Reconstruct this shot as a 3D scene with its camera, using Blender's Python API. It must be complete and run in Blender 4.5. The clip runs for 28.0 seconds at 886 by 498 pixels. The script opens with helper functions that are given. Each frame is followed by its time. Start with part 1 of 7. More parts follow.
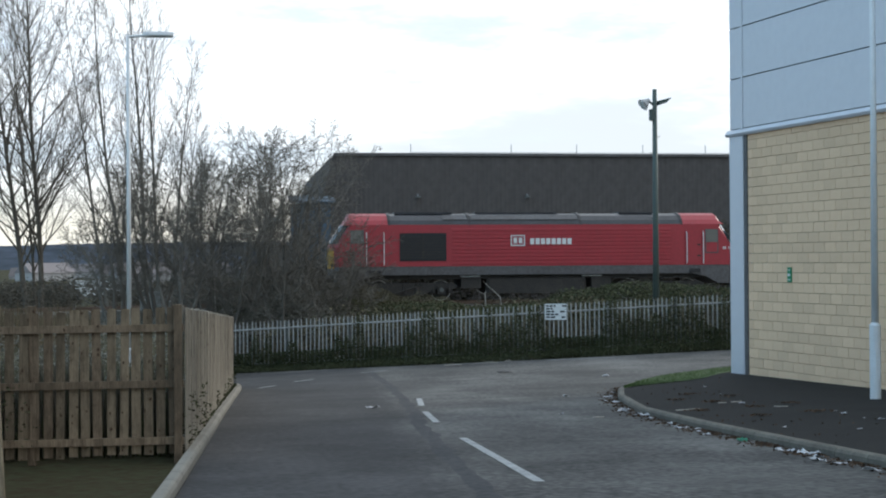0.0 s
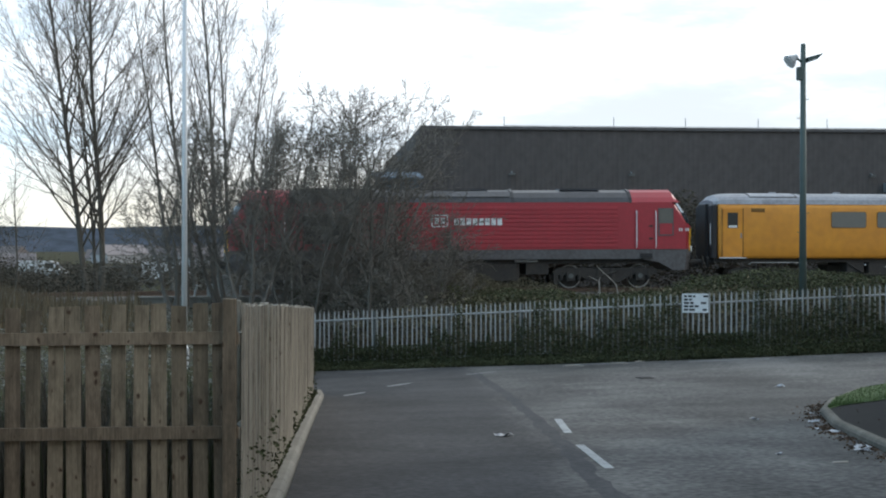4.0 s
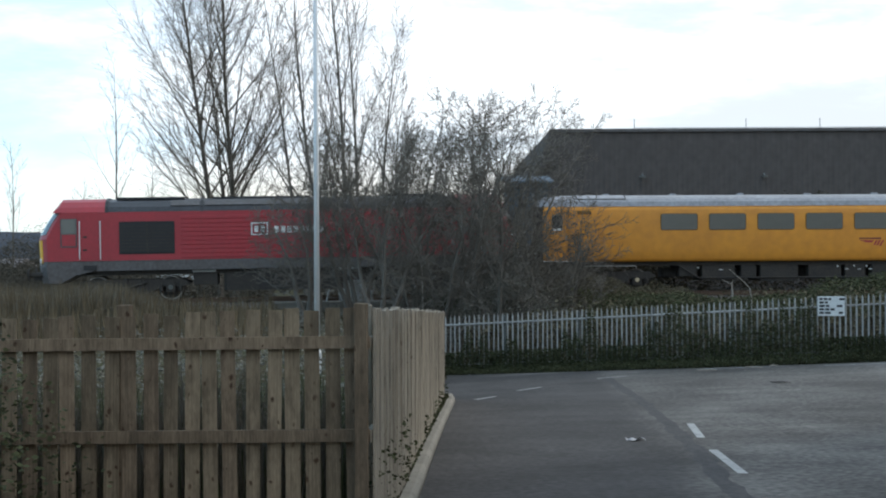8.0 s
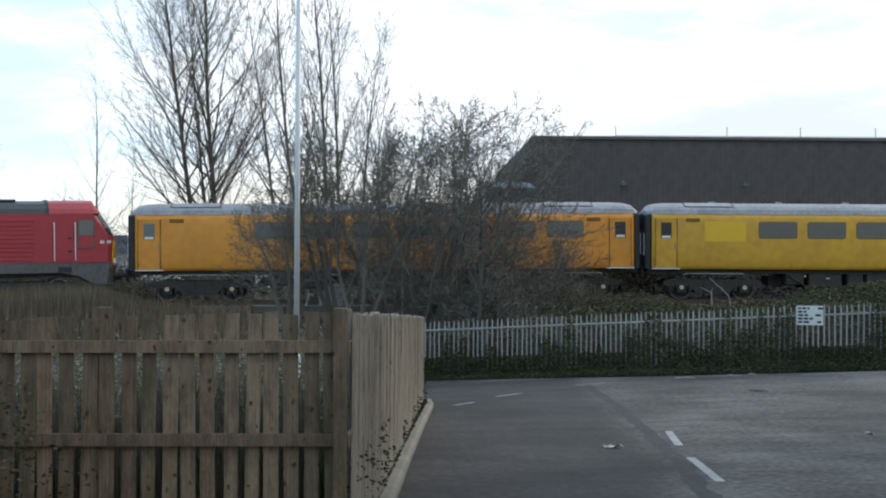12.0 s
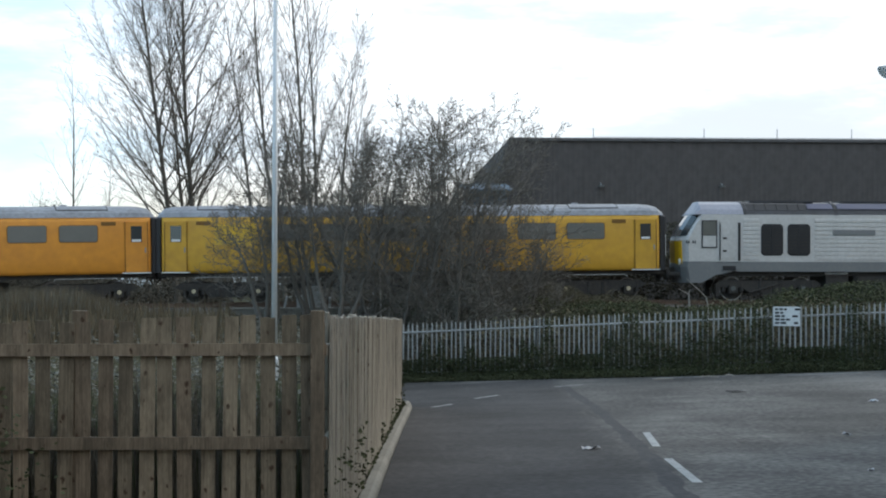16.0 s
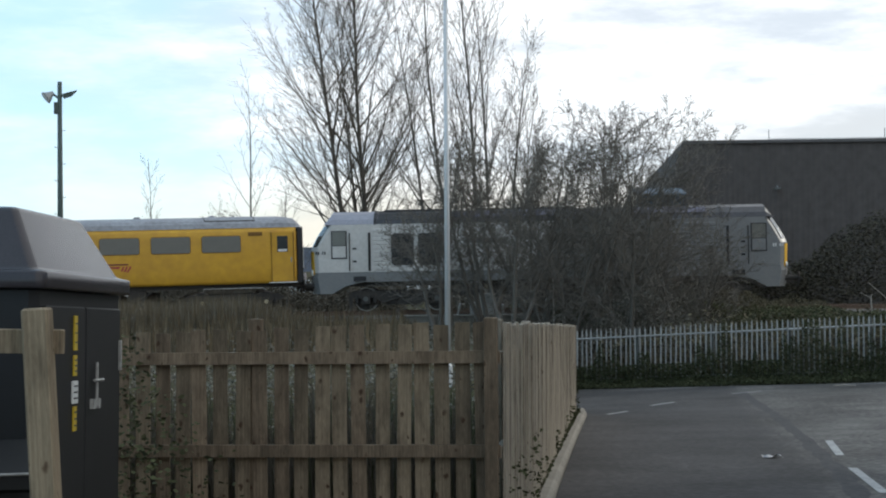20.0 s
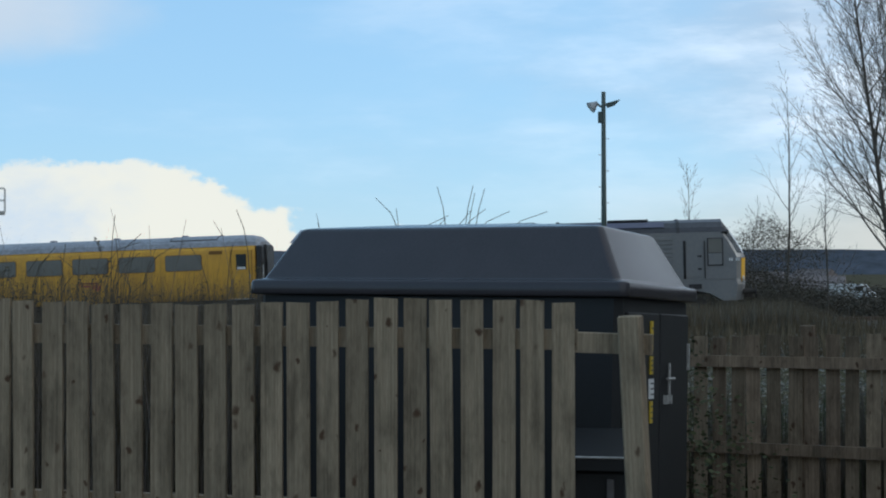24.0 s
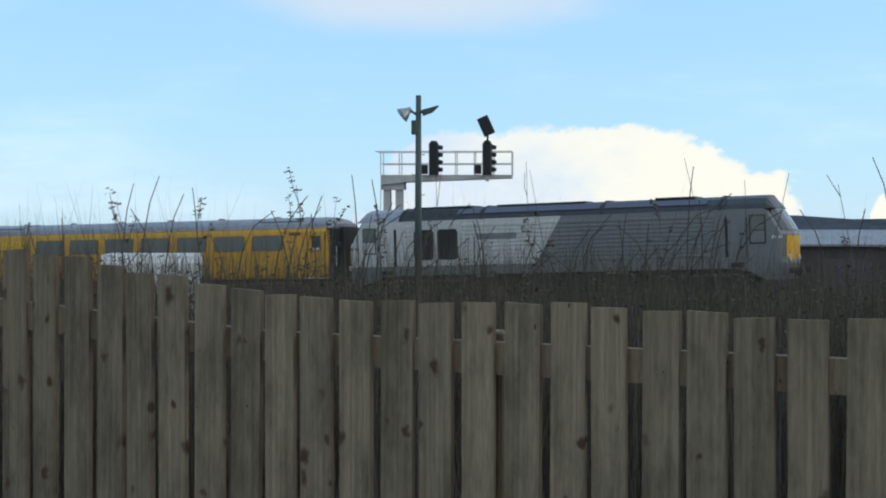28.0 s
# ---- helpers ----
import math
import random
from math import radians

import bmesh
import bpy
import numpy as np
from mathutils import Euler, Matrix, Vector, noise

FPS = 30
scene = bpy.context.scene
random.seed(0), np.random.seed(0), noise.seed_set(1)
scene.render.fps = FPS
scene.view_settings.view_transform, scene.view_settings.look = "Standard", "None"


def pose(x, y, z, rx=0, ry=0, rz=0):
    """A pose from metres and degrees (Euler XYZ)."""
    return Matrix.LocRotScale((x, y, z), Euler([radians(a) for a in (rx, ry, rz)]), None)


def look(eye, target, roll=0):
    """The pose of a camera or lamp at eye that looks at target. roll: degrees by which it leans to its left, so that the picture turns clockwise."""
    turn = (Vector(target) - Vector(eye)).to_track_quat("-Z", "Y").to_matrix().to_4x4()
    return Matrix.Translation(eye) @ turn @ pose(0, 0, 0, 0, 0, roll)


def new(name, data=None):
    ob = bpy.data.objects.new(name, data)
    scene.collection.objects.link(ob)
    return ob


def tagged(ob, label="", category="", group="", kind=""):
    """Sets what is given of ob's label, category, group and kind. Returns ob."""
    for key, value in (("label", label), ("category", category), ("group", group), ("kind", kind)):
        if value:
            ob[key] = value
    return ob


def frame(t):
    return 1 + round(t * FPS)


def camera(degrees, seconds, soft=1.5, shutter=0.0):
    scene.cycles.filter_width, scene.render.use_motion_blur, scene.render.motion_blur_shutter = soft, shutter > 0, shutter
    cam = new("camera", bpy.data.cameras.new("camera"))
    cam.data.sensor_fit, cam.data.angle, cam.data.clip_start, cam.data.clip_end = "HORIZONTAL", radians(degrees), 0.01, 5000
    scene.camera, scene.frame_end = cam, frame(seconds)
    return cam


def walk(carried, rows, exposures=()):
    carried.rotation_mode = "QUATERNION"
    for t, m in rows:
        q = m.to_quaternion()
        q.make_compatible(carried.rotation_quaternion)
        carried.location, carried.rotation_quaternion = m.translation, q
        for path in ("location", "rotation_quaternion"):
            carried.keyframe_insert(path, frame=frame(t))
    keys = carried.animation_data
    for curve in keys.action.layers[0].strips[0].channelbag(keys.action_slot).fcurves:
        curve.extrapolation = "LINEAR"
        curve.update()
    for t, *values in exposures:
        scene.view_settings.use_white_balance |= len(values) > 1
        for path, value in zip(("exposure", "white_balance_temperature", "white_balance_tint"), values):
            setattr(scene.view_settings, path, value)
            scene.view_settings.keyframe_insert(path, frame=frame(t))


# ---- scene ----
cam = camera(32.386, 28.0, soft=2.0)


def eye(x, y, z, yaw, pitch, roll):
    """Camera pose: yaw to the right of north, pitch up, roll, in degrees."""
    a, b = radians(yaw), radians(pitch)
    way = Vector((math.sin(a) * math.cos(b), math.cos(a) * math.cos(b), math.sin(b)))
    p = Vector((x, y, z))
    return look(p, p + way * 10, roll)


PATH = [
    (0, 0.102, -7.402, 2.092, 7.99, 0.48, -0.36),
    (0.5, 0.102, -7.402, 2.098, 7.32, 0.07, -0.37),
    (0.7, 0.072, -4.256, 2.048, 7.6, 0.09, -0.26),
    (1, 0.026, 0.464, 1.974, 8.02, 0.13, -0.1),
    (1.5, 0.021, 0.479, 1.97, 6.87, 0.36, -0.25),
    (2, 0.022, 0.464, 1.974, 5.54, 0.34, -0.35),
    (2.5, 0.024, 0.453, 1.98, 5.41, 0.61, -0.15),
    (3, 0.029, 0.409, 1.973, 5.49, 0.46, -0.18),
    (3.5, 0.026, 0.453, 1.966, 5.4, 0.09, -0.09),
    (5.5, 0.022, 0.468, 1.965, 3.93, -0.2, 0.08),
    (6, 0.025, 0.436, 1.969, 3.36, -0.03, -0.24),
    (6.5, 0.02, 0.46, 1.972, 2.37, 0.18, -0.15),
    (7, 0.015, 0.479, 1.975, 1.41, 0.62, 0.12),
    (7.5, 0.024, 0.452, 1.966, 0.6, -0.01, -0.22),
    (8, 0.029, 0.426, 1.967, 0.27, 0.09, -0.31),
    (8.5, 0.024, 0.409, 1.965, -0.49, -0.07, -0.27),
    (9, 0.023, 0.437, 1.964, -0.49, -0.19, -0.23),
    (9.5, 0.025, 0.423, 1.966, -0.01, -0.23, 0.06),
    (10, 0.023, 0.44, 1.968, -0.25, 0.14, 0.16),
    (10.5, 0.027, 0.441, 1.968, 0.13, 0.06, 0.13),
    (11, 0.023, 0.441, 1.969, 0.59, 0.2, 0.28),
    (11.5, 0.029, 0.422, 1.97, 0.89, 0.29, 0.32),
    (13.5, 0.029, 0.434, 1.966, 1.15, 0.27, 0.3),
    (14, 0.025, 0.449, 1.971, 1.39, 0.34, 0.25),
    (14.5, 0.028, 0.462, 1.969, 1.5, 0.41, 0.28),
    (15, 0.028, 0.425, 1.969, 1.61, 0.47, 0.41),
    (15.5, 0.031, 0.435, 1.972, 1.46, 0.38, 0.4),
    (16, 0.038, 0.416, 1.973, 1.82, 0.36, 0.18),
    (16.5, 0.035, 0.455, 1.966, 2.15, 0.33, 0.2),
    (17, 0.033, 0.434, 1.972, 2.36, 0.4, 0.2),
    (17.5, 0.036, 0.455, 1.971, 2.31, 0.31, 0.27),
    (18, 0.034, 0.458, 1.968, 2.03, 0.29, 0.23),
    (18.5, 0.04, 0.481, 1.962, 1.55, 0.16, -0.13),
    (19, 0.034, 0.444, 1.974, 0.48, 0.27, -0.15),
    (19.5, 0.035, 0.469, 1.968, -1.51, 0.6, -0.13),
    (20, 0.035, 0.537, 1.971, -4.65, 0.62, -0.42),
    (20.5, 0.003, 0.541, 1.978, -8.67, 0.72, 0.25),
    (22.5, 0.161, -0.309, 2.016, -17.27, 0.38, -0.2),
    (23, 0.11, -0.228, 2.017, -19.82, 0.61, -0.08),
    (23.5, 0.107, -0.299, 2.022, -22.58, 0.74, 0.05),
    (24, 0.09, -0.321, 2.023, -24.54, 0.8, -0.16),
    (24.5, 0.074, -0.333, 2.027, -26.57, 0.91, -0.22),
    (25, 0.064, -0.362, 2.026, -28.55, 0.8, -0.1),
    (25.5, -0.509, 0.615, 2.05, -30.29, 0.52, 0.12),
    (26, -1.726, 1.988, 2.08, -30.4, 0.15, 0.07),
    (26.5, -2.159, 2.199, 2.08, -31.59, -0.33, -0.14),
    (27, -2.314, 2.066, 2.08, -33.68, -0.37, 0.09),
    (27.5, -2.254, 2.096, 2.08, -38.19, -0.57, 0.12),
    (28, -2.233, 2.107, 2.08, -43.01, -0.55, 0.13),
]
EXPOSURES = [(0, 0.48, 6250, 7), (19, 0.48, 6250, 7), (20, 0.28, 6450, 8), (20.5, 0.16, 6550, 8), (22.5, 0.0, 6900, 8), (23, -0.02, 6800, 8), (24, -0.25, 5700, 5), (25, -0.40, 5500, 5), (26, -0.32, 5650, 5), (28, -0.08, 5850, 6)]
walk(cam, [(row[0], eye(*row[1:])) for row in PATH], EXPOSURES)

# ---- world and sun ----
SUN_AZ, SUN_EL = radians(48), radians(19)


def make_world():
    w = bpy.data.worlds.new("sky")
    scene.world = w
    w.use_nodes = True
    nt = w.node_tree
    nt.nodes.clear()
    N, L = nt.nodes.new, nt.links.new
    out, bg = N("ShaderNodeOutputWorld"), N("ShaderNodeBackground")
    sky = N("ShaderNodeTexSky")
    sky.sky_type, sky.sun_disc = "NISHITA", False
    sky.sun_elevation, sky.sun_rotation = SUN_EL, SUN_AZ
    sky.air_density, sky.dust_density, sky.ozone_density = 1.0, 0.2, 3.0
    co = N("ShaderNodeTexCoord")
    sep = N("ShaderNodeSeparateXYZ")
    L(co.outputs["Generated"], sep.inputs[0])

    def m(op, a, b=None, c=None):
        n = N("ShaderNodeMath")
        n.operation = op
        for i, v in enumerate((a, b, c)):
            if v is None:
                continue
            if isinstance(v, (int, float)):
                n.inputs[i].default_value = v
            else:
                L(v, n.inputs[i])
        return n.outputs[0]

    def ramp(v, lo, hi):
        n = N("ShaderNodeMapRange")
        n.interpolation_type = "SMOOTHSTEP"
        L(v, n.inputs[0])
        n.inputs[1].default_value, n.inputs[2].default_value = lo, hi
        return n.outputs[0]

    def noise_at(scale, detail, sx, sy, sz, rough=0.55):
        mp = N("ShaderNodeMapping")
        mp.inputs["Scale"].default_value = (sx, sy, sz)
        L(co.outputs["Generated"], mp.inputs[0])
        n = N("ShaderNodeTexNoise")
        n.inputs["Scale"].default_value, n.inputs["Detail"].default_value = scale, detail
        n.inputs["Roughness"].default_value = rough
        L(mp.outputs[0], n.inputs["Vector"])
        return n.outputs["Fac"]

    # azimuth from north to the east, and height
    az = m("ARCTAN2", sep.outputs[0], sep.outputs[1])
    el = m("ARCSINE", sep.outputs[2])
    # broad cloud cover to the north and east, breaking up to the west
    cover = ramp(az, -0.40, 0.0)
    n1 = noise_at(2.2, 6, 1, 1, 3.0)
    n2 = noise_at(6.0, 7, 1, 1, 4.0, 0.6)
    body = m("ADD", m("MULTIPLY", n1, 0.65), m("MULTIPLY", n2, 0.35))
    thick = ramp(m("ADD", body, m("MULTIPLY", cover, 0.46)), 0.44, 0.92)
    # one towering cumulus in the west
    dx = m("DIVIDE", m("SUBTRACT", az, -0.655), 0.135)
    dxl = m("DIVIDE", m("SUBTRACT", az, -0.70), 0.11)
    side = m("MULTIPLY", dx, m("GREATER_THAN", dx, 0.0))
    left = m("MULTIPLY", dxl, m("LESS_THAN", dxl, 0.0))
    wob = m("MULTIPLY", m("SUBTRACT", noise_at(14.0, 9, 1, 1, 1.6, 0.62), 0.5), 1.5)
    dy = m("DIVIDE", el, 0.072)
    rad = m("ADD", m("ADD", m("MULTIPLY", side, side), m("MULTIPLY", left, left)), m("POWER", m("ABSOLUTE", dy), 2.4))
    cum = ramp(m("ADD", rad, wob), 1.06, 0.90)
    # a small puff beside it and a soft grey cloud above
    px, py = m("DIVIDE", m("SUBTRACT", az, -0.458), 0.024), m("DIVIDE", el, 0.031)
    puff = ramp(m("ADD", m("ADD", m("MULTIPLY", px, px), m("MULTIPLY", py, py)), wob), 1.05, 0.85)
    cum = m("MAXIMUM", cum, puff)
    gx, gy = m("DIVIDE", m("SUBTRACT", az, -0.76), 0.13), m("DIVIDE", m("SUBTRACT", el, 0.165), 0.034)
    veil = ramp(m("ADD", m("ADD", m("MULTIPLY", gx, gx), m("MULTIPLY", gy, gy)), m("MULTIPLY", wob, 0.6)), 1.5, 0.1)
    # grey underside and thin streaks
    mixc = N("ShaderNodeMix")
    mixc.data_type = "RGBA"
    L(ramp(n2, 0.35, 0.62), mixc.inputs["Factor"])
    mixc.inputs["A"].default_value = (4.3, 4.55, 4.95, 1)
    mixc.inputs["B"].default_value = (7.6, 7.65, 7.8, 1)
    mix1 = N("ShaderNodeMix")
    mix1.data_type = "RGBA"
    L(m("MULTIPLY", thick, 0.92), mix1.inputs["Factor"])
    # thin high haze over the clear part
    haze = N("ShaderNodeMix")
    haze.data_type = "RGBA"
    haze.inputs["Factor"].default_value = 0.55
    L(sky.outputs[0], haze.inputs["A"])
    haze.inputs["B"].default_value = (4.1, 6.2, 8.1, 1)
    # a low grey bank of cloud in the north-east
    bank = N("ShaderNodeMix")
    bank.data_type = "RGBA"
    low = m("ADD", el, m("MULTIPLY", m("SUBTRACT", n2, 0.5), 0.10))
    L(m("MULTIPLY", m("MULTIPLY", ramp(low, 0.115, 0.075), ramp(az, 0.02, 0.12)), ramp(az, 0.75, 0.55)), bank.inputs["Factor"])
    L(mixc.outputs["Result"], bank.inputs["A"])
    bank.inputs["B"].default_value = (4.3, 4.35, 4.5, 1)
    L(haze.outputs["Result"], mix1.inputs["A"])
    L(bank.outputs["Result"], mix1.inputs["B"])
    cumc = N("ShaderNodeMix")
    cumc.data_type = "RGBA"
    L(ramp(m("ADD", az, m("MULTIPLY", wob, 0.25)), -0.80, -0.60), cumc.inputs["Factor"])
    cumc.inputs["A"].default_value = (5.5, 5.8, 6.2, 1)
    cumc.inputs["B"].default_value = (7.9, 7.0, 5.6, 1)
    mix2 = N("ShaderNodeMix")
    mix2.data_type = "RGBA"
    L(m("MULTIPLY", cum, 0.9), mix2.inputs["Factor"])
    glow = N("ShaderNodeMix")
    glow.data_type = "RGBA"
    L(m("MULTIPLY", m("MULTIPLY", ramp(el, 0.075, 0.02), m("MULTIPLY", ramp(az, -0.42, -0.12), ramp(az, 0.30, 0.06))), 0.75), glow.inputs["Factor"])
    L(mix1.outputs["Result"], glow.inputs["A"])
    glow.inputs["B"].default_value = (5.3, 4.75, 3.8, 1)
    L(glow.outputs["Result"], mix2.inputs["A"])
    L(cumc.outputs["Result"], mix2.inputs["B"])
    mix3 = N("ShaderNodeMix")
    mix3.data_type = "RGBA"
    L(m("MULTIPLY", veil, 0.75), mix3.inputs["Factor"])
    L(mix2.outputs["Result"], mix3.inputs["A"])
    mix3.inputs["B"].default_value = (5.6, 5.6, 5.7, 1)
    L(mix3.outputs["Result"], bg.inputs["Color"])
    bg.inputs["Strength"].default_value = 0.15
    L(bg.outputs[0], out.inputs[0])


make_world()
sun = new("sun", bpy.data.lights.new("sun", "SUN"))
sun.data.energy, sun.data.angle, sun.data.color = 0.9, radians(14), (1.0, 0.93, 0.82)
sun.matrix_world = look((0, 0, 0), (-math.sin(SUN_AZ) * math.cos(SUN_EL), -math.cos(SUN_AZ) * math.cos(SUN_EL), -math.sin(SUN_EL)))


# ---- materials ----
def mat(name, base, rough=0.7, metal=0.0, other=None, scale=3.0, amount=0.5, fine=40.0, bump=0.15, dist=0.01, vary=0.0, island=False, spec=0.4, stretch=(1, 1, 1), lo=0.62, hi=1.08):
    """Two scales of variation between base and other, fine bump; vary: brightness change piece by piece."""
    mt = bpy.data.materials.new(name)
    mt.use_nodes = True
    nt = mt.node_tree
    N, L = nt.nodes.new, nt.links.new
    bs = nt.nodes["Principled BSDF"]
    bs.inputs["Roughness"].default_value, bs.inputs["Metallic"].default_value = rough, metal
    bs.inputs["Specular IOR Level"].default_value = spec
    other = other or tuple(c * 0.6 for c in base)
    co, mp = N("ShaderNodeTexCoord"), N("ShaderNodeMapping")
    mp.inputs["Scale"].default_value = stretch
    L(co.outputs["Object"], mp.inputs[0])
    big, small = N("ShaderNodeTexNoise"), N("ShaderNodeTexNoise")
    big.inputs["Scale"].default_value, big.inputs["Detail"].default_value = scale, 5
    small.inputs["Scale"].default_value, small.inputs["Detail"].default_value = fine, 4
    for n in (big, small):
        L(mp.outputs[0], n.inputs["Vector"])
    add = N("ShaderNodeMath")
    add.operation = "MULTIPLY_ADD"
    L(big.outputs["Fac"], add.inputs[0])
    add.inputs[1].default_value = 0.7
    L(small.outputs["Fac"], add.inputs[2])
    rng = N("ShaderNodeMapRange")
    L(add.outputs[0], rng.inputs[0])
    rng.inputs[1].default_value, rng.inputs[2].default_value = lo, hi
    rng.inputs[4].default_value = amount
    mx = N("ShaderNodeMix")
    mx.data_type = "RGBA"
    L(rng.outputs[0], mx.inputs["Factor"])
    mx.inputs["A"].default_value, mx.inputs["B"].default_value = (*base, 1), (*other, 1)
    col = mx.outputs["Result"]
    if vary:
        src = N("ShaderNodeNewGeometry").outputs["Random Per Island"] if island else N("ShaderNodeObjectInfo").outputs["Random"]
        r2 = N("ShaderNodeMapRange")
        L(src, r2.inputs[0])
        r2.inputs[3].default_value, r2.inputs[4].default_value = 1 - vary, 1 + vary
        hv = N("ShaderNodeHueSaturation")
        L(col, hv.inputs["Color"])
        L(r2.outputs[0], hv.inputs["Value"])
        col = hv.outputs[0]
    L(col, bs.inputs["Base Color"])
    if bump:
        bp = N("ShaderNodeBump")
        bp.inputs["Strength"].default_value, bp.inputs["Distance"].default_value = bump, dist
        L(small.outputs["Fac"], bp.inputs["Height"])
        L(bp.outputs[0], bs.inputs["Normal"])
    return mt


def timber_mat(name, base, other, vary=0.32):
    """Sawn softwood: grain along the board, dark knots, every board its own tone."""
    mt = mat(name, base, rough=0.85, other=other, scale=3, amount=0.75, fine=30, bump=0.25, dist=0.004, vary=vary, spec=0.2, stretch=(6, 6, 0.6))
    nt = mt.node_tree
    N, L = nt.nodes.new, nt.links.new
    bs = nt.nodes["Principled BSDF"]
    col = bs.inputs["Base Color"].links[0].from_socket
    co, mp, vo = N("ShaderNodeTexCoord"), N("ShaderNodeMapping"), N("ShaderNodeTexVoronoi")
    oi = N("ShaderNodeObjectInfo")
    sh = N("ShaderNodeVectorMath")
    sh.operation = "SCALE"
    sh.inputs[0].default_value = (7.1, 3.3, 9.7)
    L(oi.outputs["Random"], sh.inputs["Scale"])
    ad = N("ShaderNodeVectorMath")
    L(co.outputs["Object"], ad.inputs[0])
    L(sh.outputs[0], ad.inputs[1])
    wn = N("ShaderNodeTexNoise")
    wn.inputs["Scale"].default_value, wn.inputs["Detail"].default_value = 22.0, 2.0
    L(ad.outputs[0], wn.inputs["Vector"])
    wv = N("ShaderNodeVectorMath")
    wv.operation = "MULTIPLY_ADD"
    L(wn.outputs["Color"], wv.inputs[0])
    wv.inputs[1].default_value = (0.045, 0.03, 0.05)
    L(ad.outputs[0], wv.inputs[2])
    mp.inputs["Scale"].default_value = (15.0, 6.0, 9.5)
    L(wv.outputs[0], mp.inputs[0])
    L(mp.outputs[0], vo.inputs["Vector"])
    vo.inputs["Scale"].default_value = 1.0
    # each knot has its own size; many are none at all
    sp = N("ShaderNodeSeparateColor")
    L(vo.outputs["Color"], sp.inputs[0])
    rad = N("ShaderNodeMapRange")
    L(sp.outputs[0], rad.inputs[0])
    rad.inputs[1].default_value, rad.inputs[2].default_value = 0.40, 1.0
    rad.inputs[3].default_value, rad.inputs[4].default_value = 0.06, 0.36
    half = N("ShaderNodeMath")
    half.operation = "MULTIPLY"
    half.inputs[1].default_value = 0.35
    L(rad.outputs[0], half.inputs[0])
    r = N("ShaderNodeMapRange")
    r.interpolation_type = "SMOOTHSTEP"
    L(vo.outputs["Distance"], r.inputs[0])
    L(rad.outputs[0], r.inputs[1])
    L(half.outputs[0], r.inputs[2])
    # fine grain lines and a few weather streaks along the board
    gm, gn = N("ShaderNodeMapping"), N("ShaderNodeTexNoise")
    gm.inputs["Scale"].default_value = (95.0, 95.0, 1.3)
    L(ad.outputs[0], gm.inputs[0])
    L(gm.outputs[0], gn.inputs["Vector"])
    gn.inputs["Scale"].default_value, gn.inputs["Detail"].default_value = 1.0, 3.0
    gr = N("ShaderNodeMapRange")
    L(gn.outputs["Fac"], gr.inputs[0])
    gr.inputs[1].default_value, gr.inputs[2].default_value = 0.35, 0.65
    gr.inputs[3].default_value, gr.inputs[4].default_value = 0.78, 1.1
    gx = N("ShaderNodeVectorMath")
    gx.operation = "SCALE"
    L(col, gx.inputs[0])
    L(gr.outputs[0], gx.inputs["Scale"])
    mx = N("ShaderNodeMix")
    mx.data_type = "RGBA"
    L(r.outputs[0], mx.inputs["Factor"])
    # damp blotches that run down the board
    sm, sn, sr = N("ShaderNodeMapping"), N("ShaderNodeTexNoise"), N("ShaderNodeMapRange")
    sm.inputs["Scale"].default_value = (9.0, 9.0, 3.2)
    L(ad.outputs[0], sm.inputs[0])
    L(sm.outputs[0], sn.inputs["Vector"])
    sn.inputs["Scale"].default_value, sn.inputs["Detail"].default_value = 1.0, 6.0
    sn.inputs["Roughness"].default_value = 0.65
    L(sn.outputs["Fac"], sr.inputs[0])
    sr.inputs[1].default_value, sr.inputs[2].default_value = 0.36, 0.56
    sr.inputs[3].default_value, sr.inputs[4].default_value = 0.66, 1.06
    sx = N("ShaderNodeVectorMath")
    sx.operation = "SCALE"
    L(gx.outputs[0], sx.inputs[0])
    L(sr.outputs[0], sx.inputs["Scale"])
    L(sx.outputs[0], mx.inputs["A"])
    mx.inputs["B"].default_value = (other[0] * 0.42, other[1] * 0.33, other[2] * 0.29, 1)
    L(mx.outputs["Result"], bs.inputs["Base Color"])
    return mt


def glass_mat(name, tint, rough=0.08):
    mt = mat(name, tint, rough=rough, amount=0.3, bump=0, spec=0.8)
    return mt


M_ground = mat("rough_ground", (0.060, 0.062, 0.034), 0.95, other=(0.05, 0.038, 0.022), scale=0.4, amount=1.0, fine=6, bump=0.6, dist=0.08, spec=0.03)
M_road = mat("asphalt", (0.122, 0.115, 0.106), 0.85, other=(0.036, 0.034, 0.032), scale=0.45, amount=1.0, fine=11, bump=0.9, dist=0.018, spec=0.25, lo=0.66, hi=1.02)
M_road_dark = mat("newer_asphalt", (0.057, 0.054, 0.053), 0.85, other=(0.025, 0.024, 0.024), scale=0.45, amount=1.0, fine=11, bump=0.9, dist=0.018, spec=0.25, lo=0.66, hi=1.02)


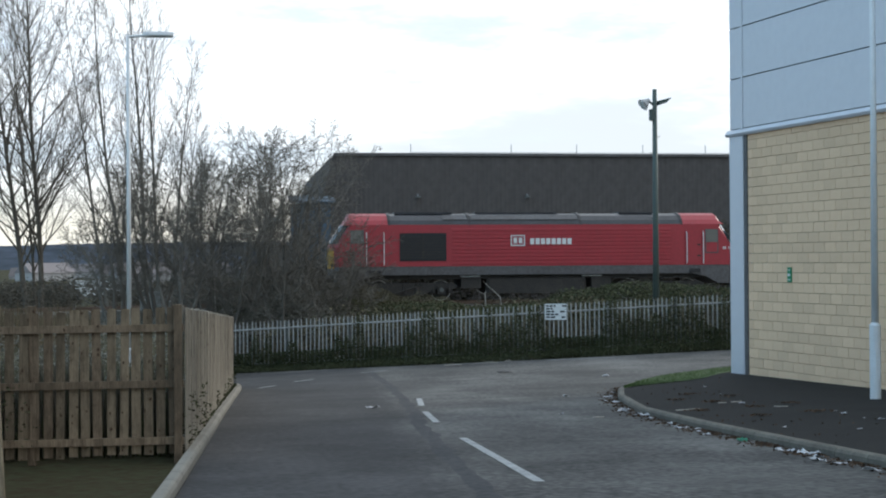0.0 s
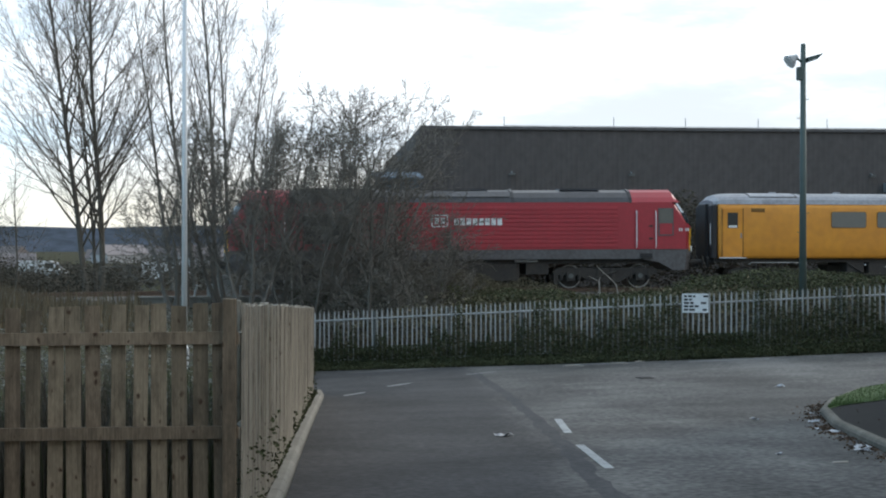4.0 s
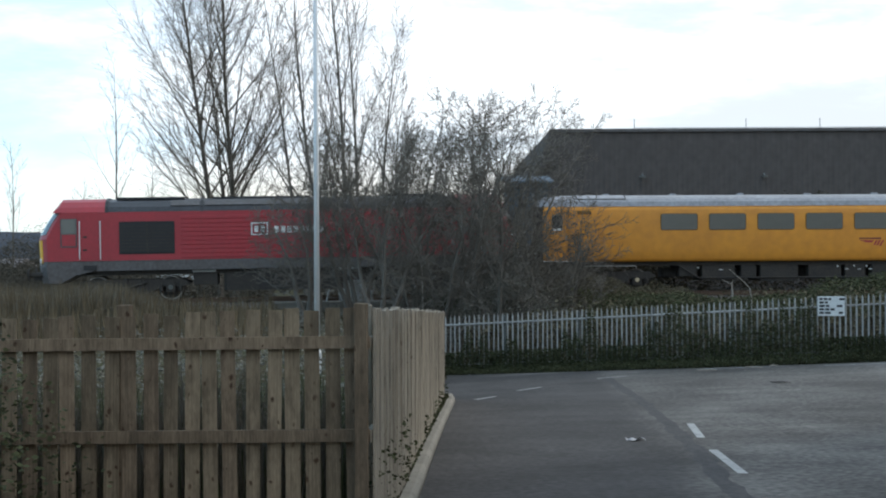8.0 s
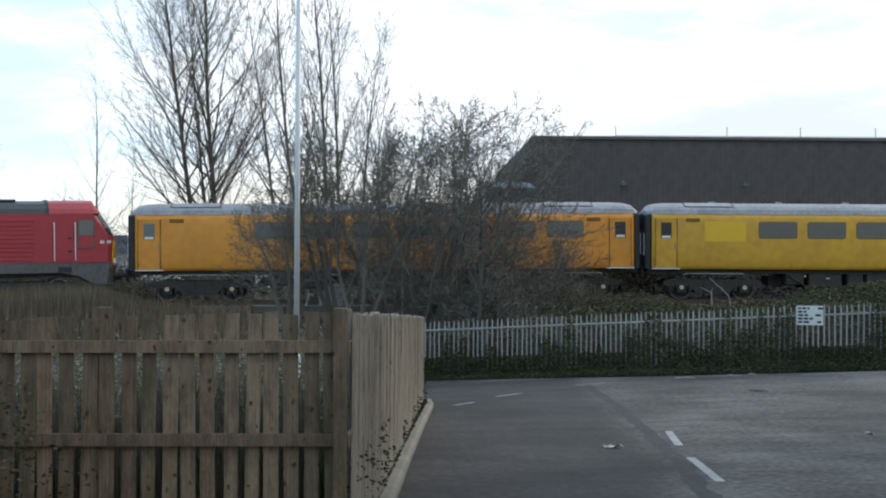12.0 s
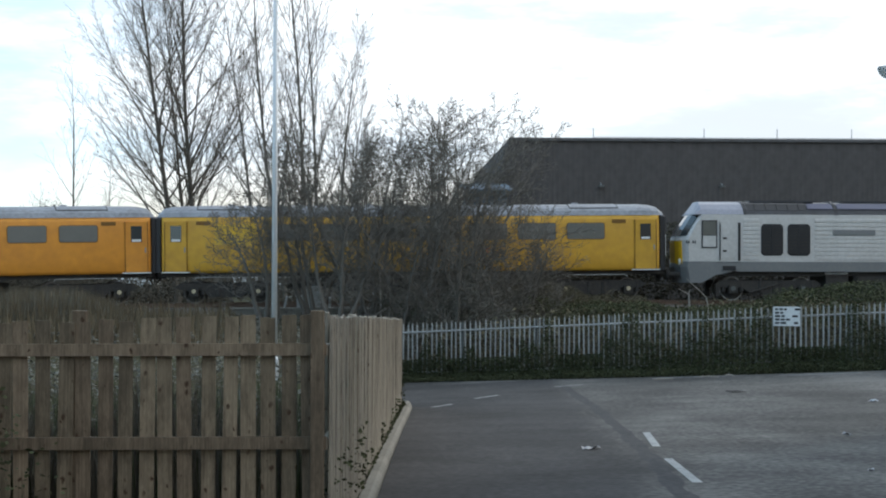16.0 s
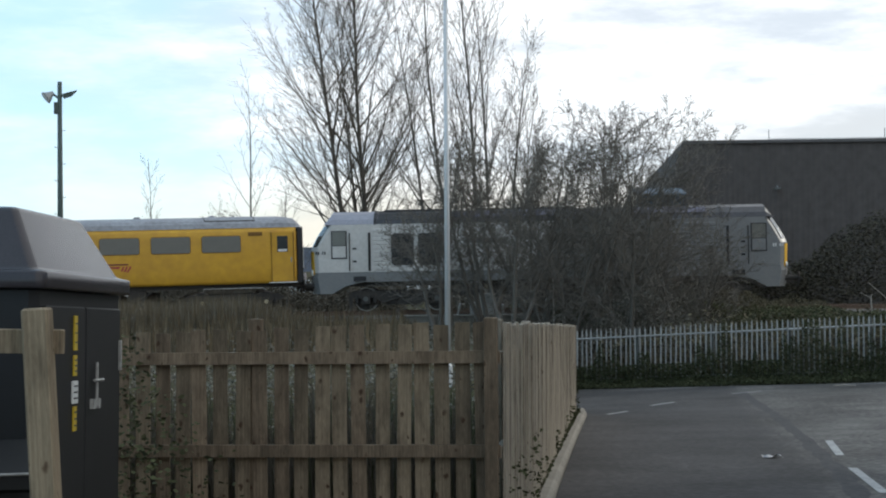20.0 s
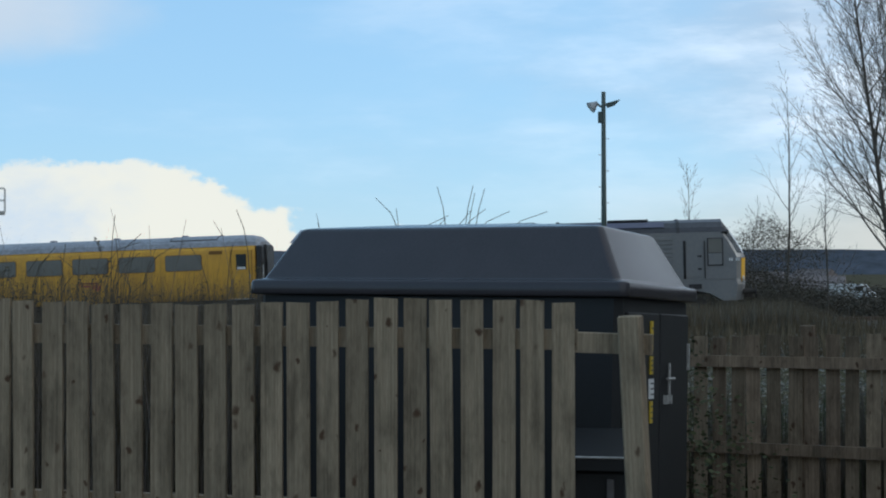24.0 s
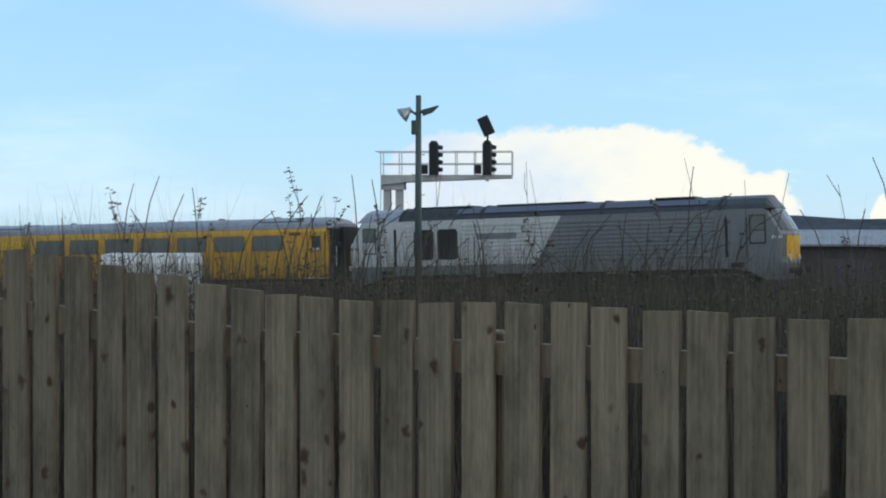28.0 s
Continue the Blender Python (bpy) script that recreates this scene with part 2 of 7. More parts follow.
def seam_blend(mt, base, other):
    """The newer surface wears into the older one along a soft, wandering seam."""
    nt = mt.node_tree
    N, L = nt.nodes.new, nt.links.new
    bs = nt.nodes["Principled BSDF"]
    mixer = bs.inputs["Base Color"].links[0].from_node
    old = N("ShaderNodeMix")
    old.data_type = "RGBA"
    L(mixer.inputs["Factor"].links[0].from_socket, old.inputs["Factor"])
    old.inputs["A"].default_value, old.inputs["B"].default_value = (*base, 1), (*other, 1)
    co, dot, nz = N("ShaderNodeTexCoord"), N("ShaderNodeVectorMath"), N("ShaderNodeTexNoise")
    dot.operation = "DOT_PRODUCT"
    L(co.outputs["Object"], dot.inputs[0])
    dot.inputs[1].default_value = (1.0, -0.066, 0.0)
    L(co.outputs["Object"], nz.inputs["Vector"])
    nz.inputs["Scale"].default_value, nz.inputs["Detail"].default_value = 0.9, 6
    add = N("ShaderNodeMath")
    add.operation = "MULTIPLY_ADD"
    L(nz.outputs["Fac"], add.inputs[0])
    add.inputs[1].default_value = 1.4
    L(dot.outputs["Value"], add.inputs[2])
    rg = N("ShaderNodeMapRange")
    rg.interpolation_type = "SMOOTHSTEP"
    L(add.outputs[0], rg.inputs[0])
    rg.inputs[1].default_value, rg.inputs[2].default_value = 2.1, 2.9
    out = N("ShaderNodeMix")
    out.data_type = "RGBA"
    L(rg.outputs[0], out.inputs["Factor"])
    L(mixer.outputs["Result"], out.inputs["A"])
    L(old.outputs["Result"], out.inputs["B"])
    L(out.outputs["Result"], bs.inputs["Base Color"])


def stained(mt):
    """Pale worn patches, dark damp ones and small oil spots over a road surface."""
    nt = mt.node_tree
    N, L = nt.nodes.new, nt.links.new
    bs = nt.nodes["Principled BSDF"]
    col = bs.inputs["Base Color"].links[0].from_socket
    co = N("ShaderNodeTexCoord")
    for scale, stretch, lo, hi, dark, light in ((0.28, (1, 0.45, 1), 0.38, 0.62, 0.78, 1.24), (1.1, (0.6, 1.2, 1), 0.34, 0.58, 0.80, 1.04), (3.2, (1, 1, 1), 0.26, 0.36, 0.60, 1.0)):
        mp, nz, rg, sc = N("ShaderNodeMapping"), N("ShaderNodeTexNoise"), N("ShaderNodeMapRange"), N("ShaderNodeVectorMath")
        mp.inputs["Scale"].default_value = stretch
        L(co.outputs["Object"], mp.inputs[0])
        L(mp.outputs[0], nz.inputs["Vector"])
        nz.inputs["Scale"].default_value, nz.inputs["Detail"].default_value = scale, 6
        nz.inputs["Roughness"].default_value = 0.6
        rg.interpolation_type = "SMOOTHSTEP"
        L(nz.outputs["Fac"], rg.inputs[0])
        rg.inputs[1].default_value, rg.inputs[2].default_value, rg.inputs[3].default_value, rg.inputs[4].default_value = lo, hi, dark, light
        sc.operation = "SCALE"
        L(col, sc.inputs[0])
        L(rg.outputs[0], sc.inputs["Scale"])
        col = sc.outputs[0]
    L(col, bs.inputs["Base Color"])


seam_blend(M_road_dark, (0.122, 0.115, 0.106), (0.036, 0.034, 0.032))
M_road_joint = mat("tarred_joint", (0.058, 0.056, 0.055), 0.85, other=(0.026, 0.026, 0.029), scale=0.45, amount=1.0, fine=11, bump=0.9, dist=0.018, spec=0.25, lo=0.66, hi=1.02)
stained(M_road)
stained(M_road_dark)
M_pave = mat("dark_tarmac", (0.021, 0.0195, 0.0185), 0.9, other=(0.036, 0.034, 0.031), spec=0.1, scale=0.7, amount=0.8, fine=80, bump=0.5, dist=0.006)
M_kerb = mat("kerb_concrete", (0.245, 0.226, 0.190), 0.9, other=(0.16, 0.148, 0.122), scale=2.5, amount=0.9, fine=70, bump=0.3, dist=0.004, vary=0.12)
M_line = mat("road_paint", (0.44, 0.44, 0.42), 0.8, other=(0.19, 0.19, 0.19), scale=6, amount=1.0, fine=50, bump=0.2)
M_ballast = mat("ballast", (0.17, 0.15, 0.13), 0.95, other=(0.07, 0.06, 0.05), scale=2.0, amount=1, fine=14, bump=1.0, dist=0.06)
M_rail = mat("rail_steel", (0.16, 0.11, 0.08), 0.6, metal=0.6, other=(0.10, 0.06, 0.04))
M_wood = timber_mat("fence_timber", (0.258, 0.206, 0.138), (0.174, 0.132, 0.085), 0.17)
M_wood_far = timber_mat("fence_timber_brown", (0.236, 0.180, 0.119), (0.140, 0.104, 0.066), 0.24)
M_wood_red = timber_mat("fence_timber_red", (0.222, 0.163, 0.108), (0.132, 0.094, 0.060), 0.24)
M_wood_grey = timber_mat("fence_timber_pale", (0.315, 0.275, 0.215), (0.225, 0.19, 0.145), 0.14)
M_darktwig = mat("dark_twigs", (0.100, 0.088, 0.070), 0.95, other=(0.060, 0.056, 0.042), vary=0.25, island=True, bump=0, spec=0.1)
M_bramble = mat("bramble_leaf", (0.078, 0.084, 0.042), 0.9, other=(0.042, 0.044, 0.024), vary=0.5, island=True, bump=0, scale=0.5, fine=4, spec=0.15)
M_dullsteel = mat("dull_steel", (0.12, 0.125, 0.12), 0.7, other=(0.07, 0.075, 0.065), scale=4, amount=0.9)
M_thicket = mat("thicket_stems", (0.195, 0.184, 0.155), 0.95, other=(0.095, 0.092, 0.074), vary=0.4, island=True, bump=0, spec=0.1)
M_galv = mat("galvanised", (0.42, 0.412, 0.39), 0.6, metal=0.2, other=(0.20, 0.198, 0.182), scale=4, amount=0.8, vary=0.15)
M_galv_pole = mat("galvanised_pole", (0.68, 0.69, 0.69), 0.5, metal=0.1, other=(0.46, 0.47, 0.47), scale=2)
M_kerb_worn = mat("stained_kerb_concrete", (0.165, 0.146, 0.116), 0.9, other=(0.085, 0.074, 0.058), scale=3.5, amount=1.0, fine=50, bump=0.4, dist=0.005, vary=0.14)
M_pole_dark = mat("green_grey_pole", (0.07, 0.095, 0.085), 0.6, other=(0.045, 0.06, 0.055))
M_lampshell = mat("lamp_shell", (0.30, 0.32, 0.33), 0.45, metal=0.3)
M_white = mat("white_sheet", (0.74, 0.74, 0.72), 0.6, other=(0.52, 0.52, 0.50), scale=5, amount=0.6, bump=0.05)
M_black = mat("black_paint", (0.018, 0.018, 0.02), 0.5, other=(0.03, 0.028, 0.026))
M_under = mat("underframe_grime", (0.031, 0.029, 0.027), 0.85, other=(0.055, 0.047, 0.039), scale=2, amount=1, fine=12, bump=0.3)
M_red = mat("loco_red", (0.36, 0.030, 0.040), 0.48, other=(0.26, 0.028, 0.034), scale=0.7, amount=0.7, fine=9, bump=0.03, spec=0.5)
M_sill = mat("sill_grey", (0.115, 0.11, 0.11), 0.6, other=(0.07, 0.062, 0.058), scale=1, amount=0.9, fine=8)
M_roofdark = mat("roof_dark", (0.045, 0.046, 0.052), 0.42, other=(0.022, 0.022, 0.024), scale=1.2, amount=0.9, fine=8)
M_silver = mat("loco_silver", (0.575, 0.552, 0.52), 0.36, metal=0.1, other=(0.445, 0.425, 0.395), scale=0.8, amount=0.7, fine=9, bump=0.03)
M_gunmetal = mat("loco_grey", (0.198, 0.196, 0.188), 0.4, metal=0.1, other=(0.155, 0.162, 0.166), scale=0.8, amount=0.7, fine=9, bump=0.03)
# violet tone of the sky's sheen on the roof slope, as a base colour
M_violet = mat("roof_sheen", (0.10, 0.10, 0.145), 0.42, metal=0.1, other=(0.065, 0.065, 0.09), scale=1.0)
M_cabroof = mat("cab_roof_grey", (0.30, 0.30, 0.335), 0.4, metal=0.1, other=(0.21, 0.21, 0.24), scale=0.9, amount=0.7, fine=9, bump=0.03)
M_orange = mat("coach_orange", (0.66, 0.275, 0.030), 0.5, other=(0.44, 0.17, 0.028), scale=0.7, amount=0.55, fine=3, bump=0.03)
M_yellow = mat("coach_yellow", (0.60, 0.335, 0.030), 0.5, other=(0.40, 0.205, 0.028), scale=0.7, amount=0.6, fine=3, bump=0.03)
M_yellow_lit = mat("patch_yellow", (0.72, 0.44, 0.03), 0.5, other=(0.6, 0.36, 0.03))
M_coachroof = mat("coach_roof", (0.30, 0.31, 0.33), 0.5, other=(0.17, 0.17, 0.18), scale=0.8, amount=0.9, fine=6, metal=0.1)
M_seam = mat("shut_line", (0.20, 0.10, 0.02), 0.7, other=(0.12, 0.06, 0.015))
M_warn = mat("warning_yellow", (0.80, 0.45, 0.015), 0.45, other=(0.65, 0.34, 0.02))
M_glass = glass_mat("dark_glass", (0.035, 0.042, 0.045))
M_glass2 = glass_mat("hazy_glass", (0.13, 0.128, 0.11), 0.25)
M_peeled = mat("peeled_wood", (0.40, 0.365, 0.315), 0.8, other=(0.27, 0.24, 0.20), scale=9, amount=0.8)
M_hedge = mat("hedge_leaf", (0.062, 0.056, 0.040), 0.95, other=(0.036, 0.035, 0.026), vary=0.4, island=True, bump=0, scale=0.4, fine=4, spec=0.1)
M_tyre = mat("worn_tyre", (0.34, 0.32, 0.29), 0.45, metal=0.3, other=(0.18, 0.16, 0.14), scale=6)
M_cream = mat("cream_paint", (0.55, 0.47, 0.30), 0.6, other=(0.36, 0.28, 0.17), scale=8)
M_maroon = mat("maroon_lettering", (0.16, 0.03, 0.03), 0.6)
M_wheel = mat("wheel_steel", (0.16, 0.14, 0.12), 0.5, metal=0.5, other=(0.10, 0.08, 0.07), scale=6)
M_block = mat("buff_block", (0.74, 0.515, 0.335), 0.9, other=(0.64, 0.43, 0.27), scale=2.0, amount=0.8, fine=60, bump=0.4, dist=0.004, vary=0.07)
M_mortar = mat("mortar", (0.40, 0.30, 0.19), 0.95, other=(0.22, 0.175, 0.12))
M_clad = mat("silver_cladding", (0.60, 0.59, 0.61), 0.45, metal=0.2, other=(0.54, 0.53, 0.555), scale=0.5, amount=0.5, fine=5, bump=0.02)
M_shed = mat("shed_sheeting", (0.108, 0.098, 0.092), 0.9, other=(0.078, 0.070, 0.066), scale=0.12, amount=1, fine=2, spec=0.1)
M_bin_body = mat("black_plastic", (0.020, 0.020, 0.021), 0.5, other=(0.014, 0.015, 0.014), scale=3, amount=0.8, fine=120, bump=0.1, dist=0.002, spec=0.25)
M_bin = mat("dark_plastic", (0.043, 0.038, 0.042), 0.25, other=(0.031, 0.028, 0.030), scale=3, amount=0.8, fine=120, bump=0.1, dist=0.002, spec=0.35)
M_bark = mat("bark", (0.125, 0.108, 0.086), 0.9, other=(0.080, 0.070, 0.055), scale=4, amount=1, fine=20, bump=0.4)
M_bark_pale = mat("pale_bark", (0.19, 0.175, 0.15), 0.9, other=(0.08, 0.075, 0.06), scale=3, amount=1, fine=18, bump=0.4)
M_twig = mat("twigs", (0.150, 0.130, 0.108), 0.9, other=(0.085, 0.074, 0.062), bump=0)
M_thorn = mat("hawthorn_twigs", (0.150, 0.134, 0.112), 0.9, other=(0.085, 0.076, 0.064), bump=0)
M_leaf = mat("ivy_leaf", (0.055, 0.062, 0.030), 0.9, other=(0.034, 0.038, 0.020), spec=0.15, vary=0.5, island=True, bump=0, fine=8)
M_scrub = mat("scrub", (0.128, 0.110, 0.072), 0.95, spec=0.1, other=(0.078, 0.078, 0.046), vary=0.35, island=True, bump=0, scale=0.6, fine=4)
M_straw = mat("dry_grass", (0.135, 0.108, 0.07), 0.95, spec=0.1, other=(0.08, 0.068, 0.042), vary=0.4, island=True, bump=0, scale=0.5, fine=4)
M_grass = mat("lawn", (0.066, 0.104, 0.026), 0.9, other=(0.045, 0.068, 0.020), vary=0.4, island=True, bump=0)
# the bluish cast of the distance haze is mixed into this colour
M_hill = mat("far_hill_hazed", (0.086, 0.097, 0.120), 1.0, other=(0.054, 0.062, 0.072), scale=0.012, fine=0.09, amount=1.0, bump=0, spec=0)
M_house = mat("house_wall", (0.42, 0.40, 0.38), 0.9, other=(0.28, 0.25, 0.23), vary=0.3, bump=0)
M_tile = mat("house_roof", (0.20, 0.17, 0.16), 0.9, other=(0.14, 0.12, 0.12), vary=0.3, bump=0)
M_greensign = mat("green_sign", (0.02, 0.22, 0.10), 0.5)
M_orange_bar = mat("label_yellow", (0.52, 0.38, 0.03), 0.5, other=(0.6, 0.4, 0.04))
M_litter = mat("paper_litter", (0.46, 0.45, 0.45), 0.8, other=(0.28, 0.27, 0.29), vary=0.3)
M_rag = mat("green_rag", (0.03, 0.17, 0.10), 0.85, other=(0.02, 0.10, 0.06))
M_leafdead = mat("dead_leaves", (0.085, 0.05, 0.028), 0.9, other=(0.05, 0.03, 0.02), vary=0.4, island=True, bump=0)
M_bluesteel = mat("blue_grey_sheet", (0.09, 0.13, 0.17), 0.8, other=(0.06, 0.09, 0.12))
M_signal = mat("signal_black", (0.015, 0.017, 0.02), 0.55)
M_gantry = mat("gantry_white", (0.55, 0.55, 0.53), 0.7, other=(0.36, 0.34, 0.31), scale=2, amount=0.9)


# ---- mesh helpers ----
class Geo:
    """Collects corners and faces of one mesh."""

    def __init__(self):
        self.v, self.f = [], []

    def add(self, verts, faces):
        n = len(self.v)
        self.v += [tuple(p) for p in verts]
        self.f += [tuple(i + n for i in f) for f in faces]
        return self

    def box(self, c, s, rz=0.0, taper=1.0):
        ca, sa = math.cos(rz), math.sin(rz)
        pts = []
        for dz in (-0.5, 0.5):
            k = taper if dz > 0 else 1.0
            for dx, dy in ((-0.5, -0.5), (0.5, -0.5), (0.5, 0.5), (-0.5, 0.5)):
                x, y = dx * s[0] * k, dy * s[1] * k
                pts.append((c[0] + ca * x - sa * y, c[1] + sa * x + ca * y, c[2] + dz * s[2]))
        return self.add(pts, [(3, 2, 1, 0), (4, 5, 6, 7), (0, 1, 5, 4), (1, 2, 6, 5), (2, 3, 7, 6), (3, 0, 4, 7)])

    def slab(self, c, s, b=0.01, rz=0.0):
        """A box with bevelled upright and top edges."""
        ca, sa = math.cos(rz), math.sin(rz)
        x, y, z = s[0] / 2, s[1] / 2, s[2] / 2
        rings = []
        for zz, k in ((-z, 0), (z - b, 0), (z, b)):
            ring = [(-x + b + k, -y + k), (x - b - k, -y + k), (x - k, -y + b + k), (x - k, y - b - k), (x - b - k, y - k), (-x + b + k, y - k), (-x + k, y - b - k), (-x + k, -y + b + k)]
            rings.append([(c[0] + ca * p - sa * q, c[1] + sa * p + ca * q, c[2] + zz) for p, q in ring])
        return self.loft(rings)

    def loft(self, rings, caps=True, closed=True):
        n = len(rings[0])
        v = [p for r in rings for p in r]
        f = []
        for i in range(len(rings) - 1):
            for j in range(n if closed else n - 1):
                a, b = i * n + j, i * n + (j + 1) % n
                f.append((a, b, b + n, a + n))
        if caps:
            f.append(tuple(reversed(range(n))))
            f.append(tuple((len(rings) - 1) * n + j for j in range(n)))
        return self.add(v, f)

    def tube(self, pts, radii, n=8, caps=True):
        rings = []
        pts = [Vector(p) for p in pts]
        if not isinstance(radii, (list, tuple)):
            radii = [radii] * len(pts)
        for i, p in enumerate(pts):
            d = (pts[min(i + 1, len(pts) - 1)] - pts[max(i - 1, 0)]).normalized()
            s = d.cross(Vector((0, 0, 1)) if abs(d.z) < 0.9 else Vector((1, 0, 0))).normalized()
            u = s.cross(d).normalized()
            rings.append([tuple(p + (s * math.cos(2 * math.pi * k / n) + u * math.sin(2 * math.pi * k / n)) * radii[i]) for k in range(n)])
        return self.loft(rings, caps)

    def sheet(self, grid):
        """Rows of points, all of one length."""
        n = len(grid[0])
        v = [p for r in grid for p in r]
        return self.add(v, [(i * n + j, i * n + j + 1, (i + 1) * n + j + 1, (i + 1) * n + j) for i in range(len(grid) - 1) for j in range(n - 1)])

    def mesh(self, name, material, smooth=False):
        me = bpy.data.meshes.new(name)
        me.from_pydata(self.v, [], self.f)
        me.materials.append(material)
        if smooth:
            me.polygons.foreach_set("use_smooth", [True] * len(me.polygons))
        me.update()
        return me


def part(name, geo, material, parent, label="", smooth=False):
    ob = new(name, geo.mesh(name, material, smooth) if isinstance(geo, Geo) else geo)
    ob.parent = parent
    if label:
        ob["label"] = label
    return ob


def thing(name, label, category, m=None, group="", kind=""):
    ob = tagged(new(name), label, category, group, kind)
    ob.empty_display_size = 0.2
    if m is not None:
        ob.matrix_basis = m
    return ob


def solo(name, geo, material, label, category, group="", kind="", smooth=False):
    return tagged(new(name, geo.mesh(name, material, smooth)), label, category, group, kind)


def smooth01(v):
    v = min(max(v, 0.0), 1.0)
    return v * v * (3 - 2 * v)


def lerp_table(rows, t):
    for (a, va), (b, vb) in zip(rows, rows[1:]):
        if t <= b:
            return va + (vb - va) * max(0.0, (t - a) / (b - a))
    return rows[-1][1]


# ---- lie of the land ----
RAIL_R = 61.6  # the line runs straight, bends round at this radius, then runs straight again
BEND_END = 21.0
BEND_A = BEND_END / RAIL_R


def rail_drop(x):
    return 0.27 + 0.06 * smooth01((x + 4) / 10) - 0.00036 * min(max(x, -60) - 8, 0) ** 2


def track(u):
    """Place and heading on the line, u metres west of north."""
    if u <= 0:
        p, th = (-u, RAIL_R), 0.0
    else:
        th = min(u, BEND_END) / RAIL_R
        s = max(0.0, u - BEND_END)
        p = (-RAIL_R * math.sin(th) - s * math.cos(th), RAIL_R * math.cos(th) - s * math.sin(th))
    return p[0], p[1], rail_drop(p[0]), th


def off_track(x, y):
    """Metres from the line towards the road."""
    if x >= 0:
        return RAIL_R - y
    if math.atan2(-x, y) < BEND_A:
        return RAIL_R - math.hypot(x, y)
    return RAIL_R - (-x * math.sin(BEND_A) + y * math.cos(BEND_A))


def road_z(x, y):
    return 0.115 - 0.0414 * min(y, 52) + 0.05 * min(x, 30) * smooth01((y - 15) / 30)


def land_z(x, y):
    d = off_track(x, y)
    bed = rail_drop(x) - 0.32
    if d > 0:
        w = smooth01((x + 1.4) / 1.0)
        near = road_z(x, y) * w + (-0.38) * (1 - w)
        return bed + (near - bed) * smooth01((d - 5.0) / 6.5)
    return bed + (-1.6 - bed) * smooth01((-d - 5) / 60.0)


def make_ground():
    def axis(lo, hi, step, far):
        a = list(np.arange(lo, hi + 0.01, step))
        s, v = step, hi
        while v < far:
            s *= 1.5
            v += s
            a.append(v)
        s, v = step, lo
        while v > -far:
            s *= 1.5
            v -= s
            a.insert(0, v)
        return a
    xs, ys = axis(-75, 60, 1.0, 3200), axis(-20, 100, 1.0, 3200)
    g = Geo().sheet([[(x, y, land_z(x, y) + noise.noise((x * 0.35, y * 0.35, 0)) * (0.06 if off_track(x, y) < 14 and off_track(x, y) > 4 else 0.0)) for x in xs] for y in ys])
    solo("ground", g, M_ground, "rough weedy ground sloping towards the railway", "ground", kind="structure", smooth=True)


make_ground()


# ---- road, kerbs, pavement ----
def kerb_left(y):
    return lerp_table([(-16, -1.2), (15, -0.17), (20.7, 0.0), (26.5, 0.2), (32.2, 0.42), (34, 0.38)], y)


def kerb_right(y):
    return lerp_table([(-16, 7.35), (14.5, 7.15), (18.8, 7.25), (22.5, 7.82), (24.8, 8.42), (26.5, 9.15), (28.5, 10.4), (30.2, 12.3), (31.4, 15.0), (31.9, 18)], y)


PAL = [(-2.5, 48.2), (0.34, 46.9), (3.8, 44.7), (6.8, 42.9), (9.6, 41.7), (12.0, 41.0), (18.0, 39.9), (34.0, 38.2)]


def pal_y(x):
    return lerp_table(PAL, x)


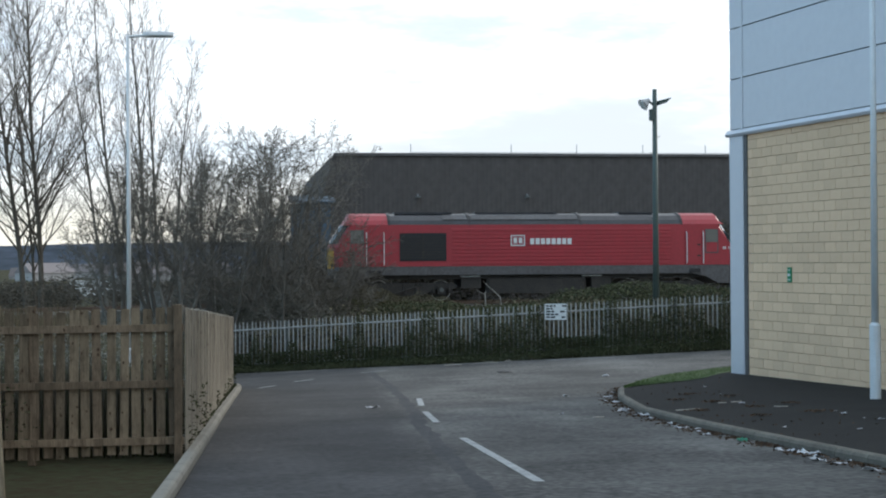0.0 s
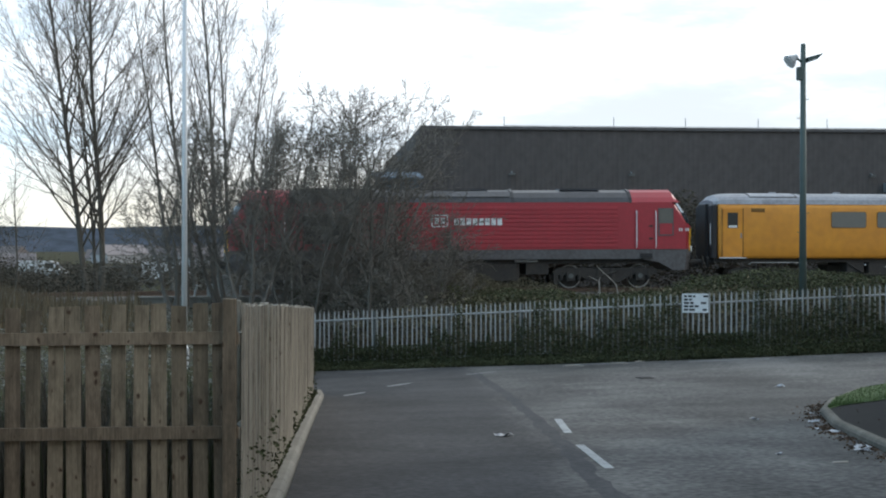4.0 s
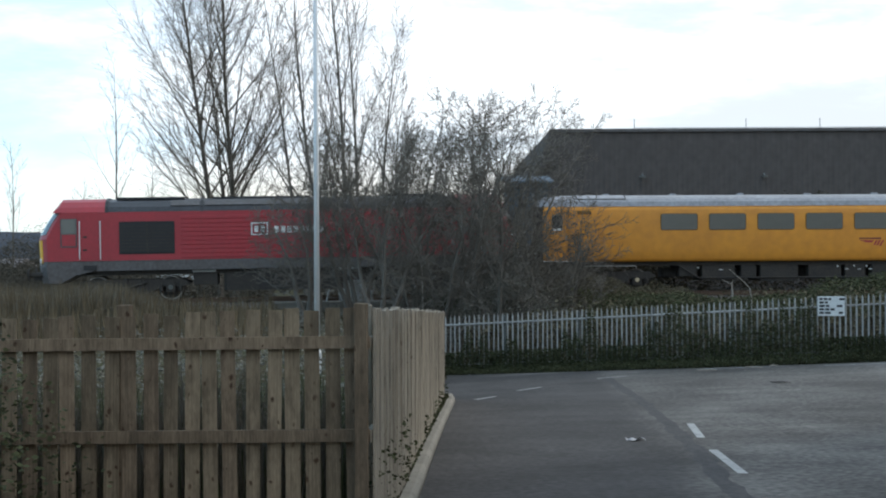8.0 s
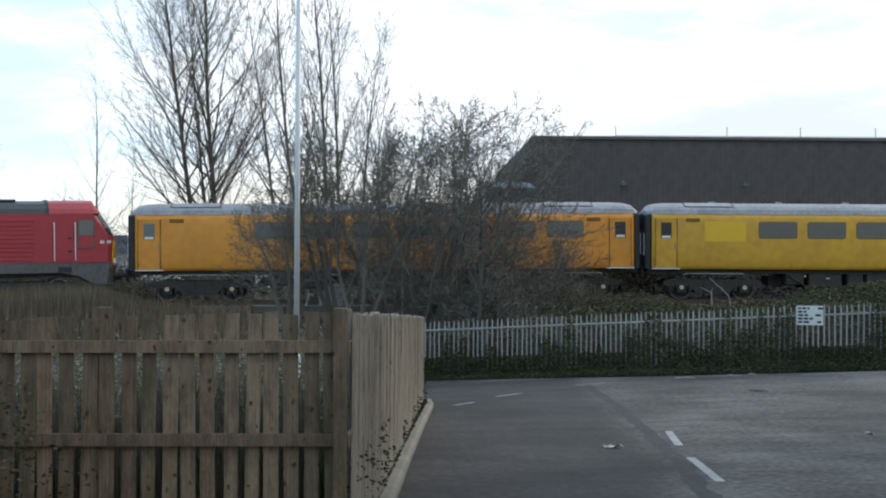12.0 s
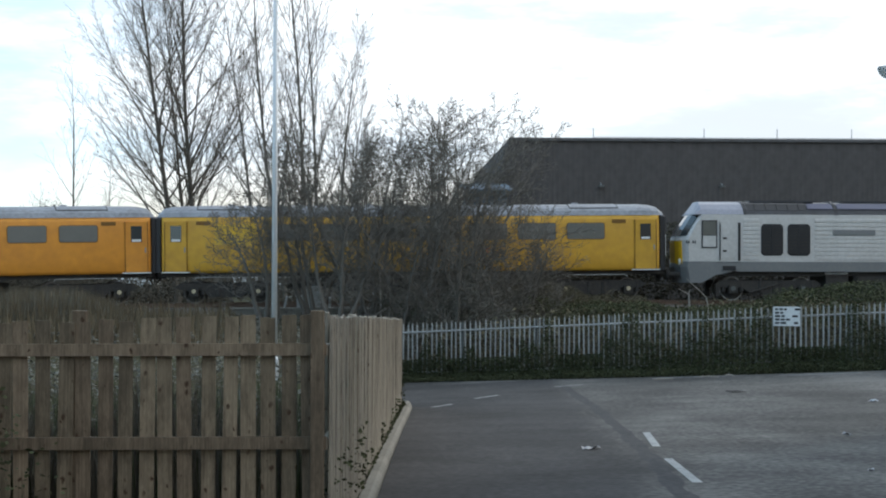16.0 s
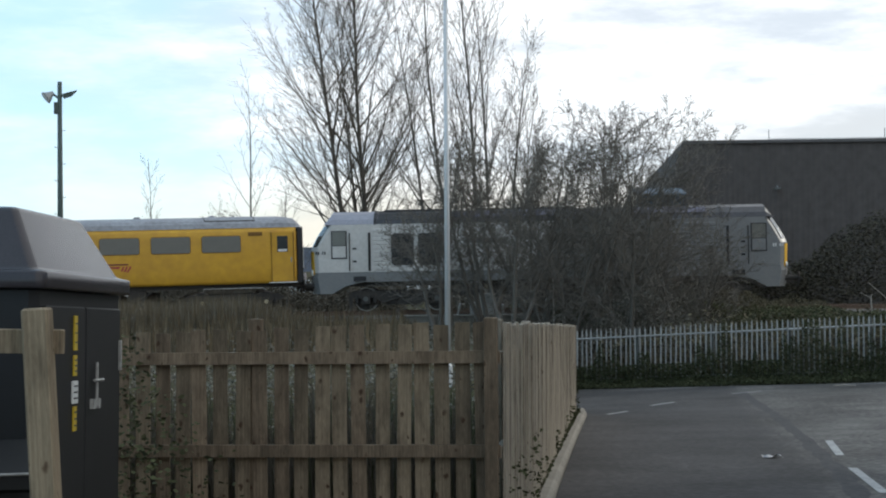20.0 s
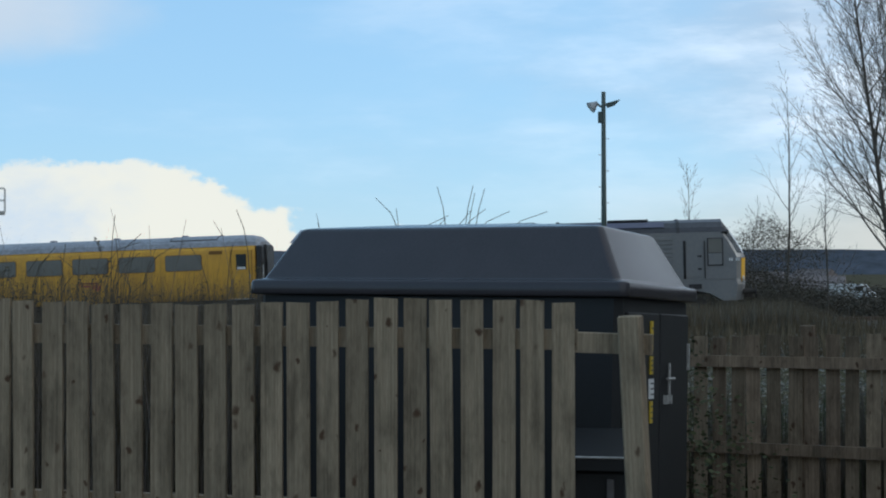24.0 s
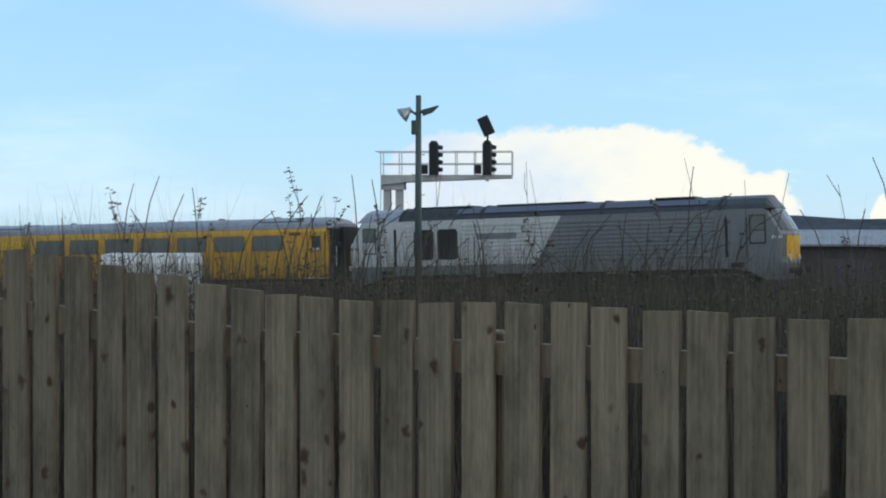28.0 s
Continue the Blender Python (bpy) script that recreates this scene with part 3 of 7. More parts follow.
def make_road():
    g = Geo()
    # the lane up to the bend
    ys = list(np.arange(-16, 30.01, 1.0))
    g.sheet([[(x, y, road_z(x, y) + 0.04) for x in np.linspace(kerb_left(y), kerb_right(y), 24)] for y in ys])
    # the bend, one sheet that starts where the lane ends
    xs = np.concatenate([np.linspace(kerb_left(30), kerb_right(30), 24), np.arange(13.2, 33, 1.5)])
    front = [30.0 if x <= kerb_right(30) else min(31.9, 30 + (x - kerb_right(30)) * 0.45) for x in xs]
    g.sheet([[(x, y0 + (pal_y(x) - 1.1 - y0) * k, road_z(x, y0 + (pal_y(x) - 1.1 - y0) * k) + 0.04) for x, y0 in zip(xs, front)] for k in np.linspace(0, 1, 20)])
    xl = np.arange(-1.6, 0.4, 0.5)
    g.sheet([[(x, 33.8 + (pal_y(x) - 1.1 - 33.8) * k, road_z(x, 33.8 + (pal_y(x) - 1.1 - 33.8) * k) + 0.036) for x in xl] for k in np.linspace(0, 1, 16)])
    solo("road", g, M_road, "worn grey asphalt road bending round by the railway", "road", kind="structure", smooth=True)
    # dashed centre line, each dash painted on its own
    root = thing("road_marking", "worn white dashed centre line on the asphalt", "road marking", kind="structure")
    for (x0, y0), (x1, y1), w in [((4.10, 24.9), (3.84, 22.4), 0.12), ((3.68, 20.6), (3.50, 17.7), 0.12), ((3.40, 14.2), (3.25, 8.0), 0.12), ((0.85, 32.6), (1.30, 33.5), 0.11),
                                  ((1.9, 35.4), (2.5, 36.4), 0.11), ((4.1, 39.0), (4.9, 39.6), 0.11), ((7.2, 41.0), (8.4, 40.6), 0.11), ((10.0, 39.6), (12, 39.1), 0.11)]:
        n = 6
        d = Vector((x1 - x0, y1 - y0, 0)).normalized()
        s = Vector((d.y, -d.x, 0)) * w / 2
        rows = []
        for k in range(n + 1):
            p = Vector((x0, y0, 0)).lerp(Vector((x1, y1, 0)), k / n)
            rows.append([(q.x, q.y, road_z(q.x, q.y) + 0.047) for q in (p + s, p - s)])
        part("dash", Geo().sheet(rows), M_line, root)
    # newer dark surface on the fence side of the lane, with a ragged edge
    seam = [(-16, 1.2), (4, 2.35), (10, 2.7), (16.8, 3.13), (21, 3.5), (25.4, 3.77), (30.3, 4.06), (34, 4.17), (38, 4.3), (44, 4.6)]
    rows = []
    for y in np.arange(-16, 43.5, 0.35):
        xe = lerp_table(seam, y) + 0.12 * noise.noise((y * 1.7, 0, 0)) + 0.05 * noise.noise((y * 6, 3, 0))
        x0 = kerb_left(y) if y < 33.5 else -0.2
        rows.append([(x, y, road_z(x, y) + 0.0445) for x in np.linspace(x0, xe, 8)])
    solo("road_patch", Geo().sheet(rows), M_road_dark, "darker newer asphalt on the fence side of the lane", "road", kind="structure", smooth=True)


def make_seam():
    """Dark worn joint where the two surfaces meet."""
    rnd = random.Random(6)
    line = [(-16, 1.2), (4, 2.35), (10, 2.7), (16.8, 3.13), (21, 3.5), (25.4, 3.77), (30.3, 4.06), (34, 4.17), (38, 4.3), (44, 4.6)]
    rows = []
    for y in np.arange(-8, 40, 0.4):
        x = lerp_table(line, y) + 0.05 * noise.noise((y * 0.9, 3, 0))
        w = 0.10 + 0.09 * abs(noise.noise((y * 0.7, 8, 0)))
        rows.append([(x + u, y, road_z(x + u, y) + 0.0462) for u in (-w + rnd.uniform(-0.03, 0.03), 0, w + rnd.uniform(-0.03, 0.03))])
    solo("road_seam", Geo().sheet(rows), M_road_joint, "dark tarred joint between the two road surfaces", "road", kind="structure", smooth=True)


def make_kerbs():
    def run(name, f, ys, side, label, stone):
        root = thing(name, label, "kerb", kind="structure")
        pts = [Vector((f(y), y, 0)) for y in ys]
        walked = []
        for a, b in zip(pts, pts[1:]):
            n = max(1, round((b - a).length / 0.915))
            walked += [a.lerp(b, k / n) for k in range(n)]
        walked.append(pts[-1])
        for a, b in zip(walked, walked[1:]):
            d = (b - a)
            ln = d.length - 0.012
            d.normalize()
            o = Vector((-d.y, d.x, 0)) * 0.075 * side
            c = (a + b) / 2 + o
            rings = []
            za, zb = road_z(a.x, a.y) + 0.04, road_z(b.x, b.y) + 0.04
            for k, z in ((-0.5, za), (0.5, zb)):
                p = c + d * ln * k
                q = Vector((-d.y, d.x, 0)) * side
                rings.append([tuple(p + q * w + Vector((0, 0, z + h))) for w, h in ((-0.065, -0.15), (-0.065, 0.07), (-0.045, 0.105), (-0.02, 0.12), (0.065, 0.12), (0.065, -0.15))])
            part("kerbstone", Geo().loft(rings), stone, root)
    run("kerb_lane", kerb_left, [-16, -8, 0, 8, 16, 20, 24, 26.5, 29, 31, 32.2, 33.2], 1, "pale concrete kerb beside the timber fence", M_kerb)
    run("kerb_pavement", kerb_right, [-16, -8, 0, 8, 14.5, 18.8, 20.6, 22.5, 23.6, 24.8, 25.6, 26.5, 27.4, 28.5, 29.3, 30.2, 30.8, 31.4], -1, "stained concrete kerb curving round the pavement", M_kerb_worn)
    # rounded end of the lane kerb
    g = Geo()
    rings = []
    for k in range(7):
        a = math.pi * 0.5 * k / 6
        c = Vector((0.40 - 0.45 + 0.52 * math.cos(a) - 0.07, 33.2 + 0.55 * math.sin(a), 0))
        o = Vector((math.cos(a), math.sin(a), 0))
        z = road_z(c.x, c.y) + 0.04
        rings.append([tuple(c + o * w + Vector((0, 0, z + h))) for w, h in ((0.0, -0.15), (0.0, 0.07), (-0.02, 0.105), (-0.045, 0.12), (-0.13, 0.12), (-0.13, -0.15))])
    g.loft(rings)
    tagged(new("kerb_end", g.mesh("kerb_end", M_kerb)), "rounded concrete kerb at the end of the fence", "kerb", kind="structure")


def make_pavement():
    g = Geo()
    ys = list(np.arange(-16, 31.5, 1.0))
    rows = []
    for y in ys:
        x0 = kerb_right(y) + 0.13
        rows.append([(x, y, road_z(x, y) + 0.15) for x in np.linspace(x0, max(24.0, x0 + 1), 20)])
    g.sheet(rows)
    solo("pavement", g, M_pave, "dark tarmac pavement strewn with litter", "pavement", kind="structure", smooth=True)
    # mown verge between the kerb and the wall
    v = Geo()
    yy = np.linspace(24.4, 31.4, 12)
    v.sheet([[(x, y, road_z(x, y) + 0.165) for x in np.linspace(kerb_right(y) + 0.13, kerb_right(y) + 0.13 + 1.5 * smooth01((y - 24.4) / 2.5), 5)] for y in yy])
    solo("grass_verge", v, M_grass, "strip of mown green grass by the kerb", "grass verge", kind="structure")
    blades = Geo()
    rnd = random.Random(5)
    for _ in range(7000):
        y = rnd.uniform(24.6, 31.3)
        x = kerb_right(y) + 0.15 + rnd.random() * 1.45 * smooth01((y - 24.4) / 2.5)
        a, h = rnd.uniform(0, 6.28), rnd.uniform(0.02, 0.05)
        z = road_z(x, y) + 0.16
        blades.add([(x - 0.006 * math.cos(a), y - 0.006 * math.sin(a), z), (x + 0.006 * math.cos(a), y + 0.006 * math.sin(a), z), (x + rnd.uniform(-.03, .03), y + rnd.uniform(-.03, .03), z + h)], [(0, 1, 2)])
    solo("grass", blades, M_grass, "short green grass on the verge", "grass", kind="stuff")


make_road()
make_seam()
make_kerbs()
make_pavement()


# ---- timber fences ----
def board_mesh(h, w=0.1, t=0.02, slope=0.0, seed=0):
    r = random.Random(seed)
    g = Geo()
    tw = [r.uniform(-0.006, 0.006) for _ in range(4)]
    g.add([(-w / 2, -t / 2, 0), (w / 2, -t / 2, 0), (w / 2, t / 2, 0), (-w / 2, t / 2, 0),
           (-w / 2 + tw[0], -t / 2, h), (w / 2 + tw[1], -t / 2, h + slope), (w / 2 + tw[1], t / 2, h + slope), (-w / 2 + tw[0], t / 2, h)],
          [(3, 2, 1, 0), (4, 5, 6, 7), (0, 1, 5, 4), (1, 2, 6, 5), (2, 3, 7, 6), (3, 0, 4, 7)])
    return g


def fence(name, label, a, b, top_a, top_b, foot, faces, rails, post_at, mats, pitch=0.155, width=0.1, jitter=0.02, height=1.8, top=None, skip=(), seed=1, rail_side=-1, seen=1, slack=1.0, framing=None, dip=0.0):
    """Boards on rails from a to b (plan points). faces: the side(s) on which boards are nailed, alternating; top: height of the tops along the way."""
    rnd = random.Random(seed)
    root = thing(name, label, "fence")
    A, B = Vector((*a, 0)), Vector((*b, 0))
    d = (B - A)
    ln = d.length
    d.normalize()
    nrm = Vector((d.y, -d.x, 0))
    rz = math.atan2(d.y, d.x)
    top = top or (lambda s: top_a + (top_b - top_a) * s / ln)
    shapes = [board_mesh(height, width * k, 0.02, sl, i).mesh("board", mats[i % len(mats)]) for i, (k, sl) in enumerate([(1, 0), (0.96, 0.006), (1.02, -0.005), (0.98, 0.003), (1.0, -0.002), (0.94, 0.0), (1.03, 0.004)])]
    n = int(ln / pitch)
    for i in range(n):
        if i in skip:
            continue
        s = (i + 0.5) * pitch + rnd.uniform(-0.006, 0.006) * slack
        side = faces[i % len(faces)]
        p = A + d * s + nrm * side * 0.035
        ob = part("board", shapes[rnd.randrange(len(shapes))], None, root)
        ob.matrix_basis = pose(p.x, p.y, top(s) - height - dip * (1 - s / ln) + rnd.uniform(-jitter, jitter * 0.4), rnd.uniform(-0.5, 0.5), rnd.uniform(-0.8, 0.8) * slack, math.degrees(rz) + rnd.uniform(-1.5, 1.5) * slack)
    for rt in rails:
        m = max(1, round(ln / 3.0))
        for k in range(m):
            s0, s1 = ln * k / m, ln * (k + 1) / m - 0.004
            pa, pb = A + d * s0, A + d * s1
            q = [Vector((0, 0, top(s0) - rt)), Vector((0, 0, top(s1) - rt))]
            rings = [[tuple(p + z + nrm * u + Vector((0, 0, v))) for u, v in ((-0.024, -0.045), (0.024, -0.045), (0.024, 0.045), (-0.024, 0.045))] for p, z in ((pa, q[0]), (pb, q[1]))]
            part("rail", Geo().loft(rings), framing or mats[0], root)
    for s in post_at:
        p = A + d * abs(s) + nrm * (rail_side if s > 0 else -rail_side) * 0.085
        s = abs(s)
        g = Geo().slab((0, 0, 0), (0.1, 0.1, height + 0.15), 0.006)
        ob = part("post", g, framing or mats[0], root)
        ob.matrix_basis = pose(p.x, p.y, top(s) + (0.03 if seen else -0.09) - (height + 0.15) / 2, 0, 0, math.degrees(rz))
    return root


# ---- rolling stock ----
def wheelset(parent, x, z, r=0.51):
    g = Geo()
    for s in (-1, 1):
        rings = []
        for y, rr in ((0.66, 0.1), (0.66, r - 0.06), (0.665, r), (0.78, r - 0.01), (0.80, r - 0.05), (0.79, r - 0.12), (0.76, 0.13), (0.79, 0.1)):
            rings.append([(rr * math.cos(2 * math.pi * k / 20), s * y, rr * math.sin(2 * math.pi * k / 20)) for k in range(20)])
        if s > 0:
            rings.reverse()
        g.loft(rings)
        for k in range(4):
            a = math.pi / 2 * k + 0.4
            g.box((0.26 * math.cos(a), s * 0.772, 0.26 * math.sin(a)), (0.10, 0.02, 0.10))
    g.tube([(0, -0.7, 0), (0, 0.7, 0)], 0.09, 10)
    w = part("wheelset", g, M_wheel, parent, "steel wheels worn bright on their rims")
    for s in (-1, 1):
        part("tyre", Geo().tube([(0, s * 0.795, 0), (0, s * 0.806, 0)], r - 0.004, 24), M_tyre if r > 0.47 else M_wheel, w, "worn steel tyre")
        part("wheel_web", Geo().tube([(0, s * 0.80, 0), (0, s * 0.812, 0)], r - 0.055, 24), M_under, w)
    w.matrix_basis = pose(x, 0, z)
    w["wheel_radius"] = r
    return w


def bogie(parent, x, base, r, heavy):
    b = part("bogie", Geo(), M_under, parent)
    g = Geo()
    for s in (-1, 1):
        y = s * 1.02
        g.loft([[(px, y + dy, pz) for px, pz in ((-base / 2 - 0.75, r + 0.18), (-base / 2 - 0.5, r + 0.05), (-base / 2 + 0.35, r + 0.05), (-0.6, r - 0.22), (0.6, r - 0.22), (base / 2 - 0.35, r + 0.05), (base / 2 + 0.5, r + 0.05),
                                                 (base / 2 + 0.75, r + 0.18), (base / 2 + 0.5, r + 0.34), (-base / 2 - 0.5, r + 0.34))] for dy in (-0.07, 0.07)])
        for ax in (-base / 2, base / 2):
            g.box((ax, y + s * 0.06, r), (0.34, 0.2, 0.34))
            for k in (-0.36, 0.36):
                g.tube([(ax + k, y, r - 0.12), (ax + k, y, r + 0.2)], 0.085, 8)
        for k in (-0.28, 0.28):
            g.tube([(k, y, r - 0.15), (k, y, r + 0.3)], 0.13, 10)
        if heavy:
            g.tube([(-0.75, y + s * 0.12, r - 0.15), (0.5, y + s * 0.12, r + 0.22)], 0.04, 8)
            g.box((-base / 2 - 0.6, y, r - 0.05), (0.16, 0.16, 0.5))
    g.box((0, 0, r + 0.12), (0.9, 1.9, 0.3))
    b.data = g.mesh("bogie", M_under)
    b.matrix_basis = pose(x, 0, 0)
    for ax in (-base / 2, base / 2):
        wheelset(b, ax, r, r)
        for s in (-1, 1):
            part("axle_cover", Geo().tube([(ax, s * 1.16, r + 0.02), (ax, s * 1.20, r + 0.02)], 0.10 if heavy else 0.085, 10), M_dullsteel if heavy else M_cream, b, "round axle box cover")
    return b


def loco(name, label, livery):
    """Twin-cab diesel, 18.8 m over its noses, standing on the rail at z 0; x runs from the leading nose."""
    L = 18.8
    root = thing(name, label, "locomotive", group="train")
    side, cab_roof, roof, sill, tail = livery["side"], livery["cab_roof"], livery["roof"], M_sill, livery["tail"]

    def outline(z):  # how far the nose leans back at height z
        return lerp_table([(0.9, 0.12), (1.3, 0.04), (1.95, 0.02), (2.42, 0.0), (2.56, 0.06), (3.0, 0.30), (3.45, 0.60), (3.98, 1.10)], z)
    zs = [1.56, 1.95, 2.42, 2.56, 3.0, 3.42]
    half = 1.37

    def bow(y):  # how far the nose falls back towards its corners
        return 0.42 * (abs(y) / 1.37) ** 3

    def shell(x0, x1, lean0, lean1, z_list, hw=half):
        """Upright side wall prism whose ends follow the nose."""
        left = [(x0 + (outline(z) if lean0 else 0), z) for z in z_list]
        right = [(x1 - (outline(z) if lean1 else 0), z) for z in reversed(z_list)]
        loop = left + right
        rings = []
        for y in (-hw, -1.25, -1.0, -0.55, 0.55, 1.0, 1.25, hw):
            inset = bow(y)
            rings.append([(x + (inset if i < len(left) else -inset) * (1 if (lean0 if i < len(left) else lean1) else 0), y, z) for i, (x, z) in enumerate(loop)])
        return Geo().loft(rings)
    if livery["two_tone"]:
        part("body", shell(0, 4.2, True, False, zs), side, root)
        # the light colour ends in a slant
        g = Geo()
        g.loft([[(4.2, y, 1.56), (8.63, y, 1.56), (9.75, y, 3.42), (4.2, y, 3.42)] for y in (-half, half)])
        part("side_panel", g, side, root)
        g = Geo()
        g.loft([[(8.63, y, 1.56), (15.2, y, 1.56), (15.2, y, 3.42), (9.75, y, 3.42)] for y in (-half, half)])
        part("side_panel", g, tail, root, "dark grey side with a slanting edge")
        part("body", shell(15.2, L, False, True, zs), livery["rear_cab"], root)
    else:
        part("body", shell(0, L, True, True, zs), side, root)
    # grey band and the nose skirts
    g = Geo()
    g.loft([[(2.55, y, 1.17), (L - 2.55, y, 1.17), (L - 2.55, y, 1.556), (2.55, y, 1.556)] for y in (-half + 0.01, half - 0.01)])
    part("sill", g, livery["band"], root)
    for e in (0, 1):
        pts = [(2.55, 1.17), (2.55, 1.556), (0.03, 1.556), (0.0, 1.35), (0.10, 0.72), (0.95, 0.72), (1.5, 1.02), (2.2, 1.17)]
        rings = []
        for y in (-half + 0.02, -1.25, -1.0, -0.55, 0.55, 1.0, 1.25, half - 0.02):
            xs = [x + (bow(y) if x < 0.5 else 0) for x, z in pts]
            rings.append([((x if not e else L - x), y, z) for x, (_, z) in zip(xs, pts)])
        g = Geo().loft(rings)
        part("skirt", g, livery["band"], root)
        # yellow end with lamps and windscreen
        def nx(z, o=0.0):
            return (outline(z) - o) if not e else L - outline(z) + o
        g = Geo()
        ys = (-1.08, -0.9, -0.55, 0.55, 0.9, 1.08)
        g.loft([[(nx(z, 0.014 - bow(y)), y, z) for y in ys] + [(nx(z, -0.03 - bow(y)), y, z) for y in reversed(ys)] for z in (0.95, 1.35, 1.9, 2.38)])
        part("end_panel", g, M_warn, root, "yellow warning panel")
        g = Geo()
        for sd in (-1, 1):
            ys = [sd * v for v in (0.03, 0.5, 0.9, 1.24)]
            g.loft([[(nx(z, 0.03 - bow(y)), y, z) for y in ys] + [(nx(z, -0.03 - bow(y)), y, z) for y in reversed(ys)] for z in (2.58, 3.0, 3.40)])
        part("windscreen", g, M_glass, root)
        for y in (-0.95, 0.95):
            c = nx(1.5, 0.03 - bow(y))
            part("headlight", Geo().tube([(c - 0.03, y, 1.55), (c + 0.03, y, 1.55)], 0.13, 12), M_white, root)
            part("buffer", Geo().tube([(nx(1.05, 0.45), y * 0.92, 1.05), (nx(1.05, 0.40), y * 0.92, 1.05), (nx(1.05, 0.40), y * 0.92, 1.05), (nx(1.05, -0.1), y * 0.92, 1.05)], [0.24, 0.26, 0.09, 0.11], 12), M_under, root)
        part("coupling", Geo().box((nx(0.95, 0.15), 0, 0.95), (0.45, 0.3, 0.25)), M_under, root)
    # roofs
    def roof_geo(x0, x1, slope0, slope1, h=1.0):
        sec = [(-half, 3.424), (-1.22, 3.62), (-0.92, 3.83), (-0.45, 3.95), (0.45, 3.95), (0.92, 3.83), (1.22, 3.62), (half, 3.424)]
        return Geo().loft([[(x, y, 3.424 + (z - 3.424) * k) for y, z in sec] for x, k in ((x0, 0.05 if slope0 else h), (x0 + (0.30 if slope0 else 0.0001), h), (x1 - (0.30 if slope1 else 0.0001), h), (x1, 0.05 if slope1 else h))])
    part("cab_roof", roof_geo(0.64, 2.62, True, False), cab_roof, root, smooth=False)
    part("cab_roof", roof_geo(L - 2.62, L - 0.64, False, True), livery["rear_roof"], root)
    part("roof", roof_geo(2.72, L - 2.72, False, False, 0.98), roof, root)
    for x in (2.67, L - 2.67, 6.3, 11.4):
        sec = [(-half - 0.01, 3.40), (-1.24, 3.63), (-0.93, 3.86), (-0.45, 3.985), (0.45, 3.985), (0.93, 3.86), (1.24, 3.63), (half + 0.01, 3.40)]
        part("roof_band", Geo().loft([[(x + dx, y, z) for y, z in sec] for dx in (-0.06, 0.06)]), M_black, root)
    part("roof_fan", Geo().box((4.3, 0, 3.97), (2.6, 1.3, 0.07)), M_roofdark, root)
    part("roof_fan", Geo().box((8.6, 0, 3.97), (3.8, 1.0, 0.05)), M_roofdark, root)
    part("roof_fan", Geo().box((14.2, 0, 3.97), (1.6, 1.2, 0.06)), M_roofdark, root)
    for s in (-1, 1):
        if livery["two_tone"]:
            gr = part("roof_grille", Geo().loft([[(x, s * y, z) for y, z in ((1.25, 3.59), (0.94, 3.85), (0.50, 3.965), (0.50, 3.94), (0.94, 3.80), (1.24, 3.56))] for x in (2.80, 5.15)]), M_black, root, "dark cooling grille in the roof")
            for k in range(5):
                part("grille_bar", Geo().tube([(3.1 + 0.44 * k, s * 1.25, 3.60), (3.1 + 0.44 * k, s * 0.95, 3.86)], 0.018, 5), M_under, gr)
    # paler strips along the roof slope that paint in its sheen
    for x0, x1 in livery["sheen"]:
        g = Geo().loft([[(x, y, z) for y, z in ((-1.23, 3.64), (-0.94, 3.85), (-0.93, 3.87), (-1.235, 3.66))] for x in (x0, x1)])
        part("roof_panel", g, livery["sheen_mat"], root)
    # fluted sides
    for a, b, mt in livery["ribs"]:
        for k in range(10):
            z = 1.70 + k * 0.165
            dp = 0.016 if livery["two_tone"] else 0.006
            for s in (-1, 1):
                g = Geo()
                y = s * (half + 0.012)
                aa = a if not isinstance(a, tuple) else a[0] + (a[1] - a[0]) * (z - 1.56) / 1.86
                bb = b if not isinstance(b, tuple) else b[0] + (b[1] - b[0]) * (z - 1.56) / 1.86
                g.loft([[(x, y - s * 0.014, z - 0.076), (x, y + s * dp, z - 0.055), (x, y + s * dp, z + 0.05), (x, y - s * 0.014, z + 0.068)] for x in (aa, bb)])
                part("side_rib", g, mt, root)
    # grilles behind dark mesh
    for s in (-1, 1):
        for gx0, gx1 in livery["grilles"]:
            cc = 0.1 if livery["two_tone"] else 0.02
            gr = part("grille", Geo().loft([[(x, s * (half + 0.004), z), (x, s * (half + 0.03), z + (0.05 if z < 2 else -0.05))] [:: 1 if s < 0 else -1] for x, z in ((gx0 + cc, 1.80), (gx1 - cc, 1.80), (gx1, 1.80 + cc), (gx1, 3.05 - cc), (gx1 - cc, 3.05), (gx0 + cc, 3.05), (gx0, 3.05 - cc), (gx0, 1.80 + cc))], caps=False)
                      .add([(x, s * (half + 0.02), z) for x, z in ((gx0 + cc, 1.80), (gx1 - cc, 1.80), (gx1, 1.80 + cc), (gx1, 3.05 - cc), (gx1 - cc, 3.05), (gx0 + cc, 3.05), (gx0, 3.05 - cc), (gx0, 1.80 + cc))], [tuple(range(8))]), M_black, root)
            for k in range(8):
                z = 1.95 + k * 0.13
                part("slat", Geo().box(((gx0 + gx1) / 2, s * (half + 0.028), z), (gx1 - gx0 - 0.12, 0.02, 0.035)), M_under, gr)
            part("grille_post", Geo().box(((gx0 + gx1) / 2, s * (half + 0.035), 2.42), (0.06, 0.02, 1.2)), livery["grille_post"], gr)
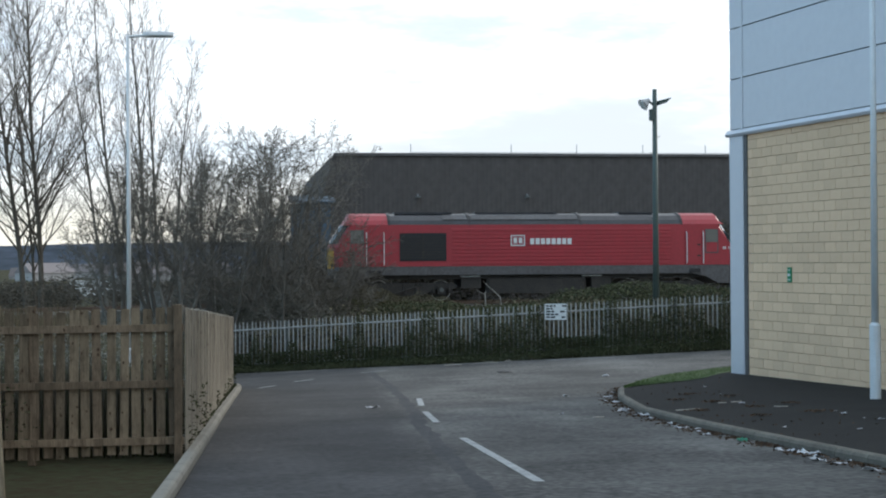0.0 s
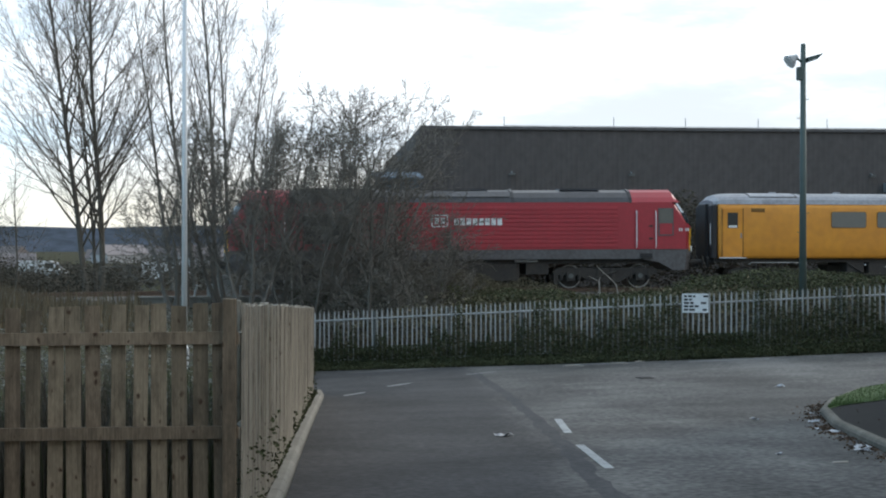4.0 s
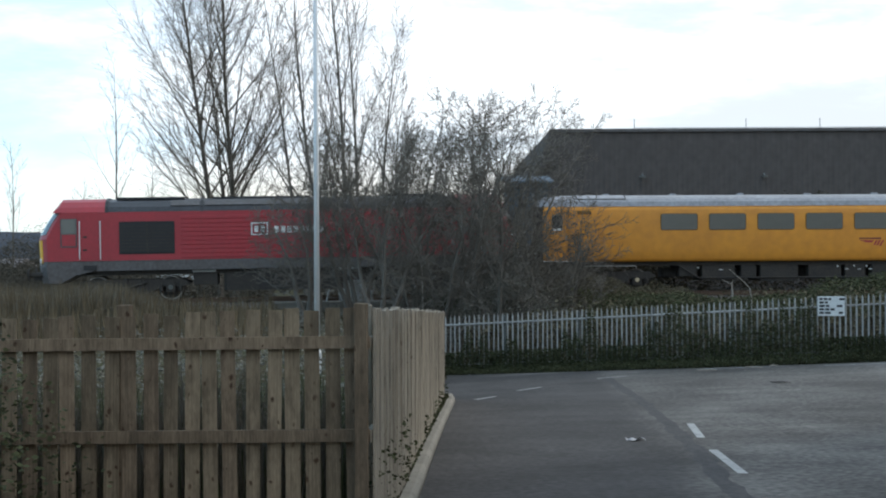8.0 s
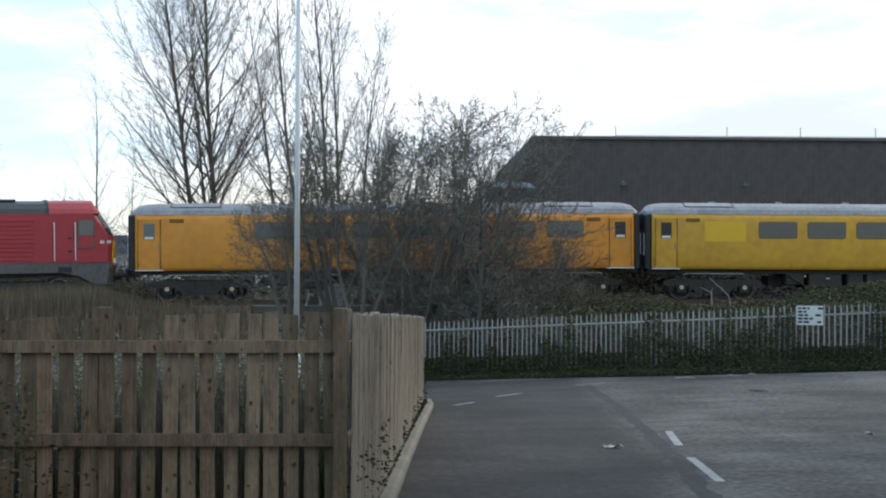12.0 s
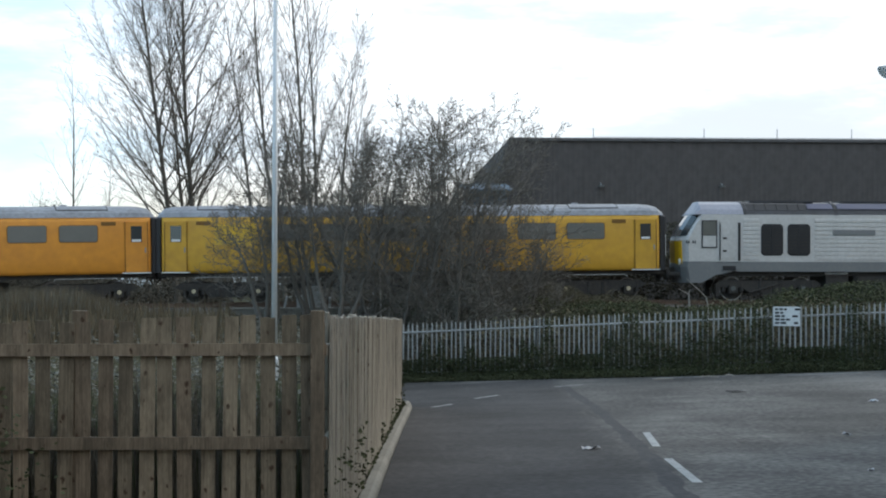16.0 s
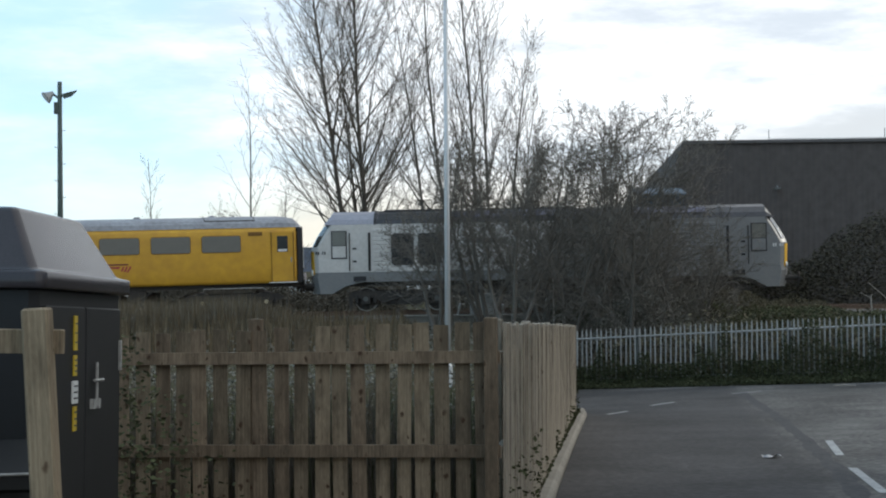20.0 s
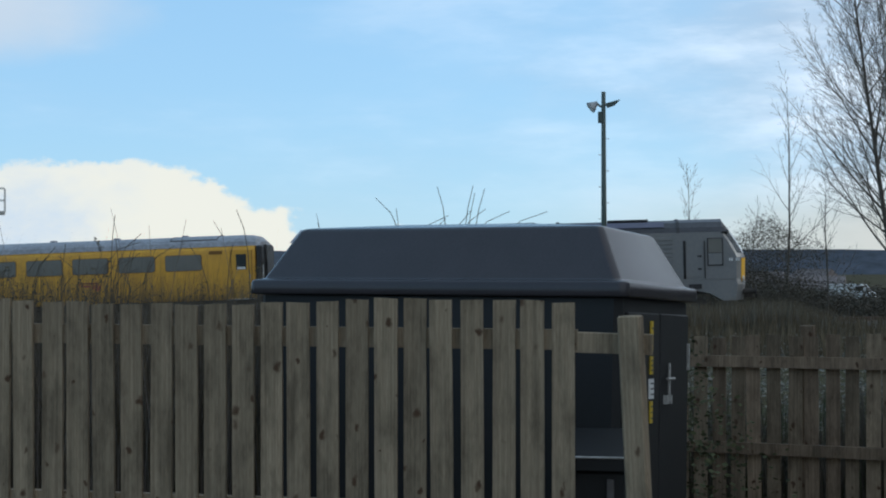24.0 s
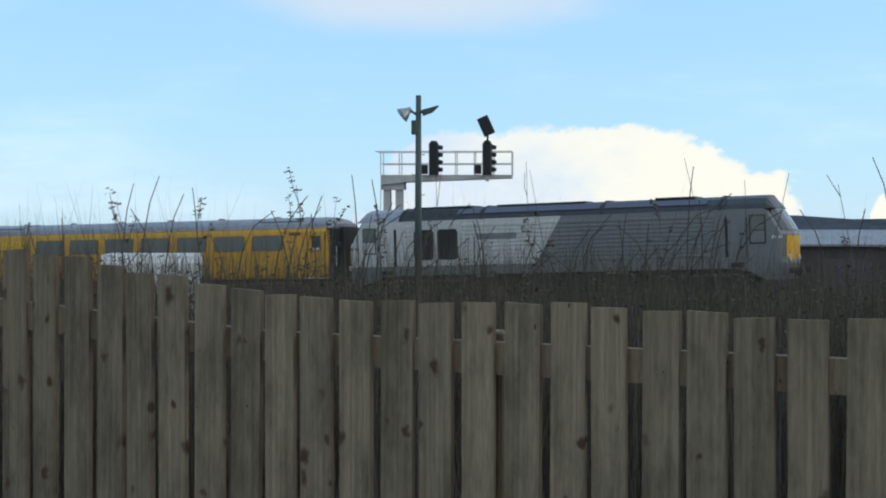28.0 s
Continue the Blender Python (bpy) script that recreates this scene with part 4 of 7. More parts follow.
        # cab doors, rails, windows
        for e in (0, 1):
            fx = (lambda v: v) if not e else (lambda v: L - v)
            part("door", Geo().box((fx(2.05), s * (half + 0.006), 2.42), (0.66, 0.03, 1.46)), livery["door"][e], root)
            for hx in (1.66, 2.44):
                part("handrail", Geo().tube([(fx(hx), s * (half + 0.01), 1.62), (fx(hx), s * (half + 0.07), 1.68), (fx(hx), s * (half + 0.07), 3.02), (fx(hx), s * (half + 0.01), 3.08)], 0.022, 6), livery["rail"], root)
            part("recess", Geo().box((fx(2.44), s * (half + 0.004), 2.35), (0.10, 0.02, 1.5)), M_black if livery["two_tone"] else M_red, root)
            w = part("cab_window", Geo().box((fx(1.25), s * (half + 0.006), 2.64), (0.62, 0.03, 1.10)), livery["frame"], root)
            part("pane", Geo().box((fx(1.25), s * (half + 0.012), 2.88), (0.52, 0.03, 0.54)), M_glass2, w)
            part("lower_panel", Geo().box((fx(1.25), s * (half + 0.012), 2.36), (0.52, 0.03, 0.44)), livery["door"][e], w)
            for hz in (1.98, 2.48):
                part("door_handle", Geo().box((fx(1.86), s * (half + 0.025), hz), (0.16, 0.02, 0.07)), livery["grille_post"], root)
            part("step", Geo().box((fx(2.05), s * (half + 0.01), 1.30), (0.5, 0.05, 0.18)), M_black, root)
            # running number as plain bars
            for k in range(5):
                if k != 2 and (e or livery["two_tone"]):
                    part("number_bar", Geo().box((fx(0.52) + (k - 2) * 0.085, s * (half + 0.008), 2.33), (0.05, 0.02, 0.12)), M_white if e else livery["mark"], root)
    if not livery["two_tone"]:
        for s in (-1, 1):
            y = s * (half + 0.04)
            em = part("emblem", Geo().box((8.5, y, 2.48), (0.66, 0.012, 0.05)).box((8.5, y, 2.92), (0.66, 0.012, 0.05)).box((8.2, y, 2.70), (0.05, 0.012, 0.44)).box((8.8, y, 2.70), (0.05, 0.012, 0.44)).box((8.38, y, 2.70), (0.16, 0.012, 0.26)).box((8.62, y, 2.70), (0.16, 0.012, 0.26)), M_white, root, "white square emblem")
            for k in range(8):
                part("lettering_bar", Geo().box((9.16 + k * 0.245, y, 2.66), (0.185, 0.012, 0.27)), M_white, root, "white lettering as plain bars")
    else:
        for s in (-1, 1):
            part("nameplate", Geo().box((7.0, s * (half + 0.04), 2.72), (1.7, 0.02, 0.22)), M_gunmetal, root, "dark nameplate")
    # underframe
    part("fuel_tank", Geo().slab((9.4, 0, 0.72), (4.6, 2.35, 0.78), 0.12), M_under, root)
    part("battery_box", Geo().box((6.4, 0, 0.85), (0.9, 2.3, 0.55)), M_under, root)
    part("battery_box", Geo().box((12.4, 0, 0.85), (0.9, 2.3, 0.55)), M_under, root)
    part("underframe", Geo().box((9.4, 0, 1.1), (15.6, 2.2, 0.22)), M_under, root)
    for x in (5.9, 11.5):
        part("pipe", Geo().tube([(x, -1.2, 1.10), (x + 0.9, -1.2, 1.10)], 0.05, 6), M_galv, root)
    bogie(root, 3.65, 2.8, 0.48, True)
    bogie(root, L - 3.65, 2.8, 0.48, True)
    return root


def plate(w, h, t, r):
    """Flat sheet with rounded corners, in the plane of x and y."""
    ring = []
    for cx, cy, a0 in ((w / 2 - r, -h / 2 + r, -90), (w / 2 - r, h / 2 - r, 0), (-w / 2 + r, h / 2 - r, 90), (-w / 2 + r, -h / 2 + r, 180)):
        for k in range(4):
            a = radians(a0 + 30 * k)
            ring.append((cx + r * math.cos(a), cy + r * math.sin(a)))
    return Geo().loft([[(px, py, z) for px, py in ring] for z in (-t / 2, t / 2)])


def coach(name, label, paint, windows, patches, bar_x):
    """Corridor coach, 20.06 m; x from the leading end."""
    L = 20.06
    root = thing(name, label, "railway coach", group="train")
    half = 1.40
    wall = [(1.325, 1.20), (1.355, 1.32), (1.382, 1.48), (1.396, 1.68), (1.402, 1.95), (1.402, 2.25), (1.398, 2.5), (1.386, 2.75), (1.366, 3.0), (1.338, 3.2), (1.30, 3.36)]
    sec = [(-y, z) for y, z in wall] + [(y, z) for y, z in reversed(wall)]
    part("body", Geo().loft([[(x, y * k, z) for y, z in sec] for x, k in ((0.30, 0.97), (0.42, 1.0), (L - 0.42, 1.0), (L - 0.30, 0.97))]), paint, root, smooth=True)
    rs = [(-1.315, 3.364)] + [(-1.3 * math.cos(math.pi * k / 10), 3.42 + 0.42 * math.sin(math.pi * k / 10)) for k in range(1, 10)] + [(1.315, 3.364)]
    part("roof", Geo().loft([[(x, y * k, 3.364 + (z - 3.364) * q) for y, z in rs] for x, k, q in ((0.12, 0.90, 0.40), (0.30, 0.97, 0.80), (0.6, 1.0, 0.95), (1.0, 1.0, 1.0), (L - 1.0, 1.0, 1.0), (L - 0.6, 1.0, 0.95), (L - 0.30, 0.97, 0.80), (L - 0.12, 0.90, 0.40))]), M_coachroof, root, smooth=False)
    for x in (2.9, 5.6, 8.3, 11.0, 13.7, 16.6):
        part("roof_vent", Geo().slab((x, 0, 3.86), (0.26, 0.24, 0.09), 0.03), M_coachroof, root)
    # lids let into the roof, with dark seams round them
    for hx in (2.6, 17.2):
        arc = [radians(a) for a in range(34, 147, 8)]

        def lid(x0, x1, a_list, rise):
            out = [(-1.3 * math.cos(a), 3.42 + 0.42 * math.sin(a) + rise) for a in a_list]
            base = [(-1.3 * math.cos(a), 3.42 + 0.42 * math.sin(a) - 0.02) for a in a_list]
            return Geo().loft([[(x, y, z) for y, z in out + base[::-1]] for x in (x0, x1)])
        ht = part("roof_hatch", lid(hx - 0.95, hx + 0.95, arc, 0.012), M_coachroof, root)
        for x in (hx - 0.97, hx + 0.95):
            part("hatch_seam", lid(x, x + 0.03, arc, 0.022), M_under, ht)
        for a in (34, 146):
            part("hatch_seam", lid(hx - 0.95, hx + 0.95, [radians(a - 1.2), radians(a + 1.2)], 0.02), M_under, ht)
    for s in (-1, 1):
        for x, w in windows:
            fr = part("window", plate(w, 0.66, 0.03, 0.09), M_seam, root)
            fr.matrix_basis = pose(x + w / 2, s * (half - 0.005), 2.75, -90 * s, 0, 0)
            pn = part("pane", plate(w - 0.045, 0.615, 0.02, 0.08), M_glass2, fr)
            pn.matrix_basis = pose(0, 0, 0.012)
        for x, w in patches:
            pt = part("blanked_window", plate(w, 0.80, 0.02, 0.07), M_yellow_lit if paint == M_yellow else M_orange, root)
            pt.matrix_basis = pose(x + w / 2, s * (half - 0.002), 2.68, 90 * s, 0, 0)
        for x in (0.85, L - 0.85):
            d = part("door", Geo().box((x, s * (half - 0.012), 2.22), (0.80, 0.05, 1.92)), paint, root)
            part("pane", Geo().box((x, s * (half + 0.006), 2.72), (0.42, 0.03, 0.62)), M_glass, d)
            part("notice", Geo().box((x, s * (half + 0.012), 2.47), (0.34, 0.03, 0.09)), M_white, d)
            part("door_line", Geo().box((x - 0.43, s * (half - 0.004), 2.22), (0.018, 0.05, 1.95)).box((x + 0.43, s * (half - 0.004), 2.22), (0.018, 0.05, 1.95)), M_seam, d)
            part("door_handle", Geo().box((x + 0.34, s * (half + 0.02), 2.1), (0.05, 0.03, 0.2)), M_galv, d)
            part("step_board", Geo().box((x, s * (half + 0.02), 1.22), (1.1, 0.10, 0.04)), M_white, root)
        for x in (1.9, L - 1.9):
            part("label_plate", Geo().box((x, s * (half - 0.04), 3.13), (0.55, 0.04, 0.14)), M_seam, root)
        lo, hi = s * (half - 0.006), s * (half + 0.008)
        em = part("emblem", Geo().loft([[(bar_x - 0.42, y, 1.985), (bar_x + 0.16, y, 1.985), (bar_x + 0.10, y, 1.90), (bar_x - 0.12, y, 1.91)] for y in (lo, hi)]), M_red, root, "red winged emblem")
        for k in range(3):
            x = bar_x + 0.24 + 0.13 * k
            part("stroke", Geo().loft([[(x, y, 1.985), (x + 0.075, y, 1.985), (x - 0.02 - 0.02 * k, y, 1.80 - 0.02 * k), (x - 0.09 - 0.02 * k, y, 1.80 - 0.02 * k)] for y in (lo, hi)]), M_red, em)
        part("lettering_bar", Geo().box((bar_x + 0.02, s * (half + 0.001), 2.06), (0.86, 0.012, 0.06)), M_maroon, root, "dark red lettering as a plain bar")
        part("solebar_pipe", Geo().tube([(L - 3.95, s * 1.30, 0.95), (L - 3.9, s * 1.30, 1.03), (L - 1.65, s * 1.30, 1.03), (L - 1.55, s * 1.30, 0.95)], 0.016, 6), M_galv, root, "pale bent pipe over the bogie")
        part("solebar_pipe", Geo().tube([(3.95, s * 1.30, 0.95), (3.9, s * 1.30, 1.03), (1.65, s * 1.30, 1.03), (1.55, s * 1.30, 0.95)], 0.016, 6), M_galv, root, "pale bent pipe over the bogie")
        for k, (x, z) in enumerate(((11.9, 0.98), (12.25, 0.86), (12.55, 0.99), (12.75, 0.86), (13.05, 0.98), (13.2, 0.86), (6.4, 0.94), (7.3, 0.86))):
            part("label_plate", Geo().box((x, s * 1.155, z), (0.06 if k % 2 == 0 else 0.14, 0.02, 0.06 if k % 2 == 0 else 0.025)), M_white, root)
    # black corridor ends
    for x, k in ((0.0, -1), (L, 1)):
        part("end_wall", Geo().slab((x - k * 0.16, 0, 2.29), (0.27, 2.56, 2.16), 0.06), M_black, root)
        part("gangway", Geo().slab((x - k * 0.11, 0, 2.25), (0.34, 1.25, 2.3), 0.03), M_black, root)
        part("grab_pole", Geo().tube([(x - k * 0.01, -1.15, 1.75), (x - k * 0.01, -1.15, 2.6)], 0.02, 6), M_white, root)
        for y in (-0.87, 0.87):
            part("buffer", Geo().tube([(x + k * 0.06, y, 1.05), (x + k * 0.02, y, 1.05), (x, y, 1.05), (x - k * 0.2, y, 1.05)], [0.22, 0.24, 0.08, 0.10], 12), M_under, root)
    part("underframe", Geo().box((L / 2, 0, 1.12), (L - 0.3, 2.3, 0.16)), M_under, root)
    for x, w, lo in ((6.0, 0.7, 0.62), (7.2, 1.3, 0.45), (8.4, 0.6, 0.6), (9.6, 1.5, 0.40), (11.4, 1.3, 0.48), (12.6, 0.8, 0.42), (13.6, 0.7, 0.58)):
        part("equipment_box", Geo().slab((x, 0, (lo + 1.05) / 2), (w, 2.3, 1.05 - lo), 0.03), M_under, root)
    part("brake_gear", Geo().box((9.8, 0.2, 0.75), (9.4, 1.2, 0.36)), M_under, root)
    part("truss_bar", Geo().tube([(5.6, -1.2, 1.05), (6.4, -1.2, 0.55), (13.5, -1.2, 0.55), (14.3, -1.2, 1.05)], 0.035, 6), M_under, root)
    bogie(root, 2.75, 2.5, 0.46, False)
    bogie(root, L - 2.75, 2.5, 0.46, False)
    return root


RED = dict(side=M_red, cab_roof=M_red, rear_roof=M_red, roof=M_roofdark, tail=M_red, rear_cab=M_red, band=M_sill, two_tone=False, sheen=[(5.1, 6.2), (6.4, 11.3)], sheen_mat=M_sill, ribs=[(5.5, 15.6, M_red)],
           grilles=[(3.15, 5.25)], grille_post=M_under, door=(M_red, M_red), rail=M_white, frame=M_sill, mark=M_white)
SILVER = dict(side=M_silver, cab_roof=M_cabroof, rear_roof=M_roofdark, roof=M_roofdark, tail=M_gunmetal, rear_cab=M_gunmetal, band=M_gunmetal, two_tone=True, sheen=[(5.2, 6.2), (6.4, 11.3), (11.5, 15.6)], sheen_mat=M_violet,
              ribs=[(2.6, 3.2, M_silver), (5.45, (8.62, 9.7), M_silver), ((8.68, 9.78), 15.9, M_gunmetal)], grilles=[(3.3, 4.18), (4.36, 5.26)], grille_post=M_black, door=(M_silver, M_gunmetal), rail=M_black, frame=M_black, mark=M_black)
STOCK = []
STOCK.append((0.0, 18.8, loco("locomotive", "red diesel locomotive with dark roof hauling the train", RED)))
STOCK.append((19.4, 20.06, coach("coach", "orange-yellow railway coach with grey roof and dark windows", M_orange, [(4.9 + 1.9 * k, 1.46) for k in range(7)], [], 13.1)))
STOCK.append((39.6, 20.06, coach("coach", "bright yellow railway coach with one blanked window", M_yellow, [(4.5 + 1.93 * k, 1.52) for k in range(7)], [(2.35, 1.65)], 12.85)))
STOCK.append((60.1, 18.8, loco("locomotive", "silver and dark grey diesel locomotive pushing at the rear", SILVER)))
# distance of the leading nose west of north, metres
RUN = [(0, -4.5), (1, -3.45), (2, -1.6), (3, 0.7), (4, 3.2), (5, 5.9), (6, 8.85), (7, 12.0), (8, 15.45), (9, 19.0), (10, 22.8), (11, 26.45), (12, 30.6), (13, 35.0), (14, 39.5), (15, 44.2), (16, 48.9), (17, 53.8),
       (18, 59.3), (19, 64.6), (20, 70.25), (21, 75.8), (22, 82.0), (23, 88.2), (24, 93.2), (25, 97.7), (26, 103.3), (27, 107.3), (28, 112.0)]


def run_at(t):
    """Smooth distance between the rows of RUN."""
    i = min(int(t), 27)
    p = [RUN[max(0, min(28, k))][1] for k in (i - 1, i, i + 1, i + 2)]
    m1 = (p[2] - p[0]) / (2 if i > 0 else 1)
    m2 = (p[3] - p[1]) / (2 if i < 27 else 1)
    s = t - i
    return (2 * s ** 3 - 3 * s * s + 1) * p[1] + (s ** 3 - 2 * s * s + s) * m1 + (-2 * s ** 3 + 3 * s * s) * p[2] + (s ** 3 - s * s) * m2


def vehicle_pose(s0, length):
    """Rests on the line at its two bogies; s0 is how far west its leading end stands."""
    a, b = track(s0 - 3.0), track(s0 - length + 3.0)
    pa, pb = Vector(a[:3]), Vector(b[:3])
    d = (pb - pa).normalized()
    o = pa - d * 3.0
    return pose(o.x, o.y, o.z, 0, -math.degrees(math.asin(d.z)), math.degrees(math.atan2(d.y, d.x)))


def motions():
    times = [k * 0.5 for k in range(57)]
    for off, length, ob in STOCK:
        walk(ob, [(t, vehicle_pose(run_at(t) - off, length)) for t in times])
    steps = [k / 10 for k in range(281)]
    for off, length, ob in STOCK:
        for w in ob.children_recursive:
            if "wheel_radius" in w:
                r, base = w["wheel_radius"], w.matrix_basis.translation.copy()
                walk(w, [(t, Matrix.Translation(base) @ Matrix.Rotation(-(run_at(t) - RUN[0][1]) / r, 4, "Y")) for t in steps])


def make_track():
    us = list(np.arange(-70, 0, 2.0)) + list(np.arange(0, 122, 1.5))
    bed, root = Geo(), None
    rows = []
    for u in us:
        x, y, z, th = track(u)
        n = (math.sin(th), -math.cos(th))
        rows.append([(x + n[0] * o, y + n[1] * o, z + h) for o, h in ((3.4, -0.62), (2.2, -0.24), (1.5, -0.17), (0, -0.165), (-1.5, -0.17), (-2.2, -0.24), (-3.4, -0.62))])
    bed.sheet([list(r) for r in rows])
    solo("ballast_bed", bed, M_ballast, "brown stone ballast under the railway line", "ballast", kind="structure")
    tr = thing("railway_track", "rusty steel rails on sleepers in ballast", "railway track", kind="structure")
    for o in (-0.72, 0.72):
        rings = []
        for u in us:
            x, y, z, th = track(u)
            n = Vector((-math.sin(th), math.cos(th), 0))
            c = Vector((x, y, z)) + n * o
            rings.append([tuple(c + n * w + Vector((0, 0, h))) for w, h in ((-0.07, -0.155), (0.07, -0.155), (0.02, -0.12), (0.02, -0.045), (0.036, -0.035), (0.036, -0.002), (-0.036, -0.002), (-0.036, -0.035), (-0.02, -0.045), (-0.02, -0.12))])
        part("rail", Geo().loft(rings), M_rail, tr)
    sl = Geo().slab((0, 0, 0), (0.26, 2.5, 0.14), 0.02).mesh("sleeper", M_ballast)
    for k in range(150):
        x, y, z, th = track(-42 + k * 0.95)
        ob = part("sleeper", sl, None, tr)
        ob.matrix_basis = pose(x, y, z - 0.222, 0, 0, math.degrees(th))


make_track()


# ---- the fences round the yard ----
NEAR_A, NEAR_B = (-2.17, 6.06), (-9.4, 4.17)


def near_top(s):
    return 1.885 + 0.012 * math.sin(s * 2.7) + 0.15 * smooth01((s - 3.2) / 1.7) + 0.12 * smooth01((s - 5.0) / 1.5)


near = fence("timber_fence", "weathered timber picket fence with gaps in front of the container", NEAR_A, NEAR_B, 0, 0, 0, (-1,), (0.17, 0.95, 1.65), (3.0, 5.4), (M_wood,), pitch=0.1325, width=0.101, top=near_top, seed=3, rail_side=1, seen=0, jitter=0.009, slack=0.3)


def near_extras():
    """Boards nailed behind the gaps at the far end, and the leaning gate post with its rail ends."""
    A, B = Vector((*NEAR_A, 0)), Vector((*NEAR_B, 0))
    d = (B - A).normalized()
    n = Vector((d.y, -d.x, 0))
    rz = math.degrees(math.atan2(d.y, d.x))
    rnd = random.Random(9)
    shapes = [board_mesh(1.72, w, 0.02, 0, i).mesh("board", M_wood) for i, w in enumerate((0.088, 0.092, 0.085))]
    for i in range(46, 56):
        s = (i + 1.0) * 0.1325 + rnd.uniform(-0.01, 0.01)
        p = A + d * s + n * 0.037
        ob = part("board", shapes[i % 3], None, near)
        ob.matrix_basis = pose(p.x, p.y, near_top(s) - 1.80 + rnd.uniform(-0.03, 0.0), 0, rnd.uniform(-0.6, 0.6), rz)
    for drop in (0.185, 0.96, 1.65):
        g = Geo().slab((0, 0, 0), (0.34, 0.045, 0.09), 0.004)
        ob = part("rail", g, M_wood, near)
        p = A - d * 0.16
        ob.matrix_basis = pose(p.x, p.y, near_top(0) - drop, 0, -1.5, rz)
    g = Geo().slab((0, 0, 0), (0.098, 0.10, 2.1), 0.008)
    ob = part("gate_post", g, M_wood, near)
    p = A - d * 0.26 - n * 0.05
    ob.matrix_basis = pose(p.x + 0.02, p.y, near_top(0) - 0.06 - 1.05, 0, -2.6, 6)


near_extras()
fence("timber_fence", "brown stained timber fence nailed to the back of its rails", (-7.5, 11.9), (-0.46, 11.72), 1.52, 1.56, 0, (-1, -1, -1), (0.26, 0.95, 1.65), (0.4, -3.1, -5.2, 6.98), (M_wood_far, M_wood_red, M_wood_far), pitch=0.152, width=0.108, seed=7, rail_side=1, framing=M_wood_red, dip=0.17)
fence("timber_fence", "pale close-boarded timber fence running along the kerb", (-0.475, 11.72), (0.16, 32.9), 1.55, 0.68, 0, (1,), (0.26, 0.95, 1.65), (0.9, 5, 10, 15, 20), (M_wood_grey,), pitch=0.128, width=0.122, height=1.85, seed=11, rail_side=-1)


# ---- palisade, sign ----
def along(poly, step):
    """Points along a polyline, step(x) metres apart, with headings."""
    out, carry = [], 0.0
    for a, b in zip(poly, poly[1:]):
        a, b = Vector(a), Vector(b)
        ln = (b - a).length
        s = carry
        while s < ln:
            p = a.lerp(b, s / ln)
            out.append((p.x, p.y, math.atan2(b.y - a.y, b.x - a.x)))
            s += step(p.x)
        carry = s - ln
    return out


def pal_top(x, y):
    return road_z(x, y) + 1.80


def make_palisade():
    root = thing("palisade_fence", "galvanised steel palisade fence overgrown with ivy", "fence")
    g = Geo()
    h, w = 1.80, 0.0245
    rings = []
    for z, k in ((0.0, 1.0), (h - 0.09, 1.0), (h, 0.12)):
        rings.append([(-w * k, 0.0, z), (-w * k * 0.35, -0.018, z), (w * k * 0.35, -0.018, z), (w * k, 0.0, z), (w * k * 0.35, -0.014, z), (-w * k * 0.35, -0.014, z)])
    g.loft(rings)
    me = g.mesh("pale", M_galv)
    rnd = random.Random(2)
    spots = along(PAL, lambda x: 0.172 - 0.025 * smooth01((x + 1) / 10))
    for x, y, a in spots[:298]:
        ob = part("pale", me, None, root)
        ob.matrix_basis = pose(x, y, pal_top(x, y) - h + rnd.uniform(-0.015, 0.015), rnd.uniform(-0.8, 0.8), rnd.uniform(-0.7, 0.7), math.degrees(a))
    for drop in (0.28, 1.5):
        for k in range(0, len(spots) - 15, 15):
            (x0, y0, _), (x1, y1, _) = spots[k], spots[k + 15]
            g = Geo().tube([(x0, y0 + 0.04, pal_top(x0, y0) - drop), (x1, y1 + 0.04, pal_top(x1, y1) - drop)], 0.03, 4)
            part("rail", g, M_galv, root)
    for k in range(0, len(spots), 15):
        x, y, a = spots[k]
        ob = part("post", Geo().box((0, 0.1, -0.95), (0.1, 0.06, 1.9)), M_dullsteel, root)
        ob.matrix_basis = pose(x, y, pal_top(x, y) - 0.06, 0, 0, math.degrees(a))
    # notice
    x = 10.64
    y = pal_y(x)
    sg = thing("warning_sign", "white rectangular notice with dark writing fixed to the palisade", "sign", pose(x, y - 0.05, 0.44, 0, 0, -15))
    part("plate", Geo().slab((0, 0, 0), (0.70, 0.03, 0.52), 0.004), M_white, sg)
    rb = random.Random(4)
    for r in range(5):
        xx = -0.31
        while xx < 0.22:
            ww = rb.uniform(0.06, 0.16)
            if rb.random() < 0.8:
                part("writing_bar", Geo().box((xx + ww / 2, -0.019, 0.19 - r * 0.092), (ww, 0.008, 0.055)), M_black, sg)
            xx += ww + 0.03


make_palisade()


